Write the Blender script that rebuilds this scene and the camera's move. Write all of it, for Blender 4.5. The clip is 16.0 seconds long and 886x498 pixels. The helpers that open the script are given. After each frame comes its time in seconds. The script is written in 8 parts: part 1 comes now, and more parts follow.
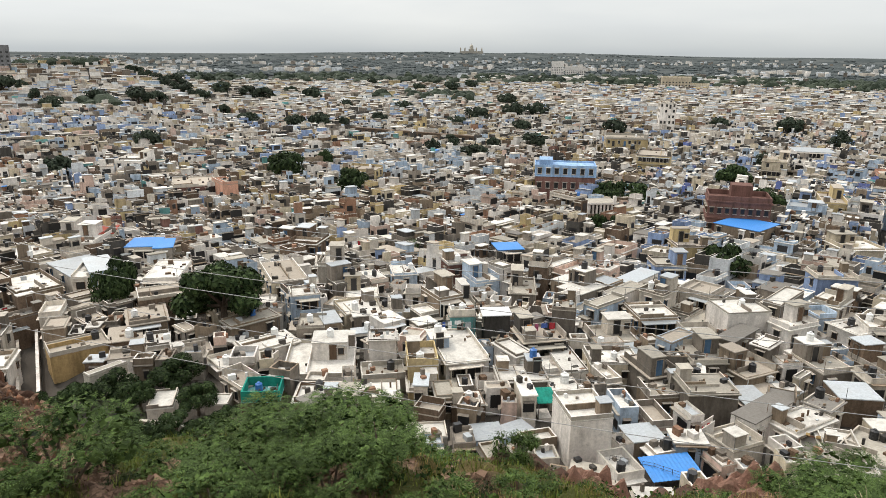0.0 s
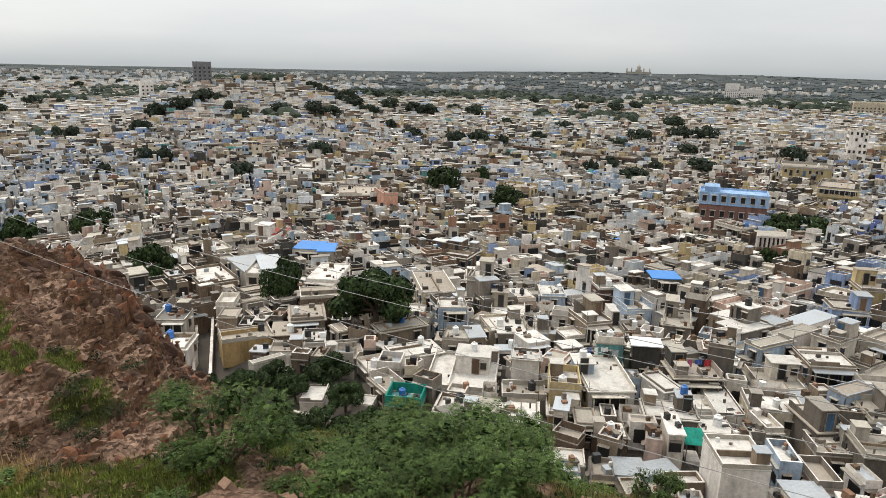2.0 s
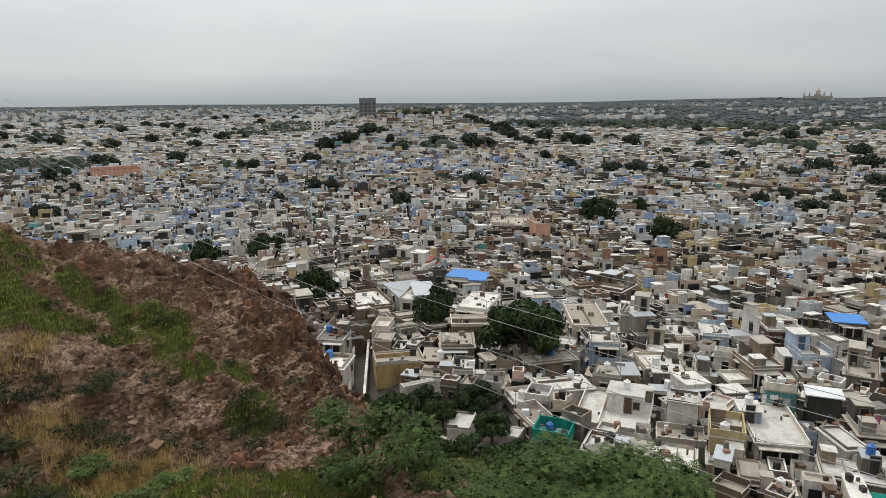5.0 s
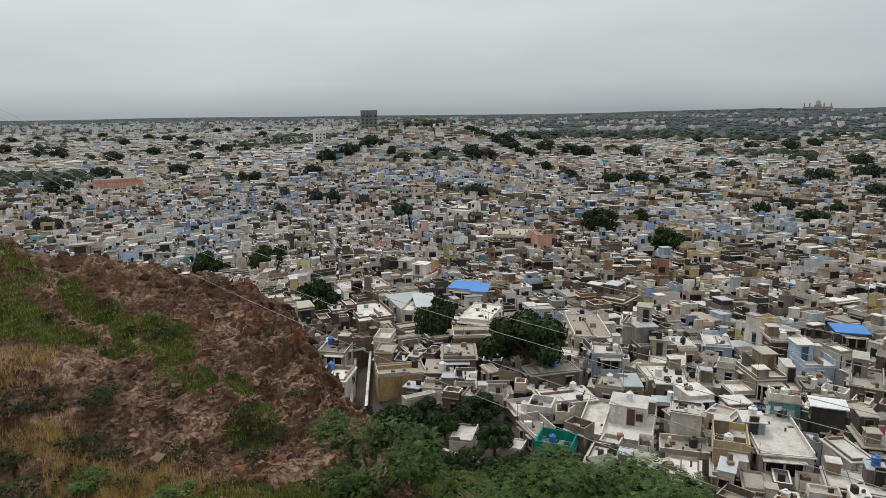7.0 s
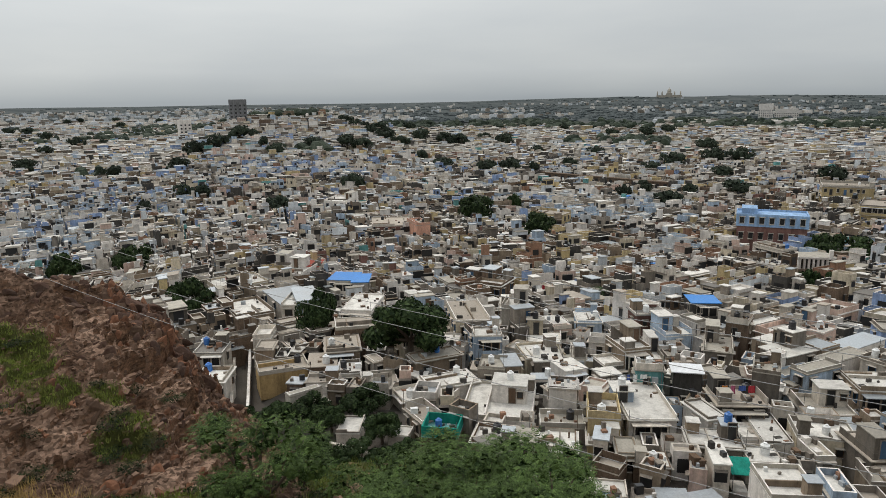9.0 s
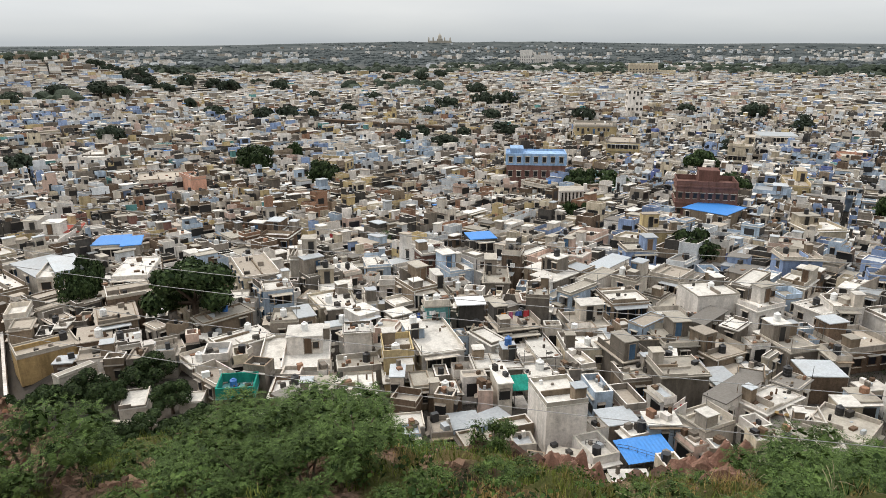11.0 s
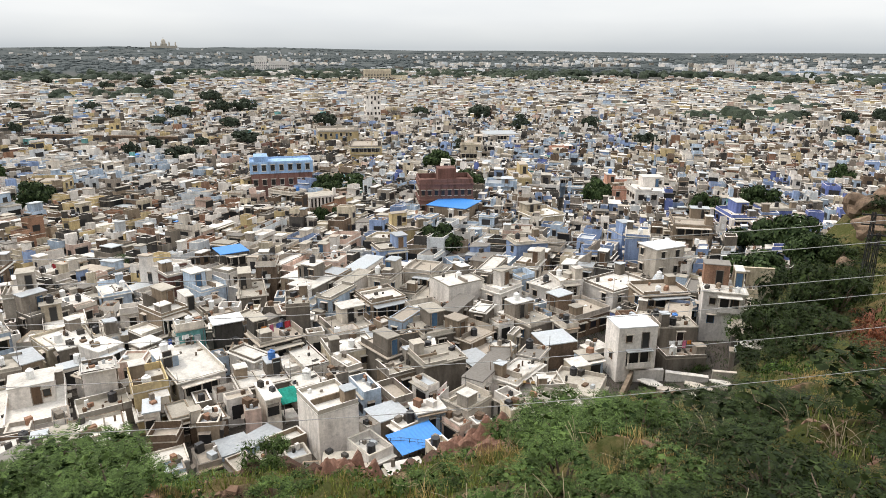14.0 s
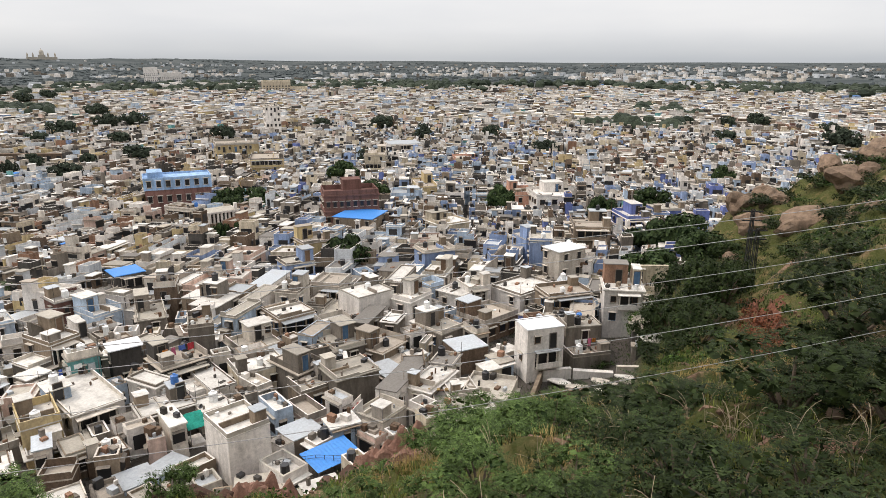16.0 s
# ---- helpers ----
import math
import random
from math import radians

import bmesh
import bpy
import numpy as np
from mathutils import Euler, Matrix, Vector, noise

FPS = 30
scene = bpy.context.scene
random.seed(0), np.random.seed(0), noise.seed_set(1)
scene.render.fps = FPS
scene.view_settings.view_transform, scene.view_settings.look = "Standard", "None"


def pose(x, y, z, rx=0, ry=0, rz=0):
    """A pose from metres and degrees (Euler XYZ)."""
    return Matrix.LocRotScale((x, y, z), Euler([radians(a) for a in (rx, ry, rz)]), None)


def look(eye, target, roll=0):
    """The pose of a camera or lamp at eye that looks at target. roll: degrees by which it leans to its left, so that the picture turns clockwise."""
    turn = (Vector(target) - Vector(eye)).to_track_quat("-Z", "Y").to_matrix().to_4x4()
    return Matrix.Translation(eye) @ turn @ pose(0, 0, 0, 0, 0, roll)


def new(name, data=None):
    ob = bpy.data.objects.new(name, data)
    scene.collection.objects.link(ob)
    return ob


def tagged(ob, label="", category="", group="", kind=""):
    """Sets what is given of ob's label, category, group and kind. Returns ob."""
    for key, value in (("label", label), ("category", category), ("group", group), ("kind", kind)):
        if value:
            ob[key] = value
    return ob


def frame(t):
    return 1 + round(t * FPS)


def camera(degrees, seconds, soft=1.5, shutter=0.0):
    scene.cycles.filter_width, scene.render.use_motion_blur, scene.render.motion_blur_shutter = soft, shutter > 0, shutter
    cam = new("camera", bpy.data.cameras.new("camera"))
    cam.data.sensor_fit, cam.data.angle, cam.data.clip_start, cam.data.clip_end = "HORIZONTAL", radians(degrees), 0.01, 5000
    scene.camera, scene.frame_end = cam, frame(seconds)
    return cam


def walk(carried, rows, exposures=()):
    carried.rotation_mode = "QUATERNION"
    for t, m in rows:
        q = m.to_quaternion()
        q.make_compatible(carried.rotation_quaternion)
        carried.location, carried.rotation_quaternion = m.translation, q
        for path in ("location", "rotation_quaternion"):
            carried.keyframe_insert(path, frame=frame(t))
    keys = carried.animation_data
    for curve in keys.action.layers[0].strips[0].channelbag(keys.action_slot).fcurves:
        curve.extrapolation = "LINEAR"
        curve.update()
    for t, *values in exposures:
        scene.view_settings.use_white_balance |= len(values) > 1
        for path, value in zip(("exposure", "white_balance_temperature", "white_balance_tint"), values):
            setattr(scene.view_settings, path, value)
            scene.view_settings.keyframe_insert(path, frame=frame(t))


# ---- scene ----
EXPOSURES = ((0.0, 0.12, 6550, 10.0), (1.5, 0.02, 6550, 10.5), (3.5, -0.17, 6420, 9.4), (7.0, -0.52, 6300, 8.8), (9.0, -0.48, 6350, 9.3), (10.2, -0.23, 6450, 11.0), (12.5, 0.29, 6500, 11.0), (14.5, 0.24, 6500, 12.5), (16.0, 0.12, 6560, 14.3))   # seconds, stops, kelvin, tint
cam = camera(66.43, 16.0, soft=0.5)
EYE = (0.0, 0.0, 45.0)


def aim(yaw, pitch, roll):
    """Camera pose: yaw to the right of +y, pitch up, roll, in degrees."""
    return pose(*EYE, 90 + pitch, 0, -yaw) @ pose(0, 0, 0, 0, 0, roll)


walk(cam, [
    (0.0, aim(26.43, -16.27, 0.51)),
    (0.5, aim(22.90, -16.13, 0.62)),
    (1.0, aim(19.47, -15.42, 1.05)),
    (1.5, aim(15.91, -15.23, 0.78)),
    (2.0, aim(13.27, -14.93, 1.11)),
    (2.5, aim(11.14, -14.48, 0.83)),
    (3.0, aim(8.81, -14.32, 0.75)),
    (3.5, aim(6.29, -14.12, 0.37)),
    (4.0, aim(4.35, -13.52, 0.20)),
    (4.5, aim(1.76, -13.14, -0.24)),
    (4.7, aim(1.18, -12.83, -0.36)),
    (5.7, aim(-1.75, -11.95, -0.40)),
    (6.8, aim(-0.69, -11.36, -0.52)),
    (7.0, aim(0.00, -11.48, -0.65)),
    (7.5, aim(1.74, -11.67, -0.78)),
    (8.0, aim(4.56, -12.12, -0.53)),
    (8.5, aim(7.19, -12.09, -0.72)),
    (9.0, aim(10.37, -12.51, -0.80)),
    (9.5, aim(15.53, -13.15, -0.88)),
    (10.0, aim(20.27, -14.64, -0.97)),
    (10.2, aim(22.17, -15.53, -0.66)),
    (11.2, aim(30.30, -17.30, -0.10)),
    (12.3, aim(38.42, -18.22, 0.28)),
    (12.5, aim(39.92, -18.11, 0.08)),
    (13.0, aim(44.62, -17.65, -0.02)),
    (13.5, aim(48.34, -16.83, 0.29)),
    (14.0, aim(50.25, -16.57, 0.28)),
    (14.5, aim(50.92, -16.66, 0.19)),
    (15.0, aim(52.66, -16.46, 0.33)),
    (15.5, aim(55.08, -15.93, 0.16)),
    (16.0, aim(58.33, -15.73, 0.11)),
], exposures=EXPOSURES)
# ---------------------------------------------------------------- light and sky
SUN_AZ, SUN_EL = -24.0, 57.0   # degrees to the right of +y, degrees up
world = bpy.data.worlds.new("overcast_sky")
scene.world = world
world.use_nodes = True
wn, wl = world.node_tree.nodes, world.node_tree.links
wn.clear()
w_out = wn.new("ShaderNodeOutputWorld")
w_bg = wn.new("ShaderNodeBackground")
w_sky = wn.new("ShaderNodeTexSky")
w_sky.sky_type, w_sky.sun_disc = "NISHITA", False
w_sky.sun_elevation, w_sky.sun_rotation = radians(SUN_EL), radians(SUN_AZ)
w_sky.dust_density = 4.0
w_co = wn.new("ShaderNodeTexCoord")
w_sep = wn.new("ShaderNodeSeparateXYZ")
w_ramp = wn.new("ShaderNodeValToRGB")
w_cloud = wn.new("ShaderNodeTexNoise")
w_map = wn.new("ShaderNodeMapping")
w_mix = wn.new("ShaderNodeMix")
w_scale = wn.new("ShaderNodeMix")
w_cr = wn.new("ShaderNodeValToRGB")
w_mul = wn.new("ShaderNodeMix")
wl.new(w_co.outputs["Generated"], w_sep.inputs[0])
wl.new(w_sep.outputs["Z"], w_ramp.inputs[0])
el = w_ramp.color_ramp.elements
el[0].position, el[0].color = 0.0, (0.54, 0.58, 0.60, 1)
el[1].position, el[1].color = 1.0, (1.48, 1.50, 1.52, 1)
for p, c in ((0.012, (0.64, 0.675, 0.685)), (0.04, (0.79, 0.82, 0.825)), (0.12, (0.90, 0.925, 0.925)), (0.35, (1.12, 1.15, 1.15))):
    e = el.new(p)
    e.color = (*c, 1)
w_map.inputs["Scale"].default_value = (1.0, 1.0, 5.0)
wl.new(w_co.outputs["Generated"], w_map.inputs[0])
wl.new(w_map.outputs[0], w_cloud.inputs["Vector"])
w_cloud.inputs["Scale"].default_value, w_cloud.inputs["Detail"].default_value = 2.6, 5.0
wl.new(w_cloud.outputs["Fac"], w_cr.inputs[0])
ce = w_cr.color_ramp.elements
ce[0].position, ce[0].color = 0.3, (0.93, 0.94, 0.95, 1)
ce[1].position, ce[1].color = 0.72, (1.08, 1.07, 1.05, 1)
for m, kind in ((w_mul, "MULTIPLY"), (w_mix, "MIX"), (w_scale, "MULTIPLY")):
    m.data_type, m.blend_type = "RGBA", kind
w_mul.inputs[0].default_value = 1.0
wl.new(w_ramp.outputs[0], w_mul.inputs[6])
wl.new(w_cr.outputs[0], w_mul.inputs[7])
w_scale.inputs[0].default_value = 1.0          # the clear sky above the cloud, at a tenth of its strength
w_scale.inputs[7].default_value = (0.1, 0.1, 0.1, 1)
wl.new(w_sky.outputs[0], w_scale.inputs[6])
w_mix.inputs[0].default_value = 0.92           # almost closed cloud
wl.new(w_scale.outputs[2], w_mix.inputs[6])
wl.new(w_mul.outputs[2], w_mix.inputs[7])
wl.new(w_mix.outputs[2], w_bg.inputs[0])
w_bg.inputs[1].default_value = 1.0
w_dot = wn.new("ShaderNodeVectorMath")         # cloud brighter towards the hidden sun
w_dot.operation = "DOT_PRODUCT"
w_dot.inputs[1].default_value = (math.sin(radians(SUN_AZ)) * math.cos(radians(SUN_EL)), math.cos(radians(SUN_AZ)) * math.cos(radians(SUN_EL)), math.sin(radians(SUN_EL)))
wl.new(w_co.outputs["Generated"], w_dot.inputs[0])
w_glow = wn.new("ShaderNodeMapRange")
w_glow.interpolation_type = "SMOOTHSTEP"
w_glow.inputs["From Min"].default_value, w_glow.inputs["From Max"].default_value = 0.35, 1.0
w_glow.inputs["To Min"].default_value, w_glow.inputs["To Max"].default_value = 0.97, 1.25
wl.new(w_dot.outputs["Value"], w_glow.inputs["Value"])
wl.new(w_glow.outputs[0], w_bg.inputs[1])
wl.new(w_bg.outputs[0], w_out.inputs[0])

sun = new("sun", bpy.data.lights.new("sun", "SUN"))
sun.data.energy, sun.data.angle, sun.data.color = 1.55, radians(12), (1.0, 0.93, 0.82)
_a, _e = radians(SUN_AZ), radians(SUN_EL)
sun.matrix_world = look((math.sin(_a) * math.cos(_e) * 300, math.cos(_a) * math.cos(_e) * 300, math.sin(_e) * 300), (0, 0, 0))


# ---------------------------------------------------------------- materials
def material(name, build):
    mat = bpy.data.materials.new(name)
    mat.use_nodes = True
    n, l = mat.node_tree.nodes, mat.node_tree.links
    build(n, l, n["Principled BSDF"])
    return mat


def node(n, kind, **values):
    nd = n.new(kind)
    for k, v in values.items():
        nd.inputs[k].default_value = v
    return nd


def mix_rgb(n, l, kind, fac, a, b):
    m = n.new("ShaderNodeMix")
    m.data_type, m.blend_type = "RGBA", kind
    for i, s in ((0, fac), (6, a), (7, b)):
        if hasattr(s, "is_output"):
            l.new(s, m.inputs[i])
        else:
            m.inputs[i].default_value = s if i == 0 else (*s, 1)
    return m.outputs[2]


def ramp(n, l, src, p0, c0, p1, c1):
    r = n.new("ShaderNodeValToRGB")
    e = r.color_ramp.elements
    e[0].position, e[0].color = p0, (c0, c0, c0, 1)
    e[1].position, e[1].color = p1, (c1, c1, c1, 1)
    l.new(src, r.inputs[0])
    return r.outputs[0]


def noise_at(n, l, vec, scale, detail=4.0, rough=0.6, stretch=None):
    if stretch:
        mp = n.new("ShaderNodeMapping")
        mp.inputs["Scale"].default_value = stretch
        l.new(vec, mp.inputs[0])
        vec = mp.outputs[0]
    t = n.new("ShaderNodeTexNoise")
    t.inputs["Scale"].default_value, t.inputs["Detail"].default_value, t.inputs["Roughness"].default_value = scale, detail, rough
    l.new(vec, t.inputs["Vector"])
    return t.outputs["Fac"]


def surface(name, rgb, rough=0.9, stain=0.5, stain_rgb=(0.31, 0.265, 0.215), vary=0.25, streak=True, grain=0.25, big=0.22, fine=3.0, bump=0.15, metal=0.0, shine=0.12, runs=0.6):
    """A weathered painted or bare surface: blotches, rain streaks, grain, relief and a shade of its own for each piece."""
    def build(n, l, b):
        geo = n.new("ShaderNodeNewGeometry")
        pos = geo.outputs["Position"]
        info = n.new("ShaderNodeObjectInfo")
        add = n.new("ShaderNodeMath")
        add.operation = "ADD"
        l.new(info.outputs["Random"], add.inputs[0])
        l.new(geo.outputs["Random Per Island"], add.inputs[1])
        fr = n.new("ShaderNodeMath")
        fr.operation = "FRACT"
        l.new(add.outputs[0], fr.inputs[0])
        tone = ramp(n, l, fr.outputs[0], 0.0, 1 - vary, 1.0, 1 + vary * 0.55)
        col = mix_rgb(n, l, "MULTIPLY", 1.0, rgb, tone)
        blotch = noise_at(n, l, pos, big, 6.0, 0.65)
        col = mix_rgb(n, l, "MIX", ramp(n, l, blotch, 0.48, 0.0, 0.72, stain), col, stain_rgb)
        if streak:
            run = noise_at(n, l, pos, 0.9, 5.0, 0.65, (1.0, 1.0, 0.22))
            col = mix_rgb(n, l, "MULTIPLY", 1.0, col, ramp(n, l, run, 0.34, runs, 0.56, 1.0))
            peel = noise_at(n, l, pos, 1.15, 7.0, 0.7)      # flaked paint and damp patches
            col = mix_rgb(n, l, "MIX", ramp(n, l, peel, 0.55, 0.0, 0.66, 0.8 * stain), col, tuple(c * 0.62 for c in stain_rgb))
        sand = noise_at(n, l, pos, fine, 5.0, 0.7)
        col = mix_rgb(n, l, "MULTIPLY", 1.0, col, ramp(n, l, sand, 0.25, 1 - grain, 0.75, 1 + grain * 0.6))
        l.new(col, b.inputs["Base Color"])
        b.inputs["Roughness"].default_value, b.inputs["Metallic"].default_value = rough, metal
        b.inputs["Specular IOR Level"].default_value = shine if rough > 0.6 else 0.5
        bp = node(n, "ShaderNodeBump", Strength=bump, Distance=0.05)
        l.new(sand, bp.inputs["Height"])
        l.new(bp.outputs[0], b.inputs["Normal"])
    return material(name, build)


M = {}
M["white"] = surface("white_limewash", (0.785, 0.735, 0.68), stain=0.34, vary=0.2, runs=0.74)
M["coolwhite"] = surface("faded_bluish_limewash", (0.66, 0.685, 0.705), stain=0.4, stain_rgb=(0.33, 0.33, 0.32), vary=0.25, runs=0.72)
M["offwhite"] = surface("offwhite_limewash", (0.605, 0.547, 0.47), stain=0.38, vary=0.35, runs=0.68)
M["cream"] = surface("cream_paint", (0.60, 0.52, 0.39), stain=0.4)
M["grey"] = surface("bare_cement_plaster", (0.255, 0.220, 0.182), vary=0.45, stain=0.4, stain_rgb=(0.19, 0.18, 0.165))
M["dark"] = surface("damp_dark_cement_and_bay_shade", (0.085, 0.078, 0.070), stain=0.4, stain_rgb=(0.12, 0.11, 0.10))
M["slate"] = surface("weathered_grey_concrete", (0.19, 0.19, 0.195), stain=0.3, stain_rgb=(0.13, 0.13, 0.13), vary=0.1)
M["tan"] = surface("tan_sandstone", (0.285, 0.222, 0.16), stain=0.4, stain_rgb=(0.24, 0.2, 0.16))
M["brown"] = surface("brown_stone_masonry", (0.18, 0.128, 0.09), stain=0.4, stain_rgb=(0.14, 0.11, 0.09), grain=0.4)
M["red"] = surface("red_sandstone", (0.215, 0.118, 0.098), stain=0.25, stain_rgb=(0.18, 0.1, 0.08))
M["brick"] = surface("raw_brickwork", (0.33, 0.19, 0.125), stain=0.3, stain_rgb=(0.25, 0.2, 0.17), grain=0.45, fine=5.0)
M["salmon"] = surface("salmon_paint", (0.60, 0.33, 0.235), stain=0.3)
M["pink"] = surface("pale_pink_paint", (0.64, 0.47, 0.39), stain=0.35)
M["yellow"] = surface("yellow_ochre_paint", (0.56, 0.44, 0.235), stain=0.4)
M["ochre"] = surface("ochre_mud_wall", (0.43, 0.30, 0.14), stain=0.3, stain_rgb=(0.25, 0.18, 0.1))
M["paleblue"] = surface("pale_blue_limewash", (0.44, 0.54, 0.66), stain=0.35, stain_rgb=(0.4, 0.42, 0.43))
M["blue"] = surface("blue_limewash", (0.27, 0.36, 0.56), stain=0.3, stain_rgb=(0.3, 0.34, 0.42))
M["indigo"] = surface("indigo_limewash", (0.16, 0.205, 0.46), stain=0.25, stain_rgb=(0.25, 0.27, 0.4))
M["sky"] = surface("bright_sky_blue_paint", (0.33, 0.49, 0.72), stain=0.15, stain_rgb=(0.4, 0.5, 0.6), vary=0.1)
M["teal"] = surface("teal_green_paint", (0.02, 0.25, 0.19), stain=0.2, stain_rgb=(0.1, 0.25, 0.2), vary=0.08)
M["mint"] = surface("pale_teal_paint", (0.15, 0.36, 0.35), stain=0.25, stain_rgb=(0.2, 0.3, 0.3))
M["roofwhite"] = surface("lime_terrace_roof", (0.68, 0.65, 0.595), stain=0.7, stain_rgb=(0.26, 0.235, 0.205), streak=False, vary=0.2, big=0.55)
M["roofgrey"] = surface("cement_terrace_roof", (0.42, 0.385, 0.325), stain=0.7, stain_rgb=(0.21, 0.195, 0.175), streak=False, big=0.55, vary=0.3)
M["rooftan"] = surface("stone_slab_roof", (0.40, 0.35, 0.29), stain=0.5, stain_rgb=(0.3, 0.26, 0.22), streak=False, big=0.35)
M["roofdark"] = surface("dirty_terrace_roof", (0.21, 0.195, 0.175), stain=0.5, stain_rgb=(0.17, 0.155, 0.14), streak=False, big=0.35)
M["tin"] = surface("galvanised_sheet", (0.46, 0.49, 0.51), rough=0.5, stain=0.3, stain_rgb=(0.36, 0.3, 0.25), streak=False, metal=0.35)
M["tinwhite"] = surface("white_painted_sheet", (0.70, 0.71, 0.72), rough=0.55, stain=0.3, stain_rgb=(0.4, 0.38, 0.35), streak=False, vary=0.06)
M["tinblue"] = surface("blue_painted_sheet", (0.04, 0.22, 0.60), rough=0.55, stain=0.25, stain_rgb=(0.15, 0.3, 0.5), streak=False, vary=0.12)
M["rust"] = surface("rusty_red_sheet", (0.32, 0.07, 0.05), rough=0.7, stain=0.3, stain_rgb=(0.2, 0.1, 0.07), streak=False)
# Dark panes; the same colour also paints shade in open bays and verandas.
M["paneshade"] = surface("dark_pane_and_opening_shade", (0.016, 0.016, 0.017), rough=0.4, stain=0.1, stain_rgb=(0.06, 0.06, 0.06), streak=False, vary=0.5)
M["wood"] = surface("weathered_wood", (0.16, 0.105, 0.07), stain=0.3, stain_rgb=(0.1, 0.08, 0.06))
M["woodblue"] = surface("blue_painted_wood", (0.08, 0.15, 0.25), stain=0.2, stain_rgb=(0.1, 0.14, 0.2))
M["black"] = surface("black_plastic", (0.018, 0.018, 0.02), rough=0.45, stain=0.15, stain_rgb=(0.06, 0.06, 0.055), streak=False)
M["plastic"] = surface("white_plastic", (0.78, 0.78, 0.76), rough=0.45, stain=0.2, stain_rgb=(0.55, 0.53, 0.5), streak=False, vary=0.06)
M["blueplastic"] = surface("blue_plastic", (0.04, 0.17, 0.50), rough=0.4, stain=0.1, stain_rgb=(0.1, 0.2, 0.4), streak=False)
M["metal"] = surface("dull_steel", (0.24, 0.24, 0.24), rough=0.5, stain=0.4, stain_rgb=(0.16, 0.11, 0.08), streak=False, metal=0.6)
M["cable"] = surface("weathered_aluminium_cable", (0.30, 0.30, 0.29), rough=0.6, stain=0.1, streak=False, vary=0.05)
for nm, c in (("clothred", (0.42, 0.05, 0.06)), ("clothwhite", (0.75, 0.75, 0.74)), ("clothorange", (0.65, 0.24, 0.05)), ("clothblue", (0.08, 0.14, 0.40)), ("clothpink", (0.58, 0.16, 0.27))):
    M[nm] = surface("washing_" + nm[5:], c, rough=0.95, stain=0.1, streak=False, vary=0.3, grain=0.1)


def leaf_material(name, dark, light, dry=None):
    def build(n, l, b):
        geo = n.new("ShaderNodeNewGeometry")
        rnd = geo.outputs["Random Per Island"]
        col = mix_rgb(n, l, "MIX", rnd, dark, light)
        patch = noise_at(n, l, geo.outputs["Position"], 1.7, 4.0)
        col = mix_rgb(n, l, "MULTIPLY", 1.0, col, ramp(n, l, patch, 0.32, 0.4, 0.68, 1.4))
        info = n.new("ShaderNodeObjectInfo")
        col = mix_rgb(n, l, "MULTIPLY", 1.0, col, ramp(n, l, info.outputs["Random"], 0.0, 0.75, 1.0, 1.2))
        if dry:
            col = mix_rgb(n, l, "MIX", ramp(n, l, noise_at(n, l, geo.outputs["Position"], 0.45, 3.0), 0.56, 0.0, 0.74, 0.7), col, dry)
        l.new(col, b.inputs["Base Color"])
        b.inputs["Roughness"].default_value = 0.65
        b.inputs["Specular IOR Level"].default_value = 0.08
    return material(name, build)


M["leaf"] = leaf_material("city_tree_leaves", (0.012, 0.024, 0.009), (0.058, 0.086, 0.032))
M["feather"] = leaf_material("feathery_thorn_leaves", (0.010, 0.024, 0.006), (0.118, 0.178, 0.050))
# Dark shrubs' own green; on the right slope it paints shade into the leaves.
M["darkshadefeather"] = leaf_material("dark_and_shaded_scrub_leaves", (0.006, 0.012, 0.004), (0.040, 0.058, 0.018))
M["weed"] = leaf_material("weed_leaves", (0.014, 0.032, 0.008), (0.068, 0.115, 0.025))
M["grass"] = leaf_material("hillside_grass", (0.095, 0.125, 0.024), (0.270, 0.310, 0.075), dry=(0.24, 0.19, 0.085))
M["straw"] = leaf_material("dry_grass", (0.38, 0.26, 0.10), (0.66, 0.48, 0.21))
# Haze is painted into these leaves: greyer and bluer than the near ones.
M["hazewood"] = leaf_material("hazed_far_wood_leaves", (0.052, 0.064, 0.066), (0.080, 0.093, 0.093))
M["water"] = surface("still_murky_water", (0.10, 0.12, 0.115), rough=0.12, stain=0.4, stain_rgb=(0.16, 0.17, 0.15), streak=False, vary=0.0, bump=0.02)
# Leaves of distant trees, lifted and greyed so the colour carries haze.
M["hazeleaf"] = leaf_material("hazed_distant_tree_leaves", (0.024, 0.034, 0.023), (0.058, 0.073, 0.049))
M["twig"] = surface("dry_pale_twig", (0.30, 0.245, 0.165), stain=0.3, stain_rgb=(0.14, 0.11, 0.08), streak=False)
M["bark"] = surface("tree_bark", (0.13, 0.10, 0.075), stain=0.3, stain_rgb=(0.07, 0.055, 0.045), grain=0.4, fine=9.0)
M["rock"] = surface("red_brown_rock", (0.105, 0.062, 0.045), stain=0.7, stain_rgb=(0.085, 0.066, 0.055), grain=0.5, big=0.8, fine=5.0, bump=0.5, streak=False)
M["crag"] = surface("orange_brown_crag", (0.23, 0.112, 0.066), stain=0.85, stain_rgb=(0.055, 0.04, 0.033), grain=0.55, big=0.9, fine=4.0, bump=0.6, streak=False, vary=0.45)
M["rubble"] = surface("pale_broken_stone", (0.20, 0.125, 0.085), stain=0.5, stain_rgb=(0.10, 0.07, 0.055), vary=0.5, grain=0.4, big=0.6, streak=False)
M["redearth"] = surface("red_earth", (0.17, 0.070, 0.042), stain=0.5, stain_rgb=(0.16, 0.07, 0.045), vary=0.1, grain=0.5, big=0.9, fine=6.0, bump=0.5)
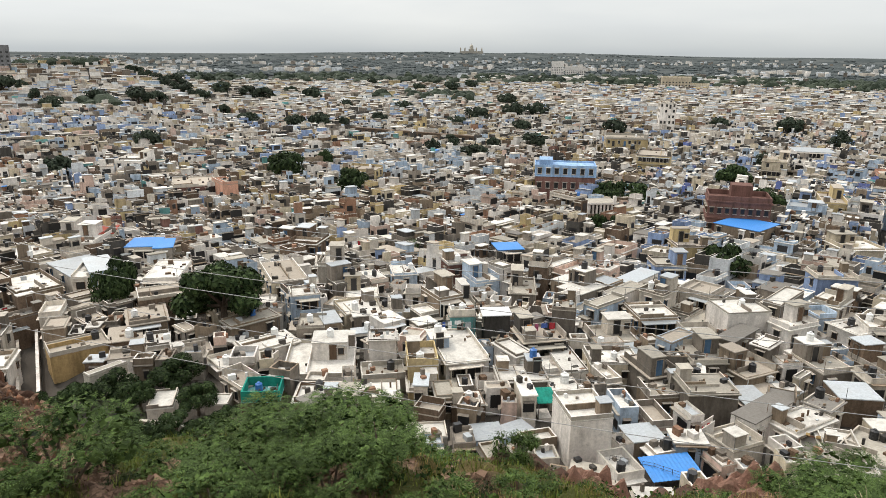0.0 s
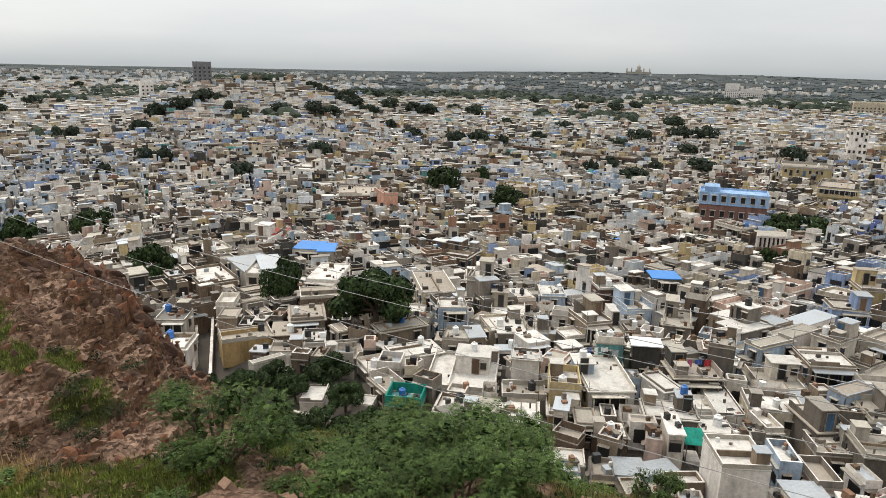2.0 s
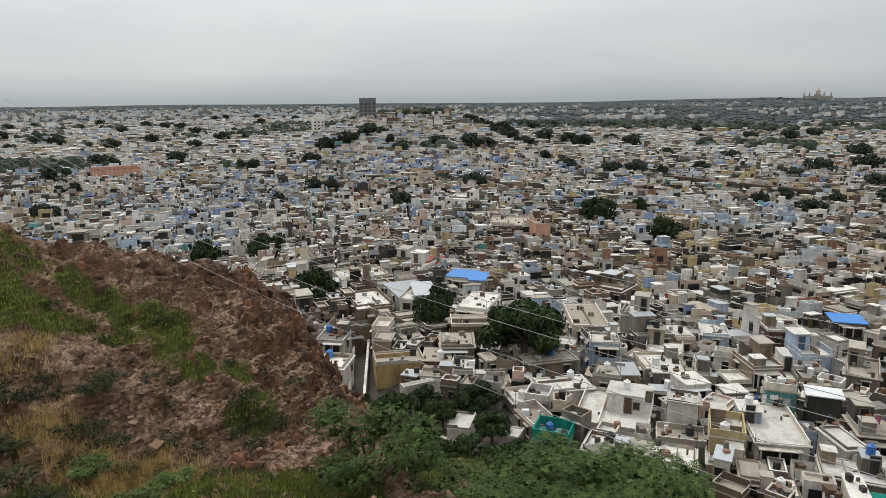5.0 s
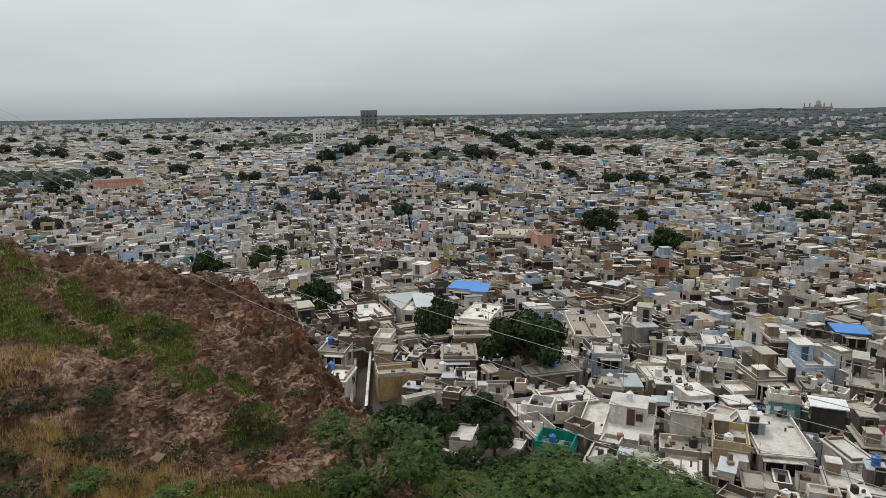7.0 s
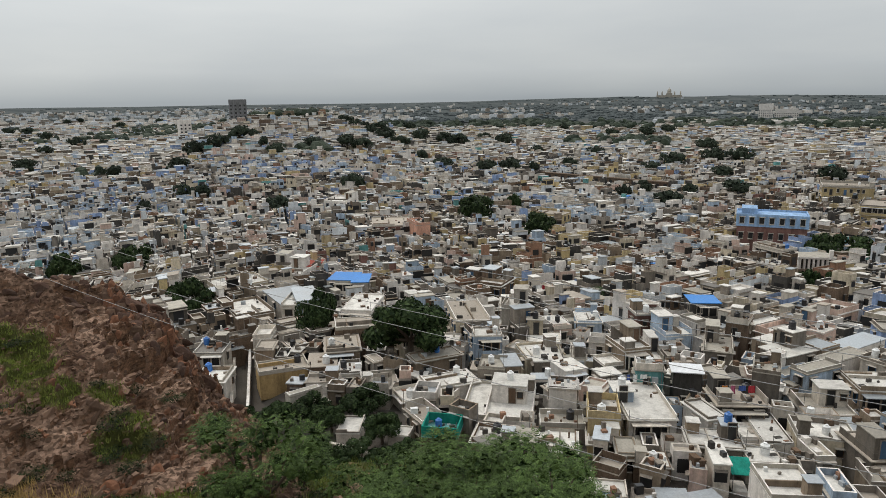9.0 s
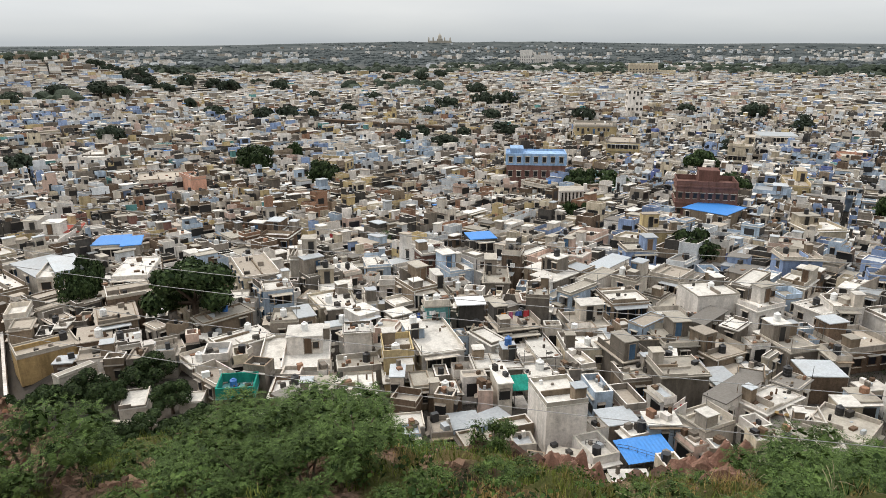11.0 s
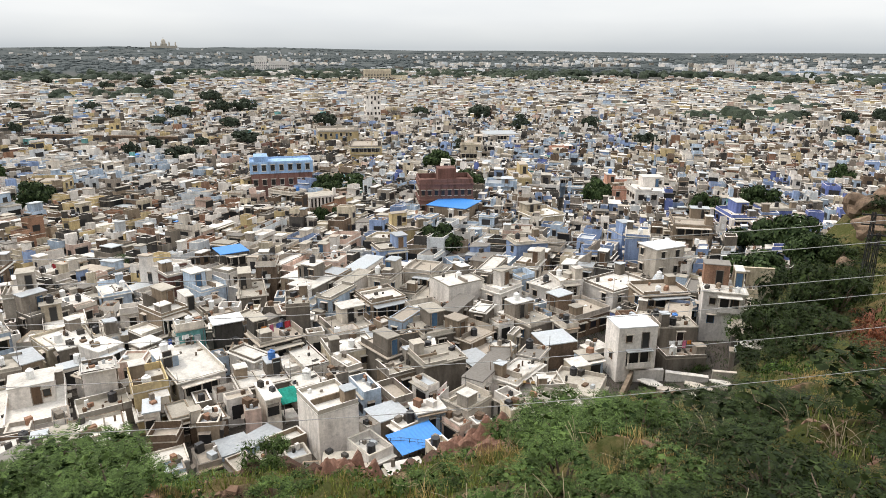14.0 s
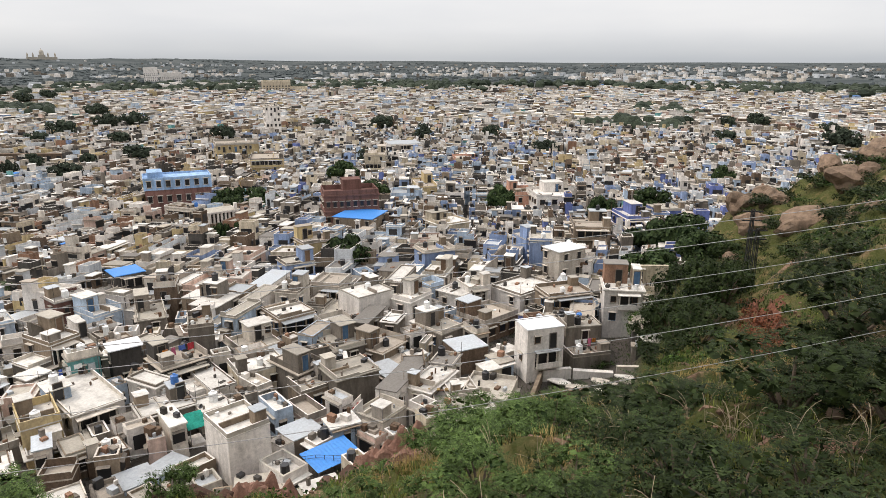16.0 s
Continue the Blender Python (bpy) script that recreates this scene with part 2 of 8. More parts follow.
M["pinkearth"] = surface("pinkish_stony_earth", (0.30, 0.175, 0.13), stain=0.6, stain_rgb=(0.15, 0.085, 0.06), vary=0.1, grain=0.5, big=1.1, fine=6.0, bump=0.6, streak=False)
M["redpaint"] = surface("worn_red_paint", (0.36, 0.055, 0.05), stain=0.3, stain_rgb=(0.3, 0.2, 0.18), streak=False)
M["boulder"] = surface("tan_granite_boulder", (0.235, 0.165, 0.115), stain=0.7, stain_rgb=(0.10, 0.078, 0.062), grain=0.4, big=0.5, fine=4.0, bump=0.4)


def ground_build(n, l, b):
    """Earth, rock and thin grass on the hill by its steepness; dust and paving in the town; dry scrub, greyed for haze,
    far out.
    """
    geo = n.new("ShaderNodeNewGeometry")
    pos = geo.outputs["Position"]
    sep = n.new("ShaderNodeSeparateXYZ")
    l.new(geo.outputs["True Normal"], sep.inputs[0])
    psep = n.new("ShaderNodeSeparateXYZ")
    l.new(pos, psep.inputs[0])
    big = noise_at(n, l, pos, 0.35, 6.0, 0.65)
    beds = noise_at(n, l, pos, 1.5, 8.0, 0.75, (0.8, 0.5, 2.6))
    chips = n.new("ShaderNodeTexVoronoi")       # broken stones lying in the soil
    chips.inputs["Scale"].default_value = 5.5
    chips.inputs["Randomness"].default_value = 1.0
    l.new(pos, chips.inputs["Vector"])
    grey = n.new("ShaderNodeSeparateColor")
    l.new(chips.outputs["Color"], grey.inputs[0])
    earth = mix_rgb(n, l, "MIX", ramp(n, l, big, 0.36, 0.0, 0.62, 1.0), (0.095, 0.056, 0.037), (0.37, 0.245, 0.175))
    earth = mix_rgb(n, l, "MULTIPLY", 1.0, earth, ramp(n, l, grey.outputs[0], 0.0, 0.35, 1.0, 1.4))
    rocky = mix_rgb(n, l, "MIX", ramp(n, l, beds, 0.36, 0.0, 0.64, 1.0), (0.026, 0.018, 0.013), (0.26, 0.145, 0.085))
    rocky = mix_rgb(n, l, "MIX", ramp(n, l, noise_at(n, l, pos, 0.28, 4.0), 0.5, 0.0, 0.68, 0.75), rocky, (0.20, 0.105, 0.066))
    rocky = mix_rgb(n, l, "MULTIPLY", 1.0, rocky, ramp(n, l, noise_at(n, l, pos, 6.0, 5.0, 0.7), 0.3, 0.55, 0.7, 1.3))
    steep = ramp(n, l, sep.outputs["Z"], 0.46, 1.0, 0.76, 0.0)
    stone_ = mix_rgb(n, l, "MIX", steep, earth, rocky)
    green = mix_rgb(n, l, "MIX", noise_at(n, l, pos, 4.0, 6.0, 0.7), (0.028, 0.042, 0.010), (0.105, 0.118, 0.034))
    green = mix_rgb(n, l, "MIX", ramp(n, l, noise_at(n, l, pos, 0.5, 5.0), 0.52, 0.0, 0.66, 0.7), green, (0.20, 0.145, 0.07))
    att = n.new("ShaderNodeAttribute")
    att.attribute_name = "grass_cover"
    grain_ = noise_at(n, l, pos, 2.2, 6.0, 0.75)
    edge = n.new("ShaderNodeMath")
    edge.operation = "MULTIPLY_ADD"
    l.new(grain_, edge.inputs[0])
    edge.inputs[1].default_value = 0.9
    l.new(att.outputs["Fac"], edge.inputs[2])
    hill = mix_rgb(n, l, "MIX", ramp(n, l, edge.outputs[0], 0.62, 0.0, 1.05, 0.9), stone_, green)
    dust = mix_rgb(n, l, "MIX", noise_at(n, l, pos, 0.25, 5.0), (0.065, 0.058, 0.050), (0.13, 0.115, 0.10))
    up = ramp(n, l, psep.outputs["Z"], 0.0, 0.0, 1.0, 1.0)
    clampz = n.new("ShaderNodeMapRange")
    clampz.inputs["From Min"].default_value, clampz.inputs["From Max"].default_value = 3.6, 6.5
    l.new(psep.outputs["Z"], clampz.inputs["Value"])
    col = mix_rgb(n, l, "MIX", clampz.outputs[0], dust, hill)
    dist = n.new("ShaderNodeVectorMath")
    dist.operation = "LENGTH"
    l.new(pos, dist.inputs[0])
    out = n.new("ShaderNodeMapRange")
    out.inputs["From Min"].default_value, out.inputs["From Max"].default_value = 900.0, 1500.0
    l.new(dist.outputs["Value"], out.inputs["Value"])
    # scrub far out has haze mixed into its grey-blue colour
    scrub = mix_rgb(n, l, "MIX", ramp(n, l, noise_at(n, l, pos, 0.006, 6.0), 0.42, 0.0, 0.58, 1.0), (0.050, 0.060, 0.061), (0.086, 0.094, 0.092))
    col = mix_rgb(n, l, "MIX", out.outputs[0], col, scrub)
    l.new(col, b.inputs["Base Color"])
    b.inputs["Roughness"].default_value = 0.95
    b.inputs["Specular IOR Level"].default_value = 0.05
    bp = node(n, "ShaderNodeBump", Strength=1.0, Distance=0.35)
    l.new(noise_at(n, l, pos, 1.8, 10.0, 0.78), bp.inputs["Height"])
    l.new(bp.outputs[0], b.inputs["Normal"])


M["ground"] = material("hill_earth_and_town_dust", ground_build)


# ---------------------------------------------------------------- mesh tools
class Mesher:
    """Collects faces of one mesh, with a material for each."""

    def __init__(self):
        self.v, self.f, self.m, self.mats = [], [], [], []

    def slot(self, key):
        if key not in self.mats:
            self.mats.append(key)
        return self.mats.index(key)

    def faces(self, verts, faces, key):
        o, s = len(self.v), self.slot(key)
        self.v.extend(verts)
        for f in faces:
            self.f.append(tuple(i + o for i in f))
            self.m.append(s)

    def hexa(self, bottom, top, key, cap=True, floor=False):
        """A block from four bottom and four top corners, counter-clockwise seen from above."""
        fs = [(0, 1, 5, 4), (1, 2, 6, 5), (2, 3, 7, 6), (3, 0, 4, 7)]
        if cap:
            fs.append((4, 5, 6, 7))
        if floor:
            fs.append((3, 2, 1, 0))
        self.faces([*bottom, *top], fs, key)

    def box(self, x0, y0, z0, x1, y1, z1, key, floor=True):
        b = [(x0, y0, z0), (x1, y0, z0), (x1, y1, z0), (x0, y1, z0)]
        self.hexa(b, [(p[0], p[1], z1) for p in b], key, True, floor)

    def drum(self, x, y, z0, z1, r0, r1, key, n=10, cap=True):
        vs, fs = [], []
        for z, r in ((z0, r0), (z1, r1)):
            vs += [(x + r * math.cos(math.tau * i / n), y + r * math.sin(math.tau * i / n), z) for i in range(n)]
        fs = [(i, (i + 1) % n, n + (i + 1) % n, n + i) for i in range(n)]
        if cap:
            fs.append(tuple(range(n, 2 * n)))
        self.faces(vs, fs, key)

    def ring(self, corners, inner, z0, z1, key):
        """A wall on a closed outline: outer, top and inner faces."""
        n = len(corners)
        vs = [(*c, z) for c, z in ((c, z) for z in (z0, z1) for c in corners)] + [(*c, z) for c, z in ((c, z) for z in (z1, z0) for c in inner)]
        fs = []
        for k in range(3):
            fs += [(k * n + i, k * n + (i + 1) % n, (k + 1) * n + (i + 1) % n, (k + 1) * n + i) for i in range(n)]
        self.faces(vs, fs, key)

    def tube(self, a, b, ra, rb, key, n=6):
        a, b = Vector(a), Vector(b)
        q = (b - a).to_track_quat("Z", "Y")
        vs = []
        for p, r in ((a, ra), (b, rb)):
            vs += [tuple(p + q @ Vector((r * math.cos(math.tau * i / n), r * math.sin(math.tau * i / n), 0))) for i in range(n)]
        self.faces(vs, [(i, (i + 1) % n, n + (i + 1) % n, n + i) for i in range(n)] + [tuple(range(n, 2 * n))], key)

    def lathe(self, x, y, rows, key, n=12):
        """A turned body from rows of (z, radius), closed on top."""
        vs = [(x + r * math.cos(math.tau * i / n), y + r * math.sin(math.tau * i / n), z) for z, r in rows for i in range(n)]
        fs = [(k * n + i, k * n + (i + 1) % n, (k + 1) * n + (i + 1) % n, (k + 1) * n + i) for k in range(len(rows) - 1) for i in range(n)]
        self.faces(vs, fs + [tuple(range((len(rows) - 1) * n, len(rows) * n))], key)

    def line(self, pts, radius, key, n=5):
        """A round bar through the points, in one piece."""
        vs, fs = [], []
        for k, p in enumerate(pts):
            way = Vector(pts[min(k + 1, len(pts) - 1)]) - Vector(pts[max(k - 1, 0)])
            q = way.to_track_quat("Z", "Y")
            vs += [tuple(Vector(p) + q @ Vector((radius * math.cos(math.tau * i / n), radius * math.sin(math.tau * i / n), 0))) for i in range(n)]
        fs = [(k * n + i, k * n + (i + 1) % n, (k + 1) * n + (i + 1) % n, (k + 1) * n + i) for k in range(len(pts) - 1) for i in range(n)]
        self.faces(vs, fs, key)

    def mesh(self, name, smooth=False, weld=False):
        if weld:
            index, place, move = {}, [], []
            for v in self.v:
                k = tuple(round(c, 4) for c in v)
                if k not in index:
                    index[k] = len(place)
                    place.append(v)
                move.append(index[k])
            kept = [(tuple(dict.fromkeys(move[i] for i in f)), m) for f, m in zip(self.f, self.m)]
            kept = [(f, m) for f, m in kept if len(f) > 2]
            self.v, self.f, self.m = place, [f for f, _ in kept], [m for _, m in kept]
        me = bpy.data.meshes.new(name)
        me.from_pydata(self.v, [], self.f)
        for k in self.mats:
            me.materials.append(M[k])
        me.polygons.foreach_set("material_index", self.m)
        if smooth:
            me.polygons.foreach_set("use_smooth", [True] * len(self.f))
        me.update()
        return me


def part(name, mesher, parent, label="", at=None):
    """Links a mesh (or the mesh that a Mesher holds) as one part under a thing or a part."""
    ob = new(name, mesher.mesh(name) if isinstance(mesher, Mesher) else mesher)
    ob.parent = parent
    if at:
        ob.matrix_local = at
    if label:
        ob["label"] = label
    return ob


def thing(name, label, category, at, group="", kind="", mesh=None):
    ob = new(name, mesh)
    ob.matrix_world = at
    return tagged(ob, label, category, group, kind)


# ---------------------------------------------------------------- the ground: hill, town plain and far rises in one sheet
PROFILES = []


def hill_profile(yaw, *nodes):
    PROFILES.append((yaw, [0, 2.2, 4.5, 9, *nodes[0::2]], [43.3, 43.3, 38.0, 35.8, *nodes[1::2]]))


hill_profile(-60, 25, 31, 36, 32, 60, 39, 90, 20, 130, 0)
hill_profile(-36, 25, 29.8, 35, 29.6, 47, 32.6, 58, 37.0, 80, 15, 120, 0)
hill_profile(-30, 25, 29.7, 35, 29.2, 47, 31.8, 58, 35.2, 77, 12, 110, 0)
hill_profile(-26, 25, 29.6, 35, 28.8, 46, 31.0, 57, 34.0, 74, 10, 105, 0)
hill_profile(-21, 25, 29.5, 36, 28.2, 46, 30.4, 55, 33.2, 68, 9, 96, 0)
hill_profile(-17, 25, 29.4, 36, 27.8, 45, 29.6, 54, 32.2, 62, 9, 90, 0)
hill_profile(-14.5, 25, 29.4, 36, 27.4, 45, 29.0, 53, 31.2, 60, 8, 86, 0)
hill_profile(-12.5, 25, 29.4, 37, 26.8, 45, 28.0, 52, 28.8, 58, 7, 84, 0)
hill_profile(-11, 25, 29.4, 37, 26.4, 45, 27.2, 51, 27.0, 57, 7, 82, 0)
hill_profile(-9.4, 25, 29.2, 36, 26.2, 43, 25.8, 49, 25.2, 55, 6, 80, 0)
hill_profile(-7.4, 25, 29.2, 36, 25.6, 42, 24.6, 46, 24.0, 52, 5, 78, 0)
hill_profile(-3, 24, 29.6, 34, 24.0, 48, 18.0, 62, 7, 78, 3.5, 100, 2.5, 130, 0)
hill_profile(10, 20, 31.0, 38, 20.5, 52, 14.0, 66, 4, 80, 3.5, 100, 2.5, 130, 0)
hill_profile(25, 20, 30.0, 36, 20.0, 50, 12.2, 61, 3.8, 75, 3.2, 100, 2.5, 130, 0)
hill_profile(35, 20, 29.8, 36, 19.6, 49, 12.2, 58, 3.4, 75, 3.0, 100, 2.2, 130, 0)
hill_profile(45, 20, 29.5, 36, 18.5, 45, 12.0, 54, 3.0, 75, 2.5, 100, 2.0, 130, 0)
hill_profile(58, 20, 30.5, 36, 21.5, 50, 14.5, 62, 4.0, 80, 2.5, 100, 2.0, 130, 0)
hill_profile(70, 20, 31.5, 40, 22.5, 58, 12.0, 74, 3.0, 90, 2.5, 110, 2.0, 140, 0)
hill_profile(75.5, 20, 32.2, 42, 23.0, 58, 12.5, 72, 5.0, 85, 3.8, 110, 3.2, 140, 0)
hill_profile(78, 20, 32.5, 44, 24.0, 70, 14.5, 100, 9, 130, 4, 160, 0)
hill_profile(82, 20, 33.0, 50, 24.5, 95, 14.5, 120, 15, 140, 17.5, 175, 0)
hill_profile(84, 20, 33.0, 50, 25.0, 95, 15.0, 125, 17.5, 142, 20, 185, 0)
hill_profile(88, 20, 33.5, 55, 27.5, 100, 22, 140, 25.5, 190, 0)
hill_profile(92, 20, 34.0, 60, 31.0, 100, 29, 140, 30.5, 210, 0)
hill_profile(104, 20, 36.0, 60, 33.0, 110, 33.0, 160, 30, 240, 0)


def polar(yaw, r):
    return r * math.sin(radians(yaw)), r * math.cos(radians(yaw))


def smooth(a, b, x):
    s = min(1.0, max(0.0, (x - a) / (b - a)))
    return s * s * (3 - 2 * s)


def ground_z(x, y, rough=True):
    r = math.hypot(x, y)
    yaw = math.degrees(math.atan2(x, y))
    z = 0.0
    if r < 245:
        if yaw <= -60 or yaw >= 104:
            zs = [43.3 - r * 0.02] * 2
            z = zs[0] if r < 150 else zs[0] * (1 - smooth(150, 240, r))
            k = smooth(0, 30, min(abs(yaw + 60), abs(yaw - 104)))
            edge = PROFILES[0] if abs(yaw + 60) < abs(yaw - 104) else PROFILES[-1]
            z = z * k + float(np.interp(r, edge[1], edge[2])) * (1 - k)
        else:
            for p, q in zip(PROFILES, PROFILES[1:]):
                if p[0] <= yaw <= q[0]:
                    k = (yaw - p[0]) / (q[0] - p[0])
                    z = float(np.interp(r, p[1], p[2])) * (1 - k) + float(np.interp(r, q[1], q[2])) * k
                    break
        if rough and r > 10:
            w = smooth(4.2, 9.0, z) * smooth(10, 22, r)
            v = Vector((x * 0.11, y * 0.11, z * 0.25))
            z += w * (1.7 * noise.fractal(v, 0.9, 2.1, 5) + 0.9 * abs(noise.noise(Vector((x * 0.35, y * 0.35, z * 0.7)))) - 0.4 + (0.3 * abs(noise.noise(Vector((x * 0.9, y * 0.9, z * 0.4)))) if r < 70 else 0.0))
            if yaw < -3:
                # the spur is fractured: sharp ridges, beds that break off in steps, upright joints at its broken end
                w *= smooth(-3, -8, yaw) * smooth(28, 40, r)
                z += w * (0.35 - 1.3 * abs(noise.noise(Vector((x * 0.27, y * 0.27, 3.1)))) + 0.1 - 0.4 * abs(noise.noise(Vector((x * 0.7, y * 0.7, 8.1)))))
                hard = smooth(-0.25, 0.3, noise.noise(Vector((x * 0.09, y * 0.09, 6.2))) + 0.5 * smooth(-20, -13, yaw) * smooth(36, 44, r))
                step = (z + 0.22 * x) / 1.3
                k = step - math.floor(step)
                z += 1.3 * (smooth(0.55, 0.95, k) - k) * w * hard
                step = (z - 0.3 * x + 0.15 * y) / 0.5
                k = step - math.floor(step)
                z += 0.5 * (smooth(0.6, 0.9, k) - k) * w * (0.35 + 0.65 * hard)
                z += w * (0.08 - 0.3 * abs(noise.noise(Vector((x * 1.3, y * 1.3, 2.1))))) + 0.28 * w * hard * noise.noise(Vector((x * 2.6 + y, y * 0.8 - x * 0.5, 5.5)))
    far = 0.0
    if r > 300:
        # the built-up rise with the dark block of flats on it
        a, d = (yaw + 1.5) / 8.5, (r - 640) / 200
        far += 29 * math.exp(-(a * a) ** 1.3 - d * d)
    if r > 2200:
        a, d = (yaw - 31) / 13.5, (r - 4250) / 700
        far += 34 * math.exp(-(a * a) ** 1.2 - d * d) * (0.8 + 0.25 * noise.noise(Vector((yaw * 0.35, 0.3, 0.7))))
        far += 30 * smooth(3800, 4500, r) * (0.75 + 0.35 * noise.noise(Vector((yaw * 0.08, 2.0, 0.1))))
    return z + far


GREEN = ((-33.2, 54.3, 1.6), (-31.9, 47.4, 1.8), (-30.2, 47.8, 1.6), (-33, 48.2, 2.2), (-27.1, 50.9, 1.1), (-28.9, 51.3, 1.2), (-25.5, 48.8, 1.5), (-26.9, 46, 1.4), (-23.1, 46.2, 1.8), (-22.7, 43.7, 1.3),
         (-21, 41, 1.3), (-18.2, 40.6, 1.1), (-17.2, 36.7, 1.4), (-34, 51, 2), (-18.7, 30.5, 1.8), (-16.2, 28, 2.0), (-20.1, 26.4, 2.2), (-13, 26, 2.4), (-10, 24.5, 2.0), (-30, 28, 2.2), (-34.5, 30, 2.4))     # grassy places of the spur: yaw, distance, size


def cover_at(x, y):
    """How far grass hides the soil, 0 to 1."""
    yaw, r = math.degrees(math.atan2(x, y)), math.hypot(x, y)
    q = noise.noise(Vector((x * 0.3, y * 0.3, 1.4))) + 0.5 * noise.noise(Vector((x * 0.9, y * 0.9, 2.4)))
    if yaw < -3:
        d = max(math.exp(-((x - k * math.sin(radians(a))) ** 2 + (y - k * math.cos(radians(a))) ** 2) / (b * b)) for a, k, b in GREEN) if r < 60 else 0.0
        return min(1.0, max(0.0, (d * 1.25 + 0.45 * q - 0.3) * 2.2))
    if yaw < 56:
        return min(1.0, max(0.0, (0.35 + 0.9 * q + 0.5 * noise.noise(Vector((x * 0.1, y * 0.1, 7.4)))) * 1.5))
    return min(1.0, max(0.0, (0.75 + 0.8 * q + 0.6 * noise.noise(Vector((x * 0.06, y * 0.06, 7.4)))) * 1.2))


def build_ground():
    yaws = list(np.arange(-62, -39, 1.2)) + list(np.arange(-39, -4, 0.25)) + list(np.arange(-4, 106, 0.8)) + list(np.arange(106, 298, 6.0))
    radii = [1.2 * i for i in range(1, 15)] + list(np.arange(17.5, 26, 0.7)) + list(np.arange(26, 66, 0.34)) + list(np.arange(66, 110, 1.2)) + list(np.arange(110, 250, 5)) + list(np.geomspace(250, 4880, 46))
    n = len(yaws)
    vs, fs, cover = [(0, 0, 43.3)], [], [0.3]
    for r in radii:
        for a in yaws:
            x, y = r * math.sin(radians(a)), r * math.cos(radians(a))
            vs.append((x, y, ground_z(x, y)))
            cover.append(cover_at(x, y) if r < 170 and -40 < a < 105 else 0.3 if r < 250 else 0.62)
    for i in range(n):
        fs.append((0, 1 + (i + 1) % n, 1 + i))
    flat = [True] * n
    for k in range(len(radii) - 1):
        o = 1 + k * n
        for i in range(n):
            j = (i + 1) % n
            fs.append((o + i, o + j, o + n + j, o + n + i))
            flat.append(not (-39 < yaws[i] < -4 and 28 < radii[k] < 66))
    me = bpy.data.meshes.new("ground")
    me.from_pydata(vs, [], fs)
    me.materials.append(M["ground"])
    me.polygons.foreach_set("use_smooth", flat)
    me.attributes.new("grass_cover", "FLOAT", "POINT").data.foreach_set("value", cover)
    me.update()
    return tagged(new("ground", me), "stony hillside falling to a dusty town plain", "ground", kind="structure")


ground = build_ground()


# ---------------------------------------------------------------- houses near the hill, each a thing with its parts
FOOTPRINTS = []     # (x, y, half width, half depth, cos, sin) of placed houses
WINDOWS = {}
house_count = [0]


def rect_frame(ms, w, h, t, y0, y1, key):
    """An upright frame round a w by h opening that stands on z = 0: front, outer and inner faces of one piece."""
    o = [(-w / 2 - t, -t), (w / 2 + t, -t), (w / 2 + t, h + t), (-w / 2 - t, h + t)]
    i = [(-w / 2, 0), (w / 2, 0), (w / 2, h), (-w / 2, h)]
    vs = [(x, y1, z) for x, z in o] + [(x, y0, z) for x, z in o] + [(x, y0, z) for x, z in i] + [(x, y1, z) for x, z in i]
    ms.faces(vs, [(k * 4 + j, k * 4 + (j + 1) % 4, (k + 1) * 4 + (j + 1) % 4, (k + 1) * 4 + j) for k in range(3) for j in range(4)], key)


def window_meshes(kind):
    """Frame with sill and sunshade, and the pane inside it; local x along the wall, y outwards is negative."""
    if kind not in WINDOWS:
        w, h, key = {"small": (0.7, 0.9, "wood"), "mid": (0.9, 1.25, "grey"), "pale": (0.9, 1.3, "offwhite"), "wide": (1.3, 1.2, "wood"), "blue": (0.9, 1.2, "woodblue")}[kind]
        fr, pn = Mesher(), Mesher()
        rect_frame(fr, w, h, 0.07, -0.10, 0.05, key)
        fr.box(-w / 2 - 0.22, -0.46, h + 0.14, w / 2 + 0.22, 0.03, h + 0.21, "roofgrey" if kind in ("small", "wide") else "offwhite")
        fr.box(-w / 2 - 0.12, -0.2, -0.15, w / 2 + 0.12, 0.03, -0.075, "offwhite")
        pn.box(-w / 2, -0.015, 0, w / 2, 0.05, h, "paneshade")
        WINDOWS[kind] = fr.mesh("window"), pn.mesh("pane")
    return WINDOWS[kind]


def door_mesh(key):
    if key not in WINDOWS:
        d, leaf = Mesher(), Mesher()
        rect_frame(d, 0.9, 2.1, 0.09, -0.10, 0.05, "grey")
        leaf.box(-0.45, -0.03, 0, 0.45, 0.05, 2.1, key)
        WINDOWS[key] = d.mesh("door"), leaf.mesh("leaf")
    return WINDOWS[key]


def hang_door(rnd, parent, at):
    fr, leaf = door_mesh(rnd.choice(("wood", "paneshade", "paneshade", "wood", "woodblue", "paneshade")))
    part("leaf", leaf, part("door", fr, parent, "", at))


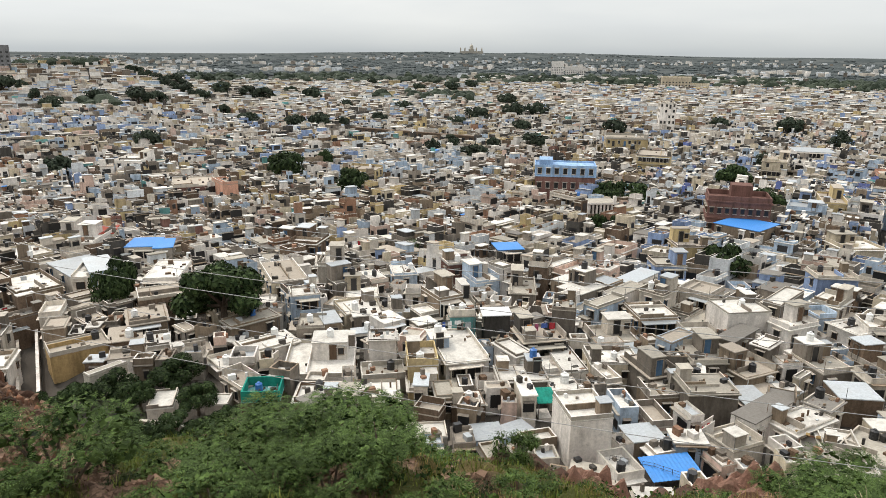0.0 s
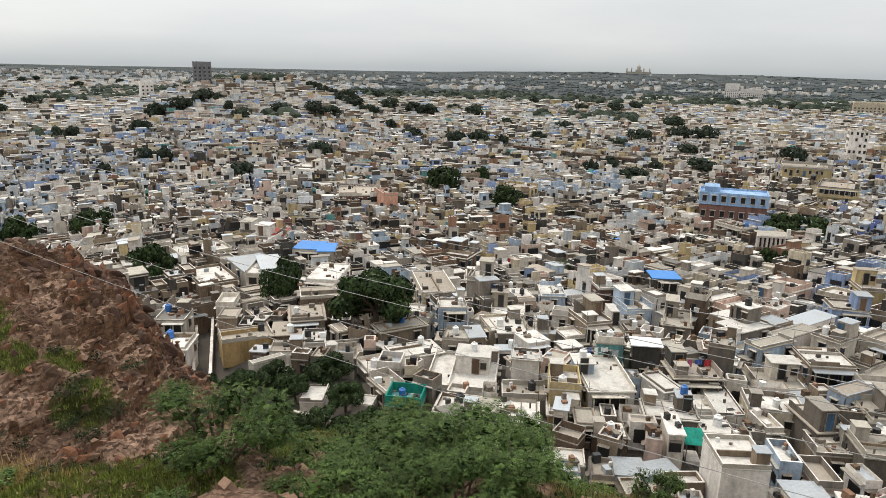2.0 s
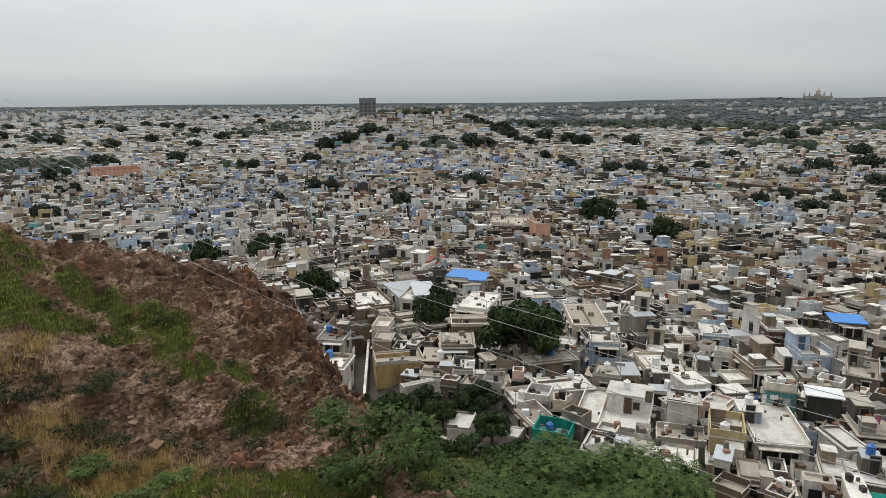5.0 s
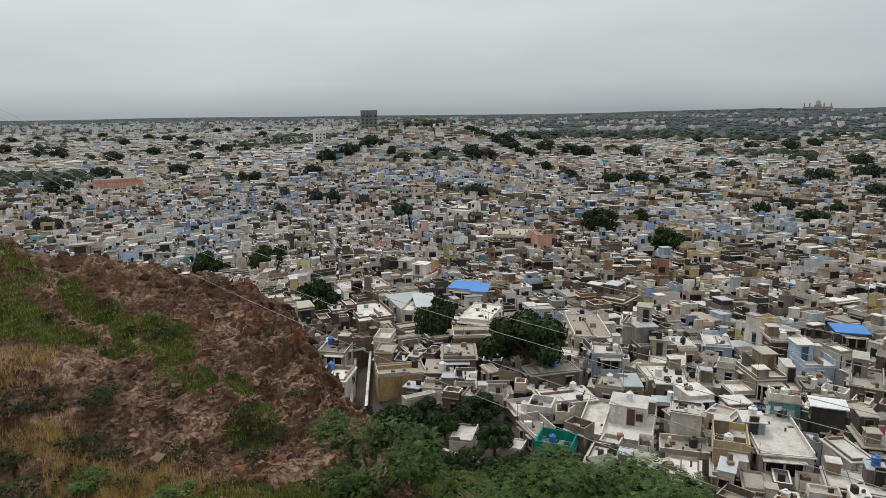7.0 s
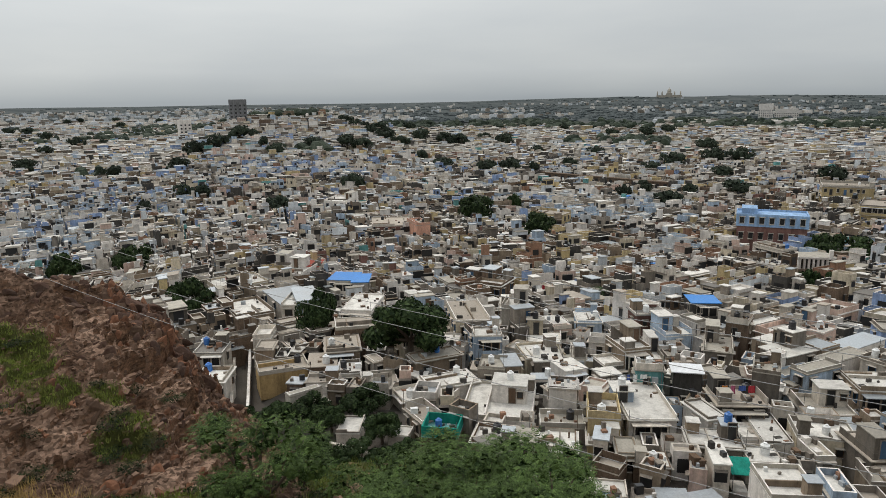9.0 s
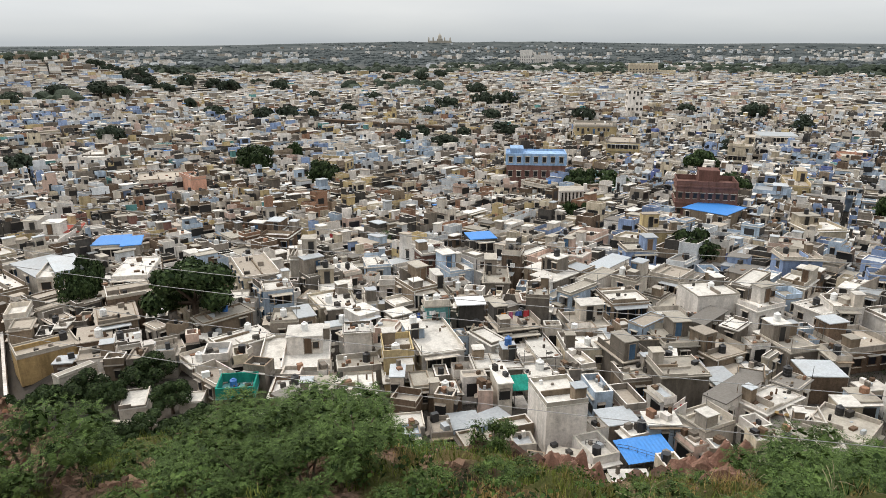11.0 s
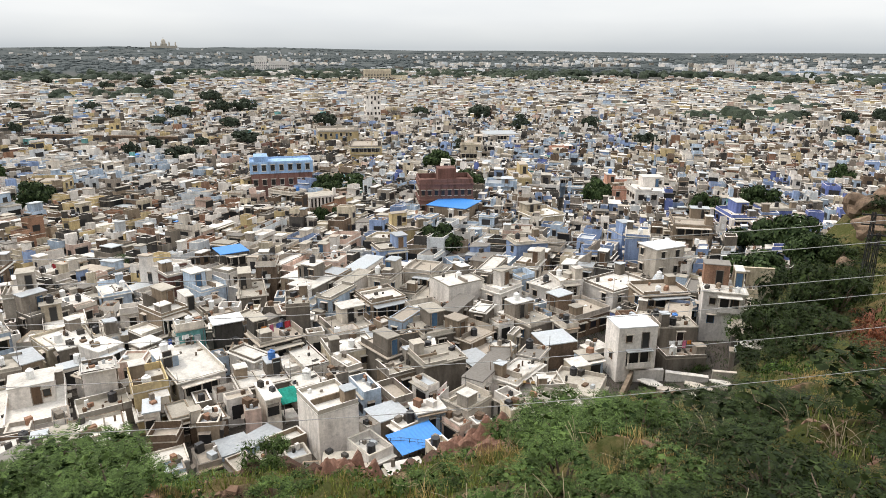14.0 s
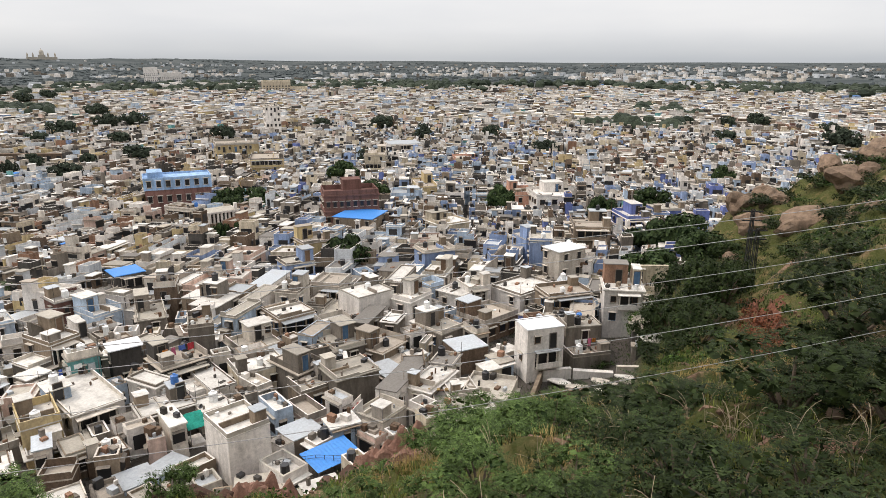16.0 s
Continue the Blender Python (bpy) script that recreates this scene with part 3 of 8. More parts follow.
def block(w, d, z0, z1, wall, roof, parapet, lip=0.16, crown="", uneven=None, eave=0.05, cap="offwhite"):
    """Meshers of a flat-roofed block round the local origin: walls, roof slab, parapet with its coping."""
    wl_, rf, pp = Mesher(), Mesher(), Mesher()
    x, y = w / 2, d / 2
    c = [(-x, -y), (x, -y), (x, y), (-x, y)]
    wl_.hexa([(*p, z0) for p in c], [(*p, z1) for p in c], wall, cap=False)
    rf.box(-x - eave, -y - eave, z1, x + eave, y + eave, z1 + 0.14, roof)
    if parapet:
        # one closed wall, each side of its own height, the front one broken off
        t, zb = lip, z1 + 0.14
        rise = [max(0.1, k) for k in (uneven[:4] if uneven else (1, 1, 1, 1))]
        o = c
        i = [(-x + t, -y + t), (x - t, -y + t), (x - t, y - t), (-x + t, y - t)]
        path = []
        for k, side in enumerate((0, 3, 1, 2)):
            h, e = parapet * rise[side], (k + 1) % 4
            path.append((o[k], i[k], h))
            if k == 0 and uneven and uneven[4]:
                m = -x + 2 * x * uneven[4]
                path += [((m, -y), (m, -y + t), h), ((m, -y), (m, -y + t), h * 0.45)]
                h *= 0.45
            path.append((o[e], i[e], h))
        n = len(path)
        vs = [(*q[0], zb) for q in path] + [(*q[0], zb + q[2]) for q in path] + [(*q[1], zb + q[2]) for q in path] + [(*q[1], zb) for q in path]
        for k in range(3):
            pp.faces(vs[k * n:k * n + 2 * n], [(j, (j + 1) % n, n + (j + 1) % n, n + j) for j in range(n)], cap if k == 1 else crown or wall)
    return wl_, rf, pp


def veranda(rnd, ob, w, d, z, wall):
    """A gallery on the front: dark panel that paints the bay's shade, posts, floor slab with a low wall, roof slab."""
    gw, gd, hh = w * rnd.uniform(0.5, 0.92), rnd.uniform(0.7, 1.2), rnd.uniform(2.1, 2.4)
    gx = rnd.uniform(-0.5, 0.5) * (w - gw)
    y1 = -d / 2
    ms = Mesher()
    # flat panel on the wall, the gallery's shade put into its dark colour
    ms.box(gx - gw / 2 + 0.1, y1 - 0.03, z, gx + gw / 2 - 0.1, y1 + 0.05, z + hh - 0.05, "paneshade")
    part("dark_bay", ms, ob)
    ms = Mesher()
    ms.box(gx - gw / 2, y1 - gd, z - 0.14, gx + gw / 2, y1 - 0.005, z, "roofgrey")
    ms.box(gx - gw / 2, y1 - gd, z + 0.003, gx + gw / 2, y1 - gd + 0.1, z + rnd.uniform(0.5, 0.9), wall)
    part("balcony", ms, ob)
    n = max(2, int(gw / 1.5)) + 1
    pm = Mesher()
    pm.box(-0.1, 0, 0, 0.1, 0.16, hh - 0.004, rnd.choice((wall, "offwhite", "tan")))
    pm = pm.mesh("post")
    for i in range(n):
        part("post", pm, ob, "", pose(gx - gw / 2 + 0.14 + i * (gw - 0.28) / (n - 1), y1 - gd + 0.104, z + 0.002))
    ms = Mesher()
    ms.box(gx - gw / 2 - 0.15, y1 - gd - 0.25, z + hh, gx + gw / 2 + 0.15, y1 - 0.005, z + hh + 0.1, rnd.choice(("roofgrey", "offwhite", "tin", "roofwhite")))
    part("sunshade", ms, ob)


def house(x, y, w, d, rot, h, wall="white", roof="roofgrey", seed=0, up=None, parapet=0.75, windows=True, annex=True, label="", base=None):
    """A flat-roofed house, its front on local -y. up: rooms on the terrace as (x, y, width, depth, height, wall, roof) from the centre."""
    rnd = random.Random(seed * 7919 + int(x * 13) + int(y * 31))
    c, s = math.cos(radians(rot)), math.sin(radians(rot))
    FOOTPRINTS.append((x, y, w / 2, d / 2, c, s))
    house_count[0] += 1
    z = ground_z(x, y, False) - 0.6 if base is None else base
    words = {"white": "white limewashed", "offwhite": "off-white limewashed", "cream": "cream painted", "grey": "bare grey cement", "dark": "damp dark cement", "tan": "tan sandstone",
             "brown": "brown stone", "red": "red sandstone", "brick": "raw brick", "salmon": "salmon painted", "pink": "pale pink", "yellow": "yellow painted", "ochre": "ochre mud-walled",
             "paleblue": "pale blue limewashed", "blue": "blue limewashed", "indigo": "indigo limewashed", "sky": "bright blue painted", "teal": "teal green", "mint": "pale teal painted"}
    tops = {"roofwhite": "a bright lime terrace", "roofgrey": "a grey cement terrace", "rooftan": "a stone slab terrace", "roofdark": "a dirty dark terrace", "tin": "a sheet roof", "tinwhite": "a white sheet roof", "tinblue": "a blue sheet roof"}
    if not label:
        label = f"{words.get(wall, wall)} flat-roofed house with {tops.get(roof, 'a flat roof')}"
    at = pose(x, y, z, 0, 0, rot)
    ob = thing("house", label, "house", at, "houses of the old town")
    top = h - z
    wl_, rf, pp = block(w, d, 0, top, wall, roof, parapet, 0.14, rnd.choice((wall, wall, wall, "grey", "offwhite", "roofgrey")),
                        [rnd.choice((1.0, 1.0, 0.7, 1.25, 0.45, 0.15)) for _ in range(4)] + [rnd.choice((0, rnd.uniform(0.3, 0.7)))] if not label.startswith(("peach", "pale yellow", "tall white l")) else None,
                        rnd.choice((0.05, 0.05, 0.22, 0.35)), rnd.choice(("offwhite", "white", "roofwhite", "roofgrey", wall)))
    part("wall", wl_, ob)
    part("roof", rf, ob)
    if parapet:
        part("parapet", pp.mesh("parapet", weld=True), ob)
    if up is None:
        up = []
        if rnd.random() < 0.75 and min(w, d) > 3.6:
            uw, ud = w * rnd.uniform(0.32, 0.6), d * rnd.uniform(0.3, 0.55)
            up.append(((w - uw) / 2 * rnd.choice((-0.97, 0.97)), (d - ud) / 2 * rnd.choice((-0.97, 0.97, 0.97)), uw, ud, rnd.uniform(2.3, 2.9), wall, rnd.choice((roof, "roofwhite", "tin", "roofgrey"))))
    for ux, uy, uw, ud, uh, uwall, uroof in up:
        room = Mesher()
        room.hexa([(ux - uw / 2, uy - ud / 2, top + 0.1), (ux + uw / 2, uy - ud / 2, top + 0.1), (ux + uw / 2, uy + ud / 2, top + 0.1), (ux - uw / 2, uy + ud / 2, top + 0.1)],
                  [(ux - uw / 2, uy - ud / 2, top + uh), (ux + uw / 2, uy - ud / 2, top + uh), (ux + uw / 2, uy + ud / 2, top + uh), (ux - uw / 2, uy + ud / 2, top + uh)], uwall)
        r = part("terrace_room", room, ob)
        slab = Mesher()
        o = rnd.choice((0.04, 0.1, 0.22))
        slab.box(ux - uw / 2 - o, uy - ud / 2 - o, top + uh + 0.004, ux + uw / 2 + o, uy + ud / 2 + o, top + uh + 0.13, uroof)
        part("room_roof", slab, r)
        side = rnd.choice((0, 1)) if uw > 2 else 0
        hang_door(rnd, r, pose(ux + (rnd.uniform(-0.2, 0.2) * uw), uy - ud / 2 - 0.02, top + 0.25))
        if uw > 2.6 and side:
            wm, pm = window_meshes("small")
            part("pane", pm, part("window", wm, r, "", pose(ux + uw * 0.32, uy - ud / 2 - 0.02, top + 1.0)))
    if parapet and roof not in ("tin", "tinblue", "rust") and min(w, d) > 3.2:
        rooms = [(ux - uw / 2, ux + uw / 2, uy - ud / 2, uy + ud / 2) for ux, uy, uw, ud, *_ in up]

        def clash(a, b, c_, e):
            return any(a < q[1] and b > q[0] and c_ < q[3] and e > q[2] for q in rooms)

        for _ in range(rnd.choice((0, 1, 1, 2))):
            # low walls that part the terrace, and raised slabs
            if rnd.random() < 0.5:
                px, y0_, y1_ = rnd.uniform(-0.35, 0.35) * w, -d / 2 + 0.17, rnd.uniform(-0.1, 0.5) * d - 0.17
                a, b, c_, e = px - 0.08, px + 0.08, y0_, y1_
            else:
                py, x0_, x1_ = rnd.uniform(-0.35, 0.4) * d, -w / 2 + 0.17, rnd.uniform(-0.1, 0.5) * w - 0.17
                a, b, c_, e = x0_, x1_, py - 0.08, py + 0.08
            if b - a > 0.1 and e - c_ > 0.1 and not clash(a, b, c_, e):
                ms = Mesher()
                ms.box(a, c_, top + 0.12, b, e, top + rnd.uniform(0.35, 0.95), rnd.choice((wall, "grey", "tan", "offwhite")))
                part("partition_wall", ms, ob)
        if rnd.random() < 0.6:
            cw = rnd.uniform(1.0, 1.7)
            cx_, cy_ = rnd.choice((-1, 1)) * (w / 2 - cw / 2 - 0.18), rnd.choice((-1, 1)) * (d / 2 - cw / 2 - 0.18)
            if not clash(cx_ - cw / 2, cx_ + cw / 2, cy_ - cw / 2, cy_ + cw / 2):
                ms = Mesher()
                ch = rnd.uniform(1.5, 2.2)
                ms.box(cx_ - cw / 2, cy_ - cw / 2, top + 0.12, cx_ + cw / 2, cy_ + cw / 2, top + ch, rnd.choice((wall, "grey", "offwhite", "tan")))
                cabin = part("wash_cabin", ms, ob)
                ms = Mesher()
                ms.box(cx_ - cw / 2 - 0.12, cy_ - cw / 2 - 0.12, top + ch + 0.004, cx_ + cw / 2 + 0.12, cy_ + cw / 2 + 0.12, top + ch + 0.09, rnd.choice(("roofgrey", "tin", "roofwhite", roof)))
                part("cabin_roof", ms, cabin)
    if windows and top > 4.2 and w > 3.0 and (rnd.random() < 0.45 or "veranda" in label):
        veranda(rnd, ob, w, d, top - rnd.choice((2.75, 2.75, 5.4) if top > 8 else (2.75,)), wall)
    if annex:
        for _ in range(rnd.choice((0, 1, 1, 2))):
            aw, ad, ah = rnd.uniform(1.6, 0.62 * w + 0.6), rnd.uniform(1.0, 2.2), rnd.uniform(2.2, max(2.4, top * 0.72))
            ax = rnd.choice((-1, 1)) * (w - aw) / 2
            am = Mesher()
            c4 = [(ax - aw / 2, -d / 2 - ad), (ax + aw / 2, -d / 2 - ad), (ax + aw / 2, -d / 2 + 0.05), (ax - aw / 2, -d / 2 + 0.05)]
            am.hexa([(*p, 0) for p in c4], [(*p, ah) for p in c4], rnd.choice((wall, wall, "grey", "tan")))
            a_ob = part("annex", am, ob)
            sl = Mesher()
            sl.box(ax - aw / 2 - 0.15, -d / 2 - ad - 0.15, ah + 0.004, ax + aw / 2 + 0.15, -d / 2 - 0.004, ah + 0.12, rnd.choice((roof, "tin", "roofgrey", "roofwhite")))
            part("annex_roof", sl, a_ob)
        if rnd.random() < 0.3 and w > 4 and parapet:
            # open stair up to the terrace room
            sm = Mesher()
            n = 8
            sx, dirx = rnd.choice((-1, 1)) * w * 0.2, rnd.choice((-1, 1))
            pts = []
            for i in range(n):
                pts += [(sx + dirx * 0.28 * i, top + 0.14 + 0.25 * (i + 1)), (sx + dirx * 0.28 * (i + 1), top + 0.14 + 0.25 * (i + 1))]
            prof = [(sx, top + 0.12)] + pts + [(sx + dirx * 0.28 * n, top + 0.12)]
            y0_, y1_ = d / 2 - 1.1, d / 2 - 0.25
            k = len(prof)
            sm.faces([(a, y0_, b) for a, b in prof] + [(a, y1_, b) for a, b in prof], [tuple(range(k))] + [(i, i + k, (i + 1) % k + k, (i + 1) % k) for i in range(k)], "grey")
            part("stair", sm, ob)
        if rnd.random() < 0.5:
            bx = Mesher()
            zz, xx = rnd.uniform(top * 0.45, top * 0.8), rnd.uniform(-0.4, 0.4) * w
            bx.box(xx - 0.4, -d / 2 - 0.45, zz, xx + 0.4, -d / 2 - 0.01, zz + 0.75, rnd.choice(("tin", "plastic", "metal")))
            part("air_cooler", bx, ob, "boxy metal air cooler on the wall")
        if rnd.random() < 0.6:
            pp_ = Mesher()
            xx = rnd.choice((-0.45, 0.45)) * w
            pp_.tube((xx, -d / 2 - 0.07, 0.2), (xx, -d / 2 - 0.07, top - 0.1), 0.06, 0.06, rnd.choice(("black", "metal", "plastic")), 5)
            part("drainpipe", pp_, ob)
    if windows:
        storeys = max(1, int(round(top / 3.1)))
        kinds = [rnd.choice(("small", "mid", "pale", "wide", "small", "mid", "pale", "blue")) for _ in range(2)]
        for side, (length, half, ang) in enumerate(((w, d, 0), (d, w, 90), (d, w, -90))):
            n = max(1, int(length / rnd.uniform(1.9, 3.0)))
            for k in range(storeys):
                zz = top - 3.0 * (k + 1) + 1.15
                if zz < 0.6:
                    continue
                for i in range(n):
                    if rnd.random() < 0.25:
                        continue
                    lx = (i + 0.5 + rnd.uniform(-0.12, 0.12)) / n * length - length / 2
                    m = pose(0, 0, 0, 0, 0, ang) @ pose(lx, -half / 2 - 0.02, zz)
                    if rnd.random() < 0.16 and side == 0:
                        hang_door(rnd, ob, m @ pose(0, 0, -1.0))
                        continue
                    wm, pm = window_meshes(kinds[k % 2])
                    wd = part("window", wm, ob, "", m)
                    part("pane", pm, wd)
    return ob


# ---------------------------------------------------------------- the rest of the town, joined
town = Mesher()
GREY = ("pink", "coolwhite", "cream", "white", "white", "offwhite", "coolwhite", "brown", "grey", "white", "white", "white", "offwhite", "offwhite", "grey", "grey", "cream", "tan", "paleblue", "dark", "brown", "yellow", "blue", "dark", "mint", "white", "brick")
BROWN = ("yellow", "brown", "brick", "cream", "tan", "offwhite", "white", "grey", "white", "coolwhite", "white", "grey", "brown", "white", "offwhite", "cream", "grey", "white", "brick", "offwhite", "dark", "coolwhite", "tan", "pink", "yellow", "yellow", "dark", "red", "paleblue", "brown")
BLUE = ("paleblue", "paleblue", "blue", "white", "tan", "white", "offwhite", "grey", "cream", "offwhite", "white", "paleblue", "grey", "indigo", "blue", "dark", "brown", "coolwhite")
ROOFS = ("roofwhite", "roofwhite", "roofgrey", "rooftan", "roofwhite", "roofgrey", "roofdark", "roofgrey", "tin", "rooftan", "roofdark")
CAPS = ("offwhite", "white", "roofgrey", "roofwhite", "tan", "grey")
FAR = ("coolwhite", "white", "coolwhite", "offwhite", "offwhite", "grey", "grey", "paleblue", "tan", "dark", "cream", "pink", "white", "brown", "dark", "yellow", "blue", "white")


def near_footprint(x, y, pad):
    for fx, fy, hw, hd, c, s in FOOTPRINTS:
        dx, dy = x - fx, y - fy
        if abs(dx) + abs(dy) > 40:
            continue
        if abs(dx * c + dy * s) < hw + pad and abs(-dx * s + dy * c) < hd + pad:
            return True
    return False


def palette(x, y, r, yaw, rnd):
    q = noise.noise(Vector((x * 0.012, y * 0.012, 3.7)))
    if yaw < 1 and r < 160:
        return rnd.choice(("brown", "tan", "grey", "dark", "offwhite", "tan", "brown"))
    if yaw < 6 and r < 170:
        return rnd.choice(BROWN)
    if yaw < 62 and r < 125:
        return rnd.choice(("white", "offwhite", "grey", "white", "cream", "grey", "white", "tan", "offwhite", "white", "paleblue", "pink", "offwhite"))
    if yaw < 8 and (noise.noise(Vector((x * 0.018, y * 0.018, 21.7))) > 0.4 or math.hypot(x + 88, y - 256) < 26) or (17 < yaw < 28 and 225 < r < 290 and q > -0.25):
        return rnd.choice(("blue", "paleblue", "paleblue", "white", "white", "offwhite", "grey", "coolwhite"))
    if r > 330 and q > -0.3:
        return rnd.choice(FAR)
    if (44 < yaw and 100 < r < 420 and q > -0.30) or q > 0.38:
        return rnd.choice(BLUE)
    if q < -0.18 or (8 < yaw < 38 and 150 < r < 420 and q < 0.18):
        return rnd.choice(BROWN)
    return rnd.choice(GREY)


def town_house(q, r, yaw, rnd, cx, cy, low=0.0):
    """A house on the four-cornered plot q (counter-clockwise), in the joined mesh."""
    g = ground_z(cx, cy, False)

    def at(u, v):
        a = (q[0][0] * (1 - u) + q[1][0] * u, q[0][1] * (1 - u) + q[1][1] * u)
        b = (q[3][0] * (1 - u) + q[2][0] * u, q[3][1] * (1 - u) + q[2][1] * u)
        return (a[0] * (1 - v) + b[0] * v, a[1] * (1 - v) + b[1] * v)

    wall, roof = palette(cx, cy, r, yaw, rnd), rnd.choice(ROOFS)
    st = rnd.choice((1, 1, 1.2, 1.4, 1.7, 2.0, 2.4)) if r > 120 else rnd.choice((1, 1, 2))
    h = low or (st * 2.9 + rnd.uniform(-0.3, 0.5) if r < 130 else min(8.2, max(3.0, 5.0 + 1.3 * noise.noise(Vector((cx * 0.03, cy * 0.03, 2.6))) + rnd.gauss(0, 0.85))))
    roof = rnd.choice(("roofwhite", "roofgrey", "tin", "roofwhite", "rooftan")) if low else roof
    width = math.dist(q[0], q[1])
    depth = math.dist(q[1], q[2])

    def stack(u0, v0, u1, v1, z0, z1, wkey, rkey, par):
        c = [at(u0, v0), at(u1, v0), at(u1, v1), at(u0, v1)]
        if par:
            t = 0.2
            tu, tv = t / width, t / depth
            i = [at(u0 + tu, v0 + tv), at(u1 - tu, v0 + tv), at(u1 - tu, v1 - tv), at(u0 + tu, v1 - tv)]
            n = 4
            vs = [(*p, z0) for p in c] + [(*p, z1 + par) for p in c] + [(*p, z1 + par) for p in i] + [(*p, z1) for p in i]
            fs = []
            for k in (0, 2):
                fs += [(k * n + j, k * n + (j + 1) % n, (k + 1) * n + (j + 1) % n, (k + 1) * n + j) for j in range(n)]
            town.faces(vs, fs, wkey)
            town.faces(vs[4:12], [(j, (j + 1) % n, n + (j + 1) % n, n + j) for j in range(n)], rnd.choice(CAPS))
            town.faces([(*p, z1) for p in i], [(0, 1, 2, 3)], rkey)
        else:
            vs = [(*p, z0) for p in c] + [(*p, z1) for p in c]
            town.faces(vs, [(0, 1, 5, 4), (1, 2, 6, 5), (2, 3, 7, 6), (3, 0, 4, 7)], wkey)
            o = 0.15
            ou, ov = o / width, o / depth
            e = [at(u0 - ou, v0 - ov), at(u1 + ou, v0 - ov), at(u1 + ou, v1 + ov), at(u0 - ou, v1 + ov)]
            town.hexa([(*p, z1) for p in e], [(*p, z1 + 0.16) for p in e], rkey)
        if r < 430:
            for k in range(4):
                a, b = c[k], c[(k + 1) % 4]
                ln = math.dist(a, b)
                ux, uy = (b[0] - a[0]) / ln, (b[1] - a[1]) / ln
                nx, ny = uy, -ux
                if nx * a[0] + ny * a[1] > 0:
                    continue
                cnt = max(1, int(ln / (2.4 if r < 200 else 3.2)))
                zz = z1 - 2.0
                facing = nx * a[0] + ny * a[1] < 0
                while zz > z0 + 0.3:
                    if r < 300 and facing and ln > 2.0 and rnd.random() < 0.35:
                        # a slab that runs along the wall over the openings
                        o = rnd.uniform(0.3, 0.7)
                        zs = zz + 1.75 + rnd.uniform(-0.1, 0.1)
                        e = [(a[0] + nx * o, a[1] + ny * o), (b[0] + nx * o, b[1] + ny * o), (b[0] + nx * 0.01, b[1] + ny * 0.01), (a[0] + nx * 0.01, a[1] + ny * 0.01)]
                        town.hexa([(*q_, zs) for q_ in e], [(*q_, zs + 0.1) for q_ in e], rnd.choice(CAPS), True, True)
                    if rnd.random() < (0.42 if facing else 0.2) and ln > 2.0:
                        # a flat dark sheet paints a veranda's shade under the slab
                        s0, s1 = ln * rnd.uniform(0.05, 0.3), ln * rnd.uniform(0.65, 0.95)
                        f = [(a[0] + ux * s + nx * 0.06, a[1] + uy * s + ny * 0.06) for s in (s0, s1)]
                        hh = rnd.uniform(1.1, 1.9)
                        town.faces([(*f[0], zz - 0.3), (*f[1], zz - 0.3), (*f[1], zz + hh - 0.3), (*f[0], zz + hh - 0.3)], [(0, 1, 2, 3)], "paneshade")
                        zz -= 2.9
                        continue
                    for j in range(cnt):
                        if rnd.random() < 0.2:
                            continue
                        s = (j + 0.5 + rnd.uniform(-0.15, 0.15)) / cnt * ln
                        ww, hh = rnd.choice(((0.4, 1.1), (0.5, 1.2), (0.65, 1.2), (0.42, 1.9), (0.9, 1.3), (1.3, 1.6)))
                        zb = zz if hh < 1.8 else zz - 0.7
                        p0, p1 = (a[0] + ux * (s - ww), a[1] + uy * (s - ww)), (a[0] + ux * (s + ww), a[1] + uy * (s + ww))
                        o = 0.06
                        f0, f1 = (p0[0] + nx * o, p0[1] + ny * o), (p1[0] + nx * o, p1[1] + ny * o)
                        town.faces([(*f0, zb), (*f1, zb), (*f1, zb + hh), (*f0, zb + hh)], [(0, 1, 2, 3)], "paneshade")
                        if r < 200:
                            o = 0.4
                            g0, g1 = (p0[0] + nx * o, p0[1] + ny * o), (p1[0] + nx * o, p1[1] + ny * o)
                            town.faces([(*p0, zb + hh + 0.25), (*g0, zb + hh + 0.1), (*g1, zb + hh + 0.1), (*p1, zb + hh + 0.25)], [(0, 1, 2, 3)], "grey")
                    zz -= 2.9

    z0 = g - 0.6
    par = rnd.choice((0.0, 0.3, 0.5, 0.8)) if r < 460 else 0.0
    lots = [(0, 0, 1, 1, h)]
    if not low and rnd.random() < (0.8 if r < 150 else 0.5 if r < 330 else 0.25):
        k, h2 = rnd.uniform(0.32, 0.68), max(2.4, h + rnd.choice((-1.6, -0.9, -0.6, 0.7, 1.3, 2.4)))
        lots = [(0, 0, k, 1, h), (k, 0, 1, 1, h2)] if width > depth else [(0, 0, 1, k, h), (0, k, 1, 1, h2)]
    for a, b, c, d, hh in lots:
        stack(a, b, c, d, z0, g + hh, wall, roof, par)
        if rnd.random() < 0.4:
            wall = palette(cx, cy, r, yaw, rnd)
        roof = rnd.choice((roof, rnd.choice(ROOFS)))
    la, lb, lc, ld, h = rnd.choice(lots)
    if not low and rnd.random() < (0.42 if r < 130 else 0.3):
        fu, fv = rnd.uniform(0.3, 0.8), rnd.uniform(0.3, 0.7)
        u0, v0 = rnd.choice((0.02, 0.98 - fu)), rnd.choice((0.02, 0.98 - fv))
        u0, v0, fu, fv = la + u0 * (lc - la), lb + v0 * (ld - lb), fu * (lc - la), fv * (ld - lb)
        rk = rnd.choice(("roofwhite", "roofgrey", "tin", roof, "roofwhite", "rooftan"))
        if rnd.random() < 0.012:
            rk = "tinblue"
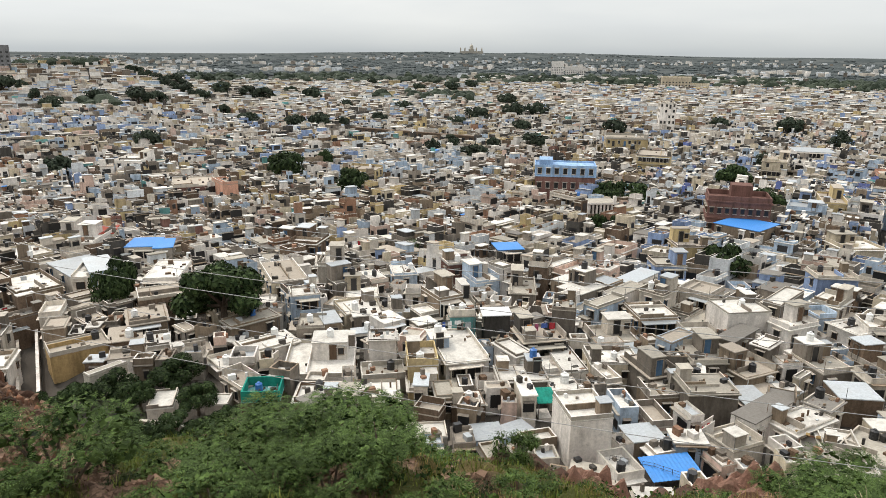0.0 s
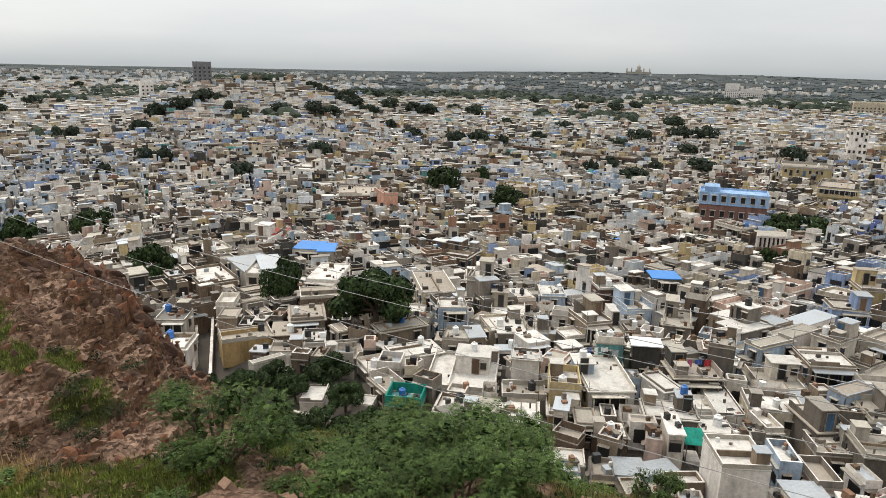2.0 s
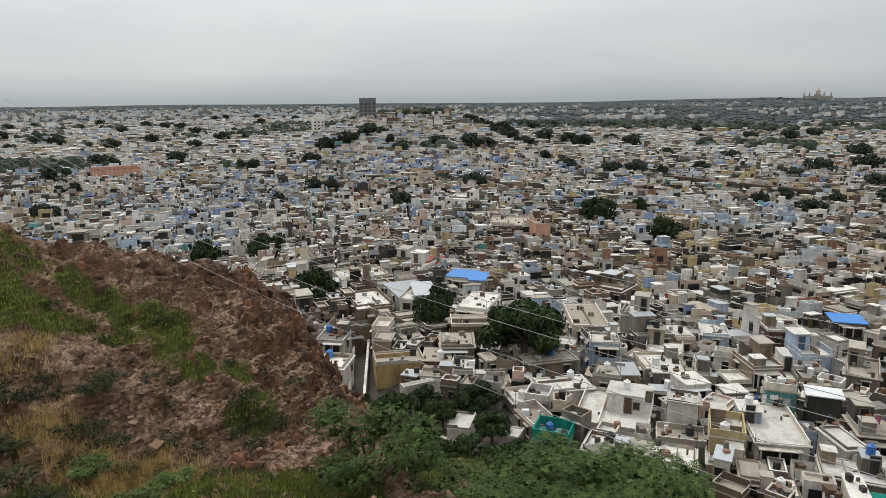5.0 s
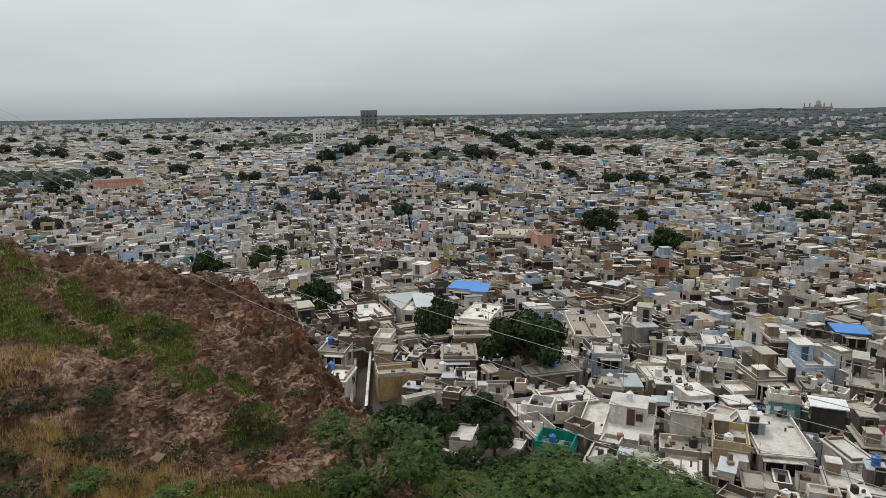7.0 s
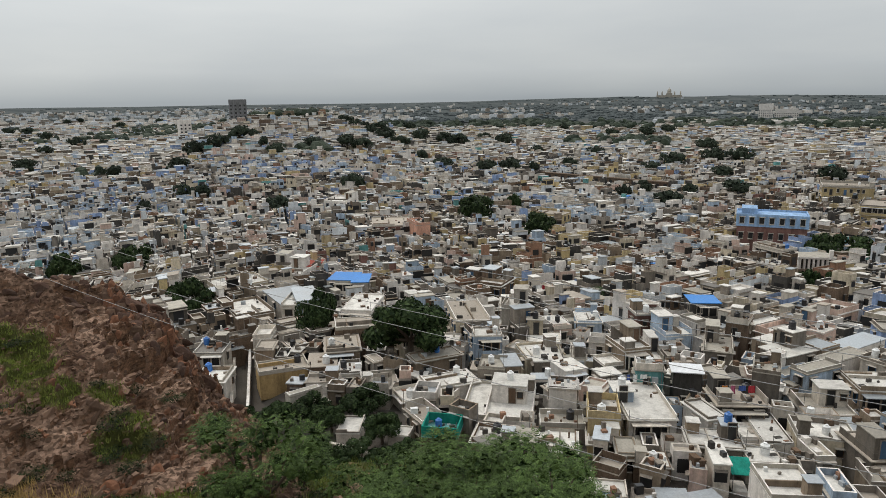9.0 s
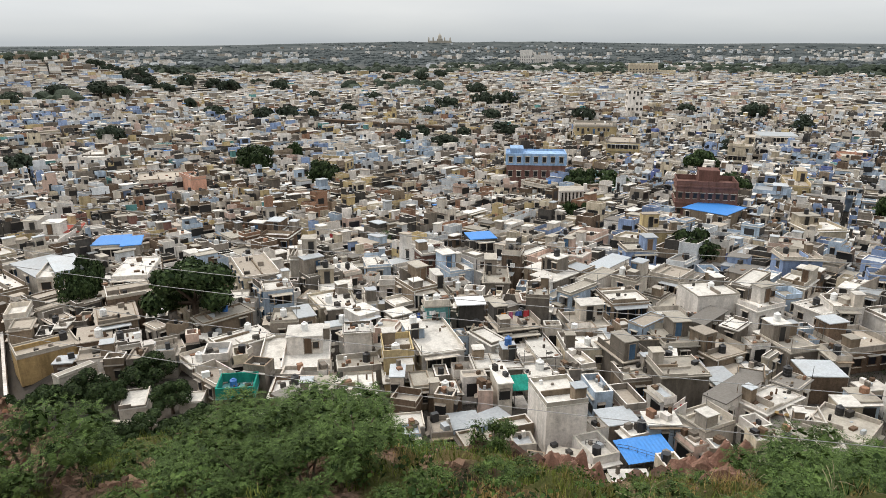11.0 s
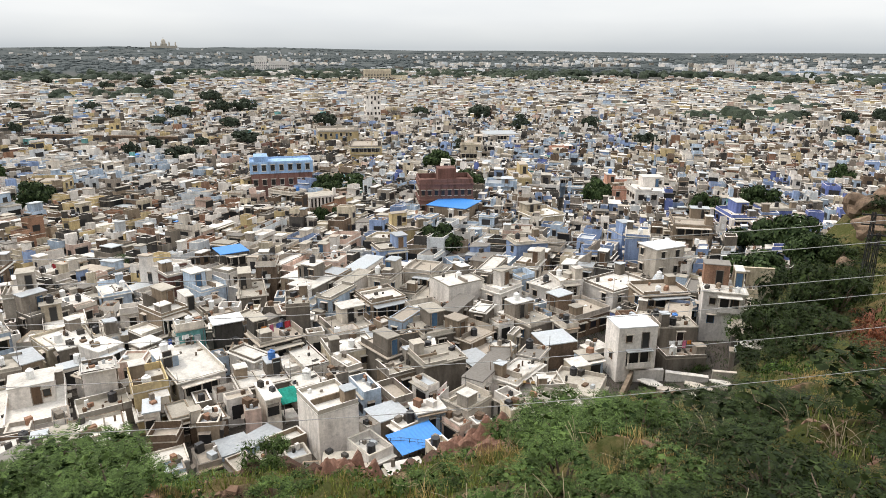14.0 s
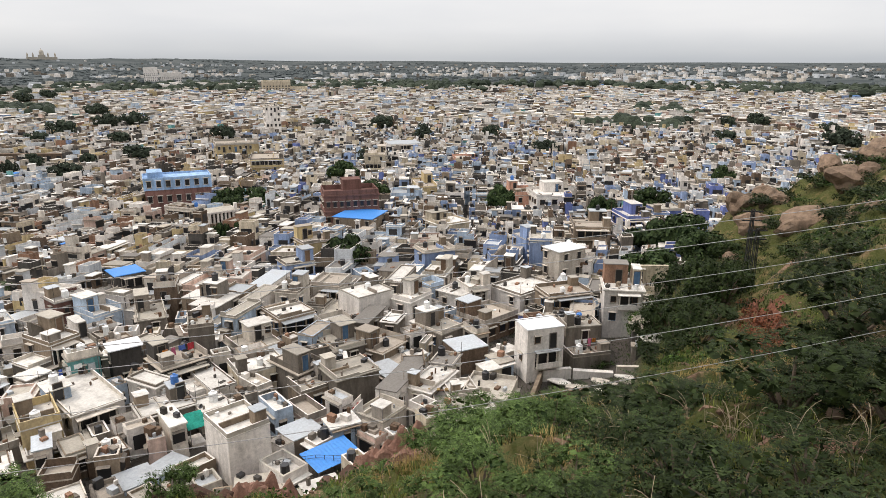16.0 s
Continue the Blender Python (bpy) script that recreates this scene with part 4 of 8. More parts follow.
        stack(u0, v0, u0 + fu, v0 + fv, g + h + 0.01, g + h + rnd.uniform(1.3, 2.5), wall if rnd.random() < 0.7 else rnd.choice(GREY), rk, 0.7 if rnd.random() < 0.3 and r < 500 else 0.0)
    if r < 420 and rnd.random() < (0.12 if low else 0.35):
        for _ in range(1):
            p = at(la + rnd.uniform(0.15, 0.85) * (lc - la), lb + rnd.uniform(0.15, 0.85) * (ld - lb))
            town.drum(*p, g + h, g + h + 1.25, 0.5, 0.46, rnd.choice(("black", "black", "plastic")), 6)
    if r < 230:
        for _ in range(rnd.choice((1, 2, 3, 4))):
            p = at(la + rnd.uniform(0.12, 0.85) * (lc - la), lb + rnd.uniform(0.12, 0.85) * (ld - lb))
            sz = rnd.uniform(0.25, 0.8)
            town.box(p[0], p[1], g + h, p[0] + sz, p[1] + sz * rnd.uniform(0.5, 1.6), g + h + rnd.uniform(0.3, 1.0), rnd.choice(("grey", "dark", "brown", "tin", "white", "dark", "brick", "wood", "black", "grey")))


CLEAR = []     # (x, y, radius) kept free of houses


def town_plots():
    """Irregular blocks cut again and again into plots, on a grid that bends."""
    rnd = random.Random(11)

    def bend(u, v):
        k = 0.35
        x = u * math.cos(k) - v * math.sin(k)
        y = u * math.sin(k) + v * math.cos(k)
        dx = 26 * noise.noise(Vector((x * 0.006, y * 0.006, 1.3))) + 7 * noise.noise(Vector((x * 0.022, y * 0.022, 5.1)))
        dy = 26 * noise.noise(Vector((x * 0.006, y * 0.006, 8.3))) + 7 * noise.noise(Vector((x * 0.022, y * 0.022, 9.7)))
        return x + dx, y + dy

    plots = []

    def cut(u0, v0, u1, v1, limit):
        a, b = u1 - u0, v1 - v0
        if a * b < limit * rnd.uniform(0.8, 1.9) and max(a, b) < 3.2 * min(a, b):
            g = rnd.choice((0.08, 0.08, 0.15, 0.7))
            plots.append((u0 + g, v0 + 0.1, u1 - 0.08, v1 - g))
            return
        k = rnd.uniform(0.36, 0.64)
        if a > 1.5 * b:
            cut(u0, v0, u0 + a * k, v1, limit)
            cut(u0 + a * k, v0, u1, v1, limit)
        else:
            cut(u0, v0, u1, v0 + b * k, limit)
            cut(u0, v0 + b * k, u1, v1, limit)

    size = 38.0
    for i in range(-46, 47):
        for j in range(-46, 47):
            cx, cy = bend((i + 0.5) * size, (j + 0.5) * size)
            r, yaw = math.hypot(cx, cy), math.degrees(math.atan2(cx, cy))
            if r > (1650 if yaw < 1 else 1050) or r < 35 or not -44 < yaw < 102:
                continue
            if r > 760 and rnd.random() < (r - 760) / (1500 if yaw < 1 else 420):
                continue
            w = rnd.choice((0.4, 0.7, 1.1))
            cut(i * size + w, j * size + w, (i + 1) * size - w, (j + 1) * size - w, 15 + r * 0.05 if r < 150 else 10 + r * 0.03 if r < 330 else 12 + r * 0.036 if r < 520 else 20 + r * 0.07)
    out = []
    for p in plots:
        q = [bend(p[0], p[1]), bend(p[2], p[1]), bend(p[2], p[3]), bend(p[0], p[3])]
        cx, cy = sum(a[0] for a in q) / 4, sum(a[1] for a in q) / 4
        out.append((math.hypot(cx, cy), cx, cy, q))
    out.sort()
    return out


def build_town():
    rnd = random.Random(5)
    made = 0
    for r, cx, cy, q in town_plots():
        yaw = math.degrees(math.atan2(cx, cy))
        if r < 245 and (ground_z(cx, cy, False) > 5.0 or ground_z(cx * 0.95, cy * 0.95, False) > 7.0):
            continue
        if (yaw < 7 and r < 88) or (yaw < -3.2 and r < 99) or (yaw < -8.2 and r < 118) or (28 < yaw < 62 and r < 69) or (yaw <= 28 and r < 67) or (yaw > 62 and r < 88):
            continue
        if any((cx - a) ** 2 + (cy - b) ** 2 < c * c for a, b, c in CLEAR):
            continue
        if r < 118 and any(near_footprint(*p, 0.15) for p in q):
            continue
        if r < 330 and (near_footprint(cx, cy, 0.5) or sum(near_footprint((cx + p[0]) / 2, (cy + p[1]) / 2, -0.1) for p in q) > 1):
            continue
        if house_count[0] < 262 and r < 175:
            w, d = math.dist(q[0], q[1]), math.dist(q[1], q[2])
            rot = math.degrees(math.atan2(q[1][1] - q[0][1], q[1][0] - q[0][0]))
            # turn the front towards the hill
            k = round((rot - (-yaw)) / 90)
            rot -= 90 * k
            if k % 2:
                w, d = d, w
            st = rnd.choice((1, 1.3, 1.6, 2, 2)) if r > 100 else rnd.choice((1, 1.2, 1.5))
            crowded = any(near_footprint(*p, 0.2) for p in q)
            if crowded:
                st = min(st, 1.2)
            house(cx, cy, w - 0.1, d - 0.1, rot, ground_z(cx, cy, False) + st * 2.9 + rnd.uniform(0, 0.6), palette(cx, cy, r, yaw, rnd), rnd.choice(ROOFS if yaw > 1 else ("roofdark", "rooftan", "rooftan", "roofgrey")), made, () if crowded else None, rnd.choice((0, 0.25, 0.5, 0.8)))
        else:
            town_house(q, r, yaw, rnd, cx, cy)
        made += 1
    # low sheds, yard rooms and walls squeezed into the gaps of the front rows
    for _ in range(22000):
        yaw, r = rnd.uniform(-9, 78), math.sqrt(rnd.uniform(57 ** 2, 128 ** 2))
        cx, cy = r * math.sin(radians(yaw)), r * math.cos(radians(yaw))
        g = ground_z(cx, cy, False)
        if g > 4.2 or (yaw < 9 and r < 80) or (yaw < 7 and r < 88) or (yaw < -3.2 and r < 100) or (yaw < -8.2 and r < 118) or ground_z(cx * 0.96, cy * 0.96, False) > 5.5 or (yaw > 62 and r < 86) or (yaw > 72.5 and r < 101) or any((cx - a) ** 2 + (cy - b) ** 2 < (k + 1.0) ** 2 for a, b, k in CLEAR):
            continue
        w, d, rot = rnd.uniform(1.6, 4.6), rnd.uniform(1.6, 4.6), radians(-20 + rnd.choice((-24, -8, 0, 10)))
        c, s = math.cos(rot), math.sin(rot)
        grid = [(cx + (u * w * c - v * d * s) / 2, cy + (u * w * s + v * d * c) / 2) for u in (-1, -0.33, 0.33, 1) for v in (-1, -0.33, 0.33, 1)]
        if any(near_footprint(*p, 0.12) for p in grid):
            continue
        FOOTPRINTS.append((cx, cy, w / 2, d / 2, c, s))
        town_house([grid[0], grid[12], grid[15], grid[3]], r, yaw, rnd, cx, cy, rnd.uniform(1.5, 2.4) if r < 68 else rnd.uniform(2.2, 4.2))
    ob = new("town_houses", town.mesh("town_houses"))
    tagged(ob, "dense flat-roofed houses of white, grey, tan and blue plaster", "houses", kind="stuff")
    return made


# ---------------------------------------------------------------- trees
def leaf_cards(ms, centre, radius, count, size, key, rnd, flat=0.75):
    for _ in range(count):
        n = Vector((rnd.gauss(0, 1), rnd.gauss(0, 1), rnd.gauss(0.25, 1))).normalized()
        k = radius * rnd.uniform(0.72, 1.06)
        p = Vector(centre) + Vector((n.x * k, n.y * k, n.z * k * flat))
        t = n.orthogonal().normalized()
        t.rotate(Matrix.Rotation(rnd.uniform(0, math.tau), 3, n))
        tilt = Vector((rnd.gauss(0, 0.5), rnd.gauss(0, 0.5), rnd.gauss(0, 0.5)))
        b = (n + tilt).cross(t).normalized()
        s = size * rnd.uniform(0.6, 1.3)
        ms.faces([tuple(p - t * s - b * s * 0.5), tuple(p + t * s * 0.2 - b * s * 0.8), tuple(p + t * s + b * s * 0.4), tuple(p - t * s * 0.3 + b * s * 0.9)], [(0, 1, 2, 3)], key)


def tree_kind(seed, count=370, size=0.066, key="leaf"):
    """Trunk, limbs and crown of a tree with a crown radius of about 1, to be scaled."""
    rnd = random.Random(seed)
    tr, cr = Mesher(), Mesher()
    tr.tube((0, 0, -0.1), (0.03, 0.02, 0.75), 0.10, 0.07, "bark")
    tips = [(0, 0, 1.45)]
    for i in range(8):
        a = math.tau * i / 8 + rnd.uniform(-0.3, 0.3)
        k = rnd.uniform(0.45, 0.85)
        tip = (k * math.cos(a), k * math.sin(a), rnd.uniform(0.75, 1.45))
        tr.tube((0.03, 0.02, 0.7), tip, 0.05, 0.015, "bark", 5)
        tips.append(tip)
    for t in tips:
        leaf_cards(cr, t, rnd.uniform(0.34, 0.52), count, size, key, rnd)
    return tr.mesh("trunk"), cr.mesh("crown")


TREES = [tree_kind(k, 230, 0.078) for k in range(5)]
NEAR_TREES = [tree_kind(k, 520, 0.050) for k in range(7, 10)]
FAR_TREES = [tree_kind(k, 90, 0.105, "hazeleaf") for k in range(12, 16)]
tree_total = [0]


def tree(x, y, radius, zc, tall=None):
    k = tree_total[0]
    tree_total[0] += 1
    far = math.hypot(x, y)
    radius *= 1.1 if far < 110 else 0.95 if far < 240 else 0.82
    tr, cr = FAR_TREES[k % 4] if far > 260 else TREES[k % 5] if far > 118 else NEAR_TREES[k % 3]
    hz = zc * 0.62 if zc < 4 else max(0.95 * radius, 5.2) if radius < 8 else radius * 0.85
    hz = tall or hz * 1.12
    m = Matrix.LocRotScale((x, y, ground_z(x, y, False)), Euler((0, 0, k * 1.7)), (radius, radius, hz))
    label = "broad dark green tree among the houses" if radius > 5 else "small dark green tree between house walls"
    ob = tagged(new("tree"), label, "tree", "trees of the town")
    ob.matrix_world = m
    part("trunk", tr, ob)
    part("crown", cr, ob)
    CLEAR.append((x, y, radius * 0.8))
tree(13, 102, 6.0, 7.5)
tree(4, 84, 2.8, 3.9)
tree(-2, 116, 3.3, 4.4)
tree(105, 87, 4.8, 5.9)
tree(103, 119, 2.8, 3.6)
tree(127.5, 150, 4.8, 6.6, 5.6)
tree(134, 144, 4.8, 6.4, 5.6)
tree(106.6, 129.0, 2.3, 3.6, 3.9)
tree(109.4, 126.0, 2.5, 3.6, 3.9)
tree(53, 226, 6.8, 8.5)
tree(67, 197, 4.9, 6.1)
tree(16, 310, 7.1, 8.9)
tree(-15, 263, 6.1, 7.6)
tree(-24, 427, 7.2, 9.0)
tree(20, 452, 8.5, 9.0)
tree(31, 456, 7.5, 8.0)
tree(95, 374, 7.5, 8.5)
tree(108, 372, 7.5, 8.0)
tree(148, 383, 6.0, 7.5)
tree(203, 363, 8.7, 9.0)
tree(240, 380, 9.1, 9.0)
tree(254, 374, 9.1, 9.0)
tree(171, 253, 7.1, 8.8)
tree(129, 233, 6.7, 8.4)
tree(123, 258, 3.6, 4.5)
tree(238, 279, 7.7, 9.0)
tree(318, 283, 6.3, 7.8)
tree(325, 244, 8.5, 9.0)
tree(298, 197, 6.0, 7.5)
tree(156, 121, 5.9, 7.4)
tree(184, 156, 6.1, 7.7)
tree(43, 120, 2.2, 3.2)
tree(132, 188, 3.4, 4.3)
tree(216, 170, 3.5, 4.3)
tree(-140, 237, 5.8, 7.3)
tree(-47, 177, 4.3, 5.4)
tree(-61, 172, 3.9, 4.9)
tree(-57, 305, 5.5, 8.0)
tree(-49, 301, 4.8, 6.0)
tree(-64, 263, 3.4, 4.3)
tree(-80, 478, 9.0, 9.0)
tree(-66, 482, 9.0, 9.0)
tree(-53, 498, 9.5, 9.0)
tree(-27, 139, 4.3, 5.4)
tree(-222, 440, 8.3, 9.0)
tree(-201, 353, 8.5, 9.0)
tree(246, 39, 4.2, 5.3)
tree(191, 49, 5.1, 6.3)
tree(148, 36, 6.1, 8.2)
tree(143, 29, 5.0, 7.0)
tree(171, 86, 3.7, 4.6)
tree(172, 57, 3.9, 4.9)
tree(285, 121, 6.5, 8.1)
tree(332, 174, 5.5, 6.9)
tree(319, 210, 4.8, 6.0)
tree(338, 253, 7.1, 8.9)
tree(454, 98, 6.8, 8.5)
tree(459, 74, 6.8, 8.5)
tree(460, 56, 8.7, 9.0)
tree(373, 60, 6.4, 7.9)
tree(454, 17, 6.7, 8.3)
tree(366, 8, 9.2, 9.0)
tree(-1, 125, 3.3, 4.1)
tree(-7, 86, 2.2, 3.5)
tree(-3, 84, 2.4, 3.5)
tree(-0, 80, 2.0, 3.5)
tree(-11, 89, 2.0, 3.5)
tree(6, 76, 2.0, 3.5)
tree(-402, 683, 8.9, 9.0)
tree(-363, 649, 9.5, 9.0)
tree(-164, 291, 3.3, 5.4)
tree(-165, 305, 2.9, 5.0)
tree(-426, 921, 9.5, 9.0)
tree(-481, 1125, 9.5, 9.0)
tree(-415, 1036, 9.5, 9.0)
tree(-301, 845, 9.5, 9.0)
tree(-224, 625, 7.5, 9.0)
tree(-222, 698, 9.5, 9.0)
tree(-210, 738, 4.8, 7.2)
tree(-177, 457, 8.3, 9.0)
tree(-509, 1554, 9.5, 9.0)
tree(-504, 1624, 9.5, 9.0)
tree(-437, 1643, 9.5, 9.0)
tree(-312, 1479, 9.5, 9.0)
tree(-81, 423, 7.3, 9.0)
tree(-43, 497, 5.6, 8.2)
tree(-34, 463, 3.9, 6.2)
tree(-115, 416, 4.9, 7.3)
tree(-119, 406, 3.6, 5.8)
tree(-283, 588, 9.5, 9.0)
tree(-317, 616, 5.8, 8.5)
tree(-489, 763, 9.5, 9.0)
tree(-381, 603, 6.0, 8.7)
tree(-648, 1031, 9.5, 9.0)
tree(-526, 1001, 9.5, 9.0)
tree(-293, 694, 8.5, 9.0)
tree(-327, 1252, 9.5, 9.0)
tree(-3, 444, 7.5, 9.0)
tree(-50, 1262, 9.5, 9.0)
tree(-21, 1252, 9.5, 9.0)
tree(-646, 1096, 9.5, 9.0)
tree(-616, 1247, 9.5, 9.0)
tree(-389, 1029, 9.5, 9.0)
tree(58, 843, 9.5, 9.0)
tree(52, 556, 9.4, 9.0)
tree(89, 587, 9.5, 9.0)
tree(109, 584, 9.5, 9.0)
tree(124, 586, 9.5, 9.0)
tree(166, 666, 7.7, 9.0)
tree(71, 239, 3.5, 5.7)
tree(164, 493, 6.6, 9.0)
tree(68, 444, 5.1, 7.6)
tree(75, 402, 6.9, 9.0)
tree(164, 585, 9.5, 9.0)
tree(137, 267, 4.2, 6.6)
tree(180, 345, 6.6, 9.0)
tree(287, 465, 9.5, 9.0)
tree(336, 656, 9.5, 9.0)
tree(380, 696, 9.5, 9.0)
tree(201, 311, 6.2, 9.0)
tree(197, 461, 7.1, 9.0)
tree(317, 846, 7.6, 9.0)
tree(306, 676, 8.3, 9.0)
tree(148, 251, 3.7, 5.9)
tree(119, 367, 4.3, 6.7)
tree(112, 825, 9.4, 9.0)
tree(52, 1479, 9.5, 9.0)

for k in range(13):
    tree(*polar(2.2 + k * 0.42, 575 - k * 5 + 14 * math.sin(k * 2.3)), 5.0 + 1.6 * math.sin(k * 1.7), 7.5)
for k in range(9):
    tree(*polar(-3.6 + k * 0.75, 625 + 12 * math.sin(k * 2.9)), 2.6 + 0.9 * math.sin(k * 1.3), 5.0, 3.6)
for k in range(10):
    CLEAR.append((*polar(-4.6 + k * 0.75, 618), 17))


# ---------------------------------------------------------------- houses along the foot of the hill and landmarks of the town
house(42.2, 51.2, 4.6, 5.6, -16, 8.70, "white", "roofwhite", 200, annex=False, up=(), parapet=0.5, windows=False, label="tall white limewashed house above the hillside bushes")
house(56.9, 64.0, 6.5, 4.7, -25, 6.10, "cream", "roofwhite", 201, annex=False, up=(), parapet=0.5)
house(51.4, 66.3, 3.2, 7.6, -17, 5.82, "offwhite", "roofwhite", 202, annex=False, parapet=0.6)
house(60.0, 50.9, 5.8, 5.0, -23, 7.46, "grey", "roofgrey", 203, annex=False, up=(), parapet=0.8, windows=False, label="bare grey cement house with a white tank on its terrace")
house(52.5, 51.2, 2.5, 4.8, -17, 4.96, "pink", "rooftan", 204, annex=False, up=(), parapet=0.8, label="peach painted house with an open walled terrace")
house(56.7, 54.2, 4.8, 3.5, -19, 5.80, "tan", "roofgrey", 205, annex=False, up=())
house(59.1, 58.9, 4.0, 6.2, -10, 6.60, "grey", "rooftan", 206, annex=False)
house(18.9, 70.5, 5.0, 4.1, -25, 6.20, "brown", "roofwhite", 207, annex=False, up=(), parapet=0.5)
house(25.1, 68.3, 5.3, 4.6, -21, 6.12, "brown", "roofwhite", 208, annex=False, up=(), parapet=0.6)
house(21.4, 67.6, 2.2, 2.7, -25, 7.60, "grey", "roofgrey", 209, annex=False, up=(), parapet=0)
house(32.9, 72.1, 3.8, 5.4, -20, 7.48, "yellow", "roofwhite", 210, annex=False, up=(), parapet=0.9, label="pale yellow house with a walled terrace")
house(31.9, 69.5, 3.6, 3.7, -21, 5.08, "yellow", "roofwhite", 211, annex=False, up=(), parapet=0.4, windows=False, label="pale yellow lower terrace before a yellow house")
house(39.1, 74.2, 5.7, 10.4, -12, 6.92, "white", "roofwhite", 212, annex=False, up=((-2.4, 1.0, 2.4, 3.0, 1.6, "paleblue", "roofwhite"),), parapet=0.6)
house(30.1, 78.4, 3.6, 2.9, -22, 8.36, "white", "roofwhite", 213, annex=False, up=(), parapet=0.3)
house(28.6, 74.6, 5.6, 3.9, -16, 5.04, "grey", "roofgrey", 214, annex=False, up=(), parapet=0.7)
house(22.5, 81.7, 9.0, 11.0, -21, 5.06, "white", "roofwhite", 215, annex=False, up=((1.2, 1.5, 4.6, 4.0, 2.6, "white", "roofwhite"),), parapet=0.8)
house(2.4, 78.8, 2.9, 4.4, -13, 5.20, "offwhite", "roofwhite", 216, annex=False, up=(), parapet=0.5)
house(8.4, 76.3, 2.7, 2.5, -23, 4.96, "offwhite", "roofwhite", 217, annex=False, up=(), parapet=0.3)
house(-17.0, 100.4, 4.4, 5.6, -9, 4.70, "white", "roofwhite", 267, annex=False, up=(), parapet=0.4)
house(-18.6, 110.6, 4.6, 5.0, -9, 5.40, "offwhite", "roofdark", 268, annex=False, up=(), parapet=0.3)
house(-7.0, 100.6, 7.4, 5.0, 11, 5.20, "ochre", "rooftan", 218, annex=False, up=(), parapet=0.5, windows=False, label="ochre mud-walled house beside the lane")
house(-9.6, 106.2, 2.7, 4.0, -8, 6.68, "tan", "rooftan", 219, annex=False, up=(), parapet=0.4)
house(-10.2, 111.6, 2.9, 5.0, -8, 6.80, "offwhite", "roofwhite", 220, annex=False, up=())
house(2.4, 105.1, 5.2, 7.0, -0, 6.40, "tan", "rooftan", 221, annex=False, up=(), parapet=0.5)
house(3.1, 96.4, 3.2, 4.3, -5, 5.68, "white", "roofwhite", 222, annex=False, up=(), parapet=0.4)
house(-0.7, 93.8, 4.7, 4.0, -8, 5.64, "white", "rooftan", 223, annex=False, up=(), parapet=0.2)
house(-0.8, 100.8, 4.2, 5.5, -4, 5.60, "brown", "rooftan", 224, annex=False, up=(), parapet=0)
house(7.2, 92.7, 5.3, 3.7, 1, 4.94, "offwhite", "rooftan", 225, annex=False, up=(), parapet=0.7)
house(11.2, 87.6, 4.3, 4.1, 14, 4.60, "offwhite", "roofwhite", 226, annex=False, up=(), parapet=0.5)
house(16.9, 89.2, 7.3, 4.6, 12, 5.56, "white", "roofwhite", 227, annex=False, up=(), parapet=0.3, label="long white flat-roofed house with a bright lime terrace")
house(5.7, 112.4, 8.4, 5.9, 1, 7.28, "brown", "rooftan", 228, annex=False, up=(), parapet=0.4, label="long brown stone house with a row of openings")
house(7.1, 122.9, 5.7, 10.0, -19, 7.72, "white", "roofwhite", 229, annex=False, up=(), parapet=0.6)
house(-5.7, 128.6, 2.9, 8.6, -13, 7.60, "offwhite", "roofwhite", 230, annex=False, up=())
house(-3.7, 128.7, 4.0, 9.6, 8, 8.60, "paleblue", "tin", 231, annex=False, up=(), parapet=0, label="pale house under a blue and white striped sheet roof")
house(23.6, 89.9, 3.9, 4.0, -22, 7.12, "grey", "roofgrey", 232, annex=False, up=(), parapet=0.6)
house(26.3, 90.1, 2.3, 4.5, -4, 7.40, "tan", "tin", 233, annex=False, up=(), parapet=0)
house(25.2, 99.8, 4.5, 3.8, -8, 8.40, "paleblue", "roofwhite", 234, annex=False, parapet=0.5)
house(25.1, 113.9, 6.0, 12.0, -2, 7.60, "cream", "rooftan", 235, annex=False, up=(), parapet=0.5)
house(33.6, 112.3, 4.0, 5.8, -25, 8.80, "offwhite", "roofwhite", 236, annex=False)
house(32.8, 95.7, 6.3, 5.8, -0, 6.16, "cream", "roofwhite", 237, annex=False, up=(), parapet=0.3)
house(44.7, 83.2, 3.6, 2.4, -18, 7.36, "mint", "roofgrey", 238, annex=False, up=(), parapet=0.3)
house(48.8, 80.4, 3.7, 2.8, -22, 8.00, "dark", "tinwhite", 239, annex=False, up=(), parapet=0, label="dark walled house under a white sheet roof")
house(55.9, 105.6, 5.6, 4.5, -7, 8.00, "red", "roofdark", 240, annex=False, up=(), parapet=0.5)
house(56.4, 74.0, 3.3, 4.8, -37, 10.12, "grey", "roofgrey", 241, annex=False, up=(), parapet=0.6, windows=False)
house(71.6, 72.7, 5.9, 6.6, -19, 7.20, "tan", "roofwhite", 242, annex=False, up=(), parapet=0.5)
house(83.1, 66.1, 6.9, 5.9, -18, 8.16, "white", "roofwhite", 243, annex=False, up=(), parapet=0.3, windows=False)
house(87.4, 59.9, 5.8, 3.7, -4, 7.00, "white", "roofwhite", 244, annex=False)
house(95.4, 55.2, 5.8, 5.3, -5, 6.80, "white", "roofwhite", 245, annex=False, up=(), parapet=0.5)
house(66.7, 49.9, 2.9, 4.1, -20, 5.00, "tan", "tin", 246, annex=False, up=(), parapet=0)
house(66.0, 42.4, 6.8, 3.5, 3, 5.68, "white", "roofwhite", 247, annex=False, up=(), parapet=0.4)
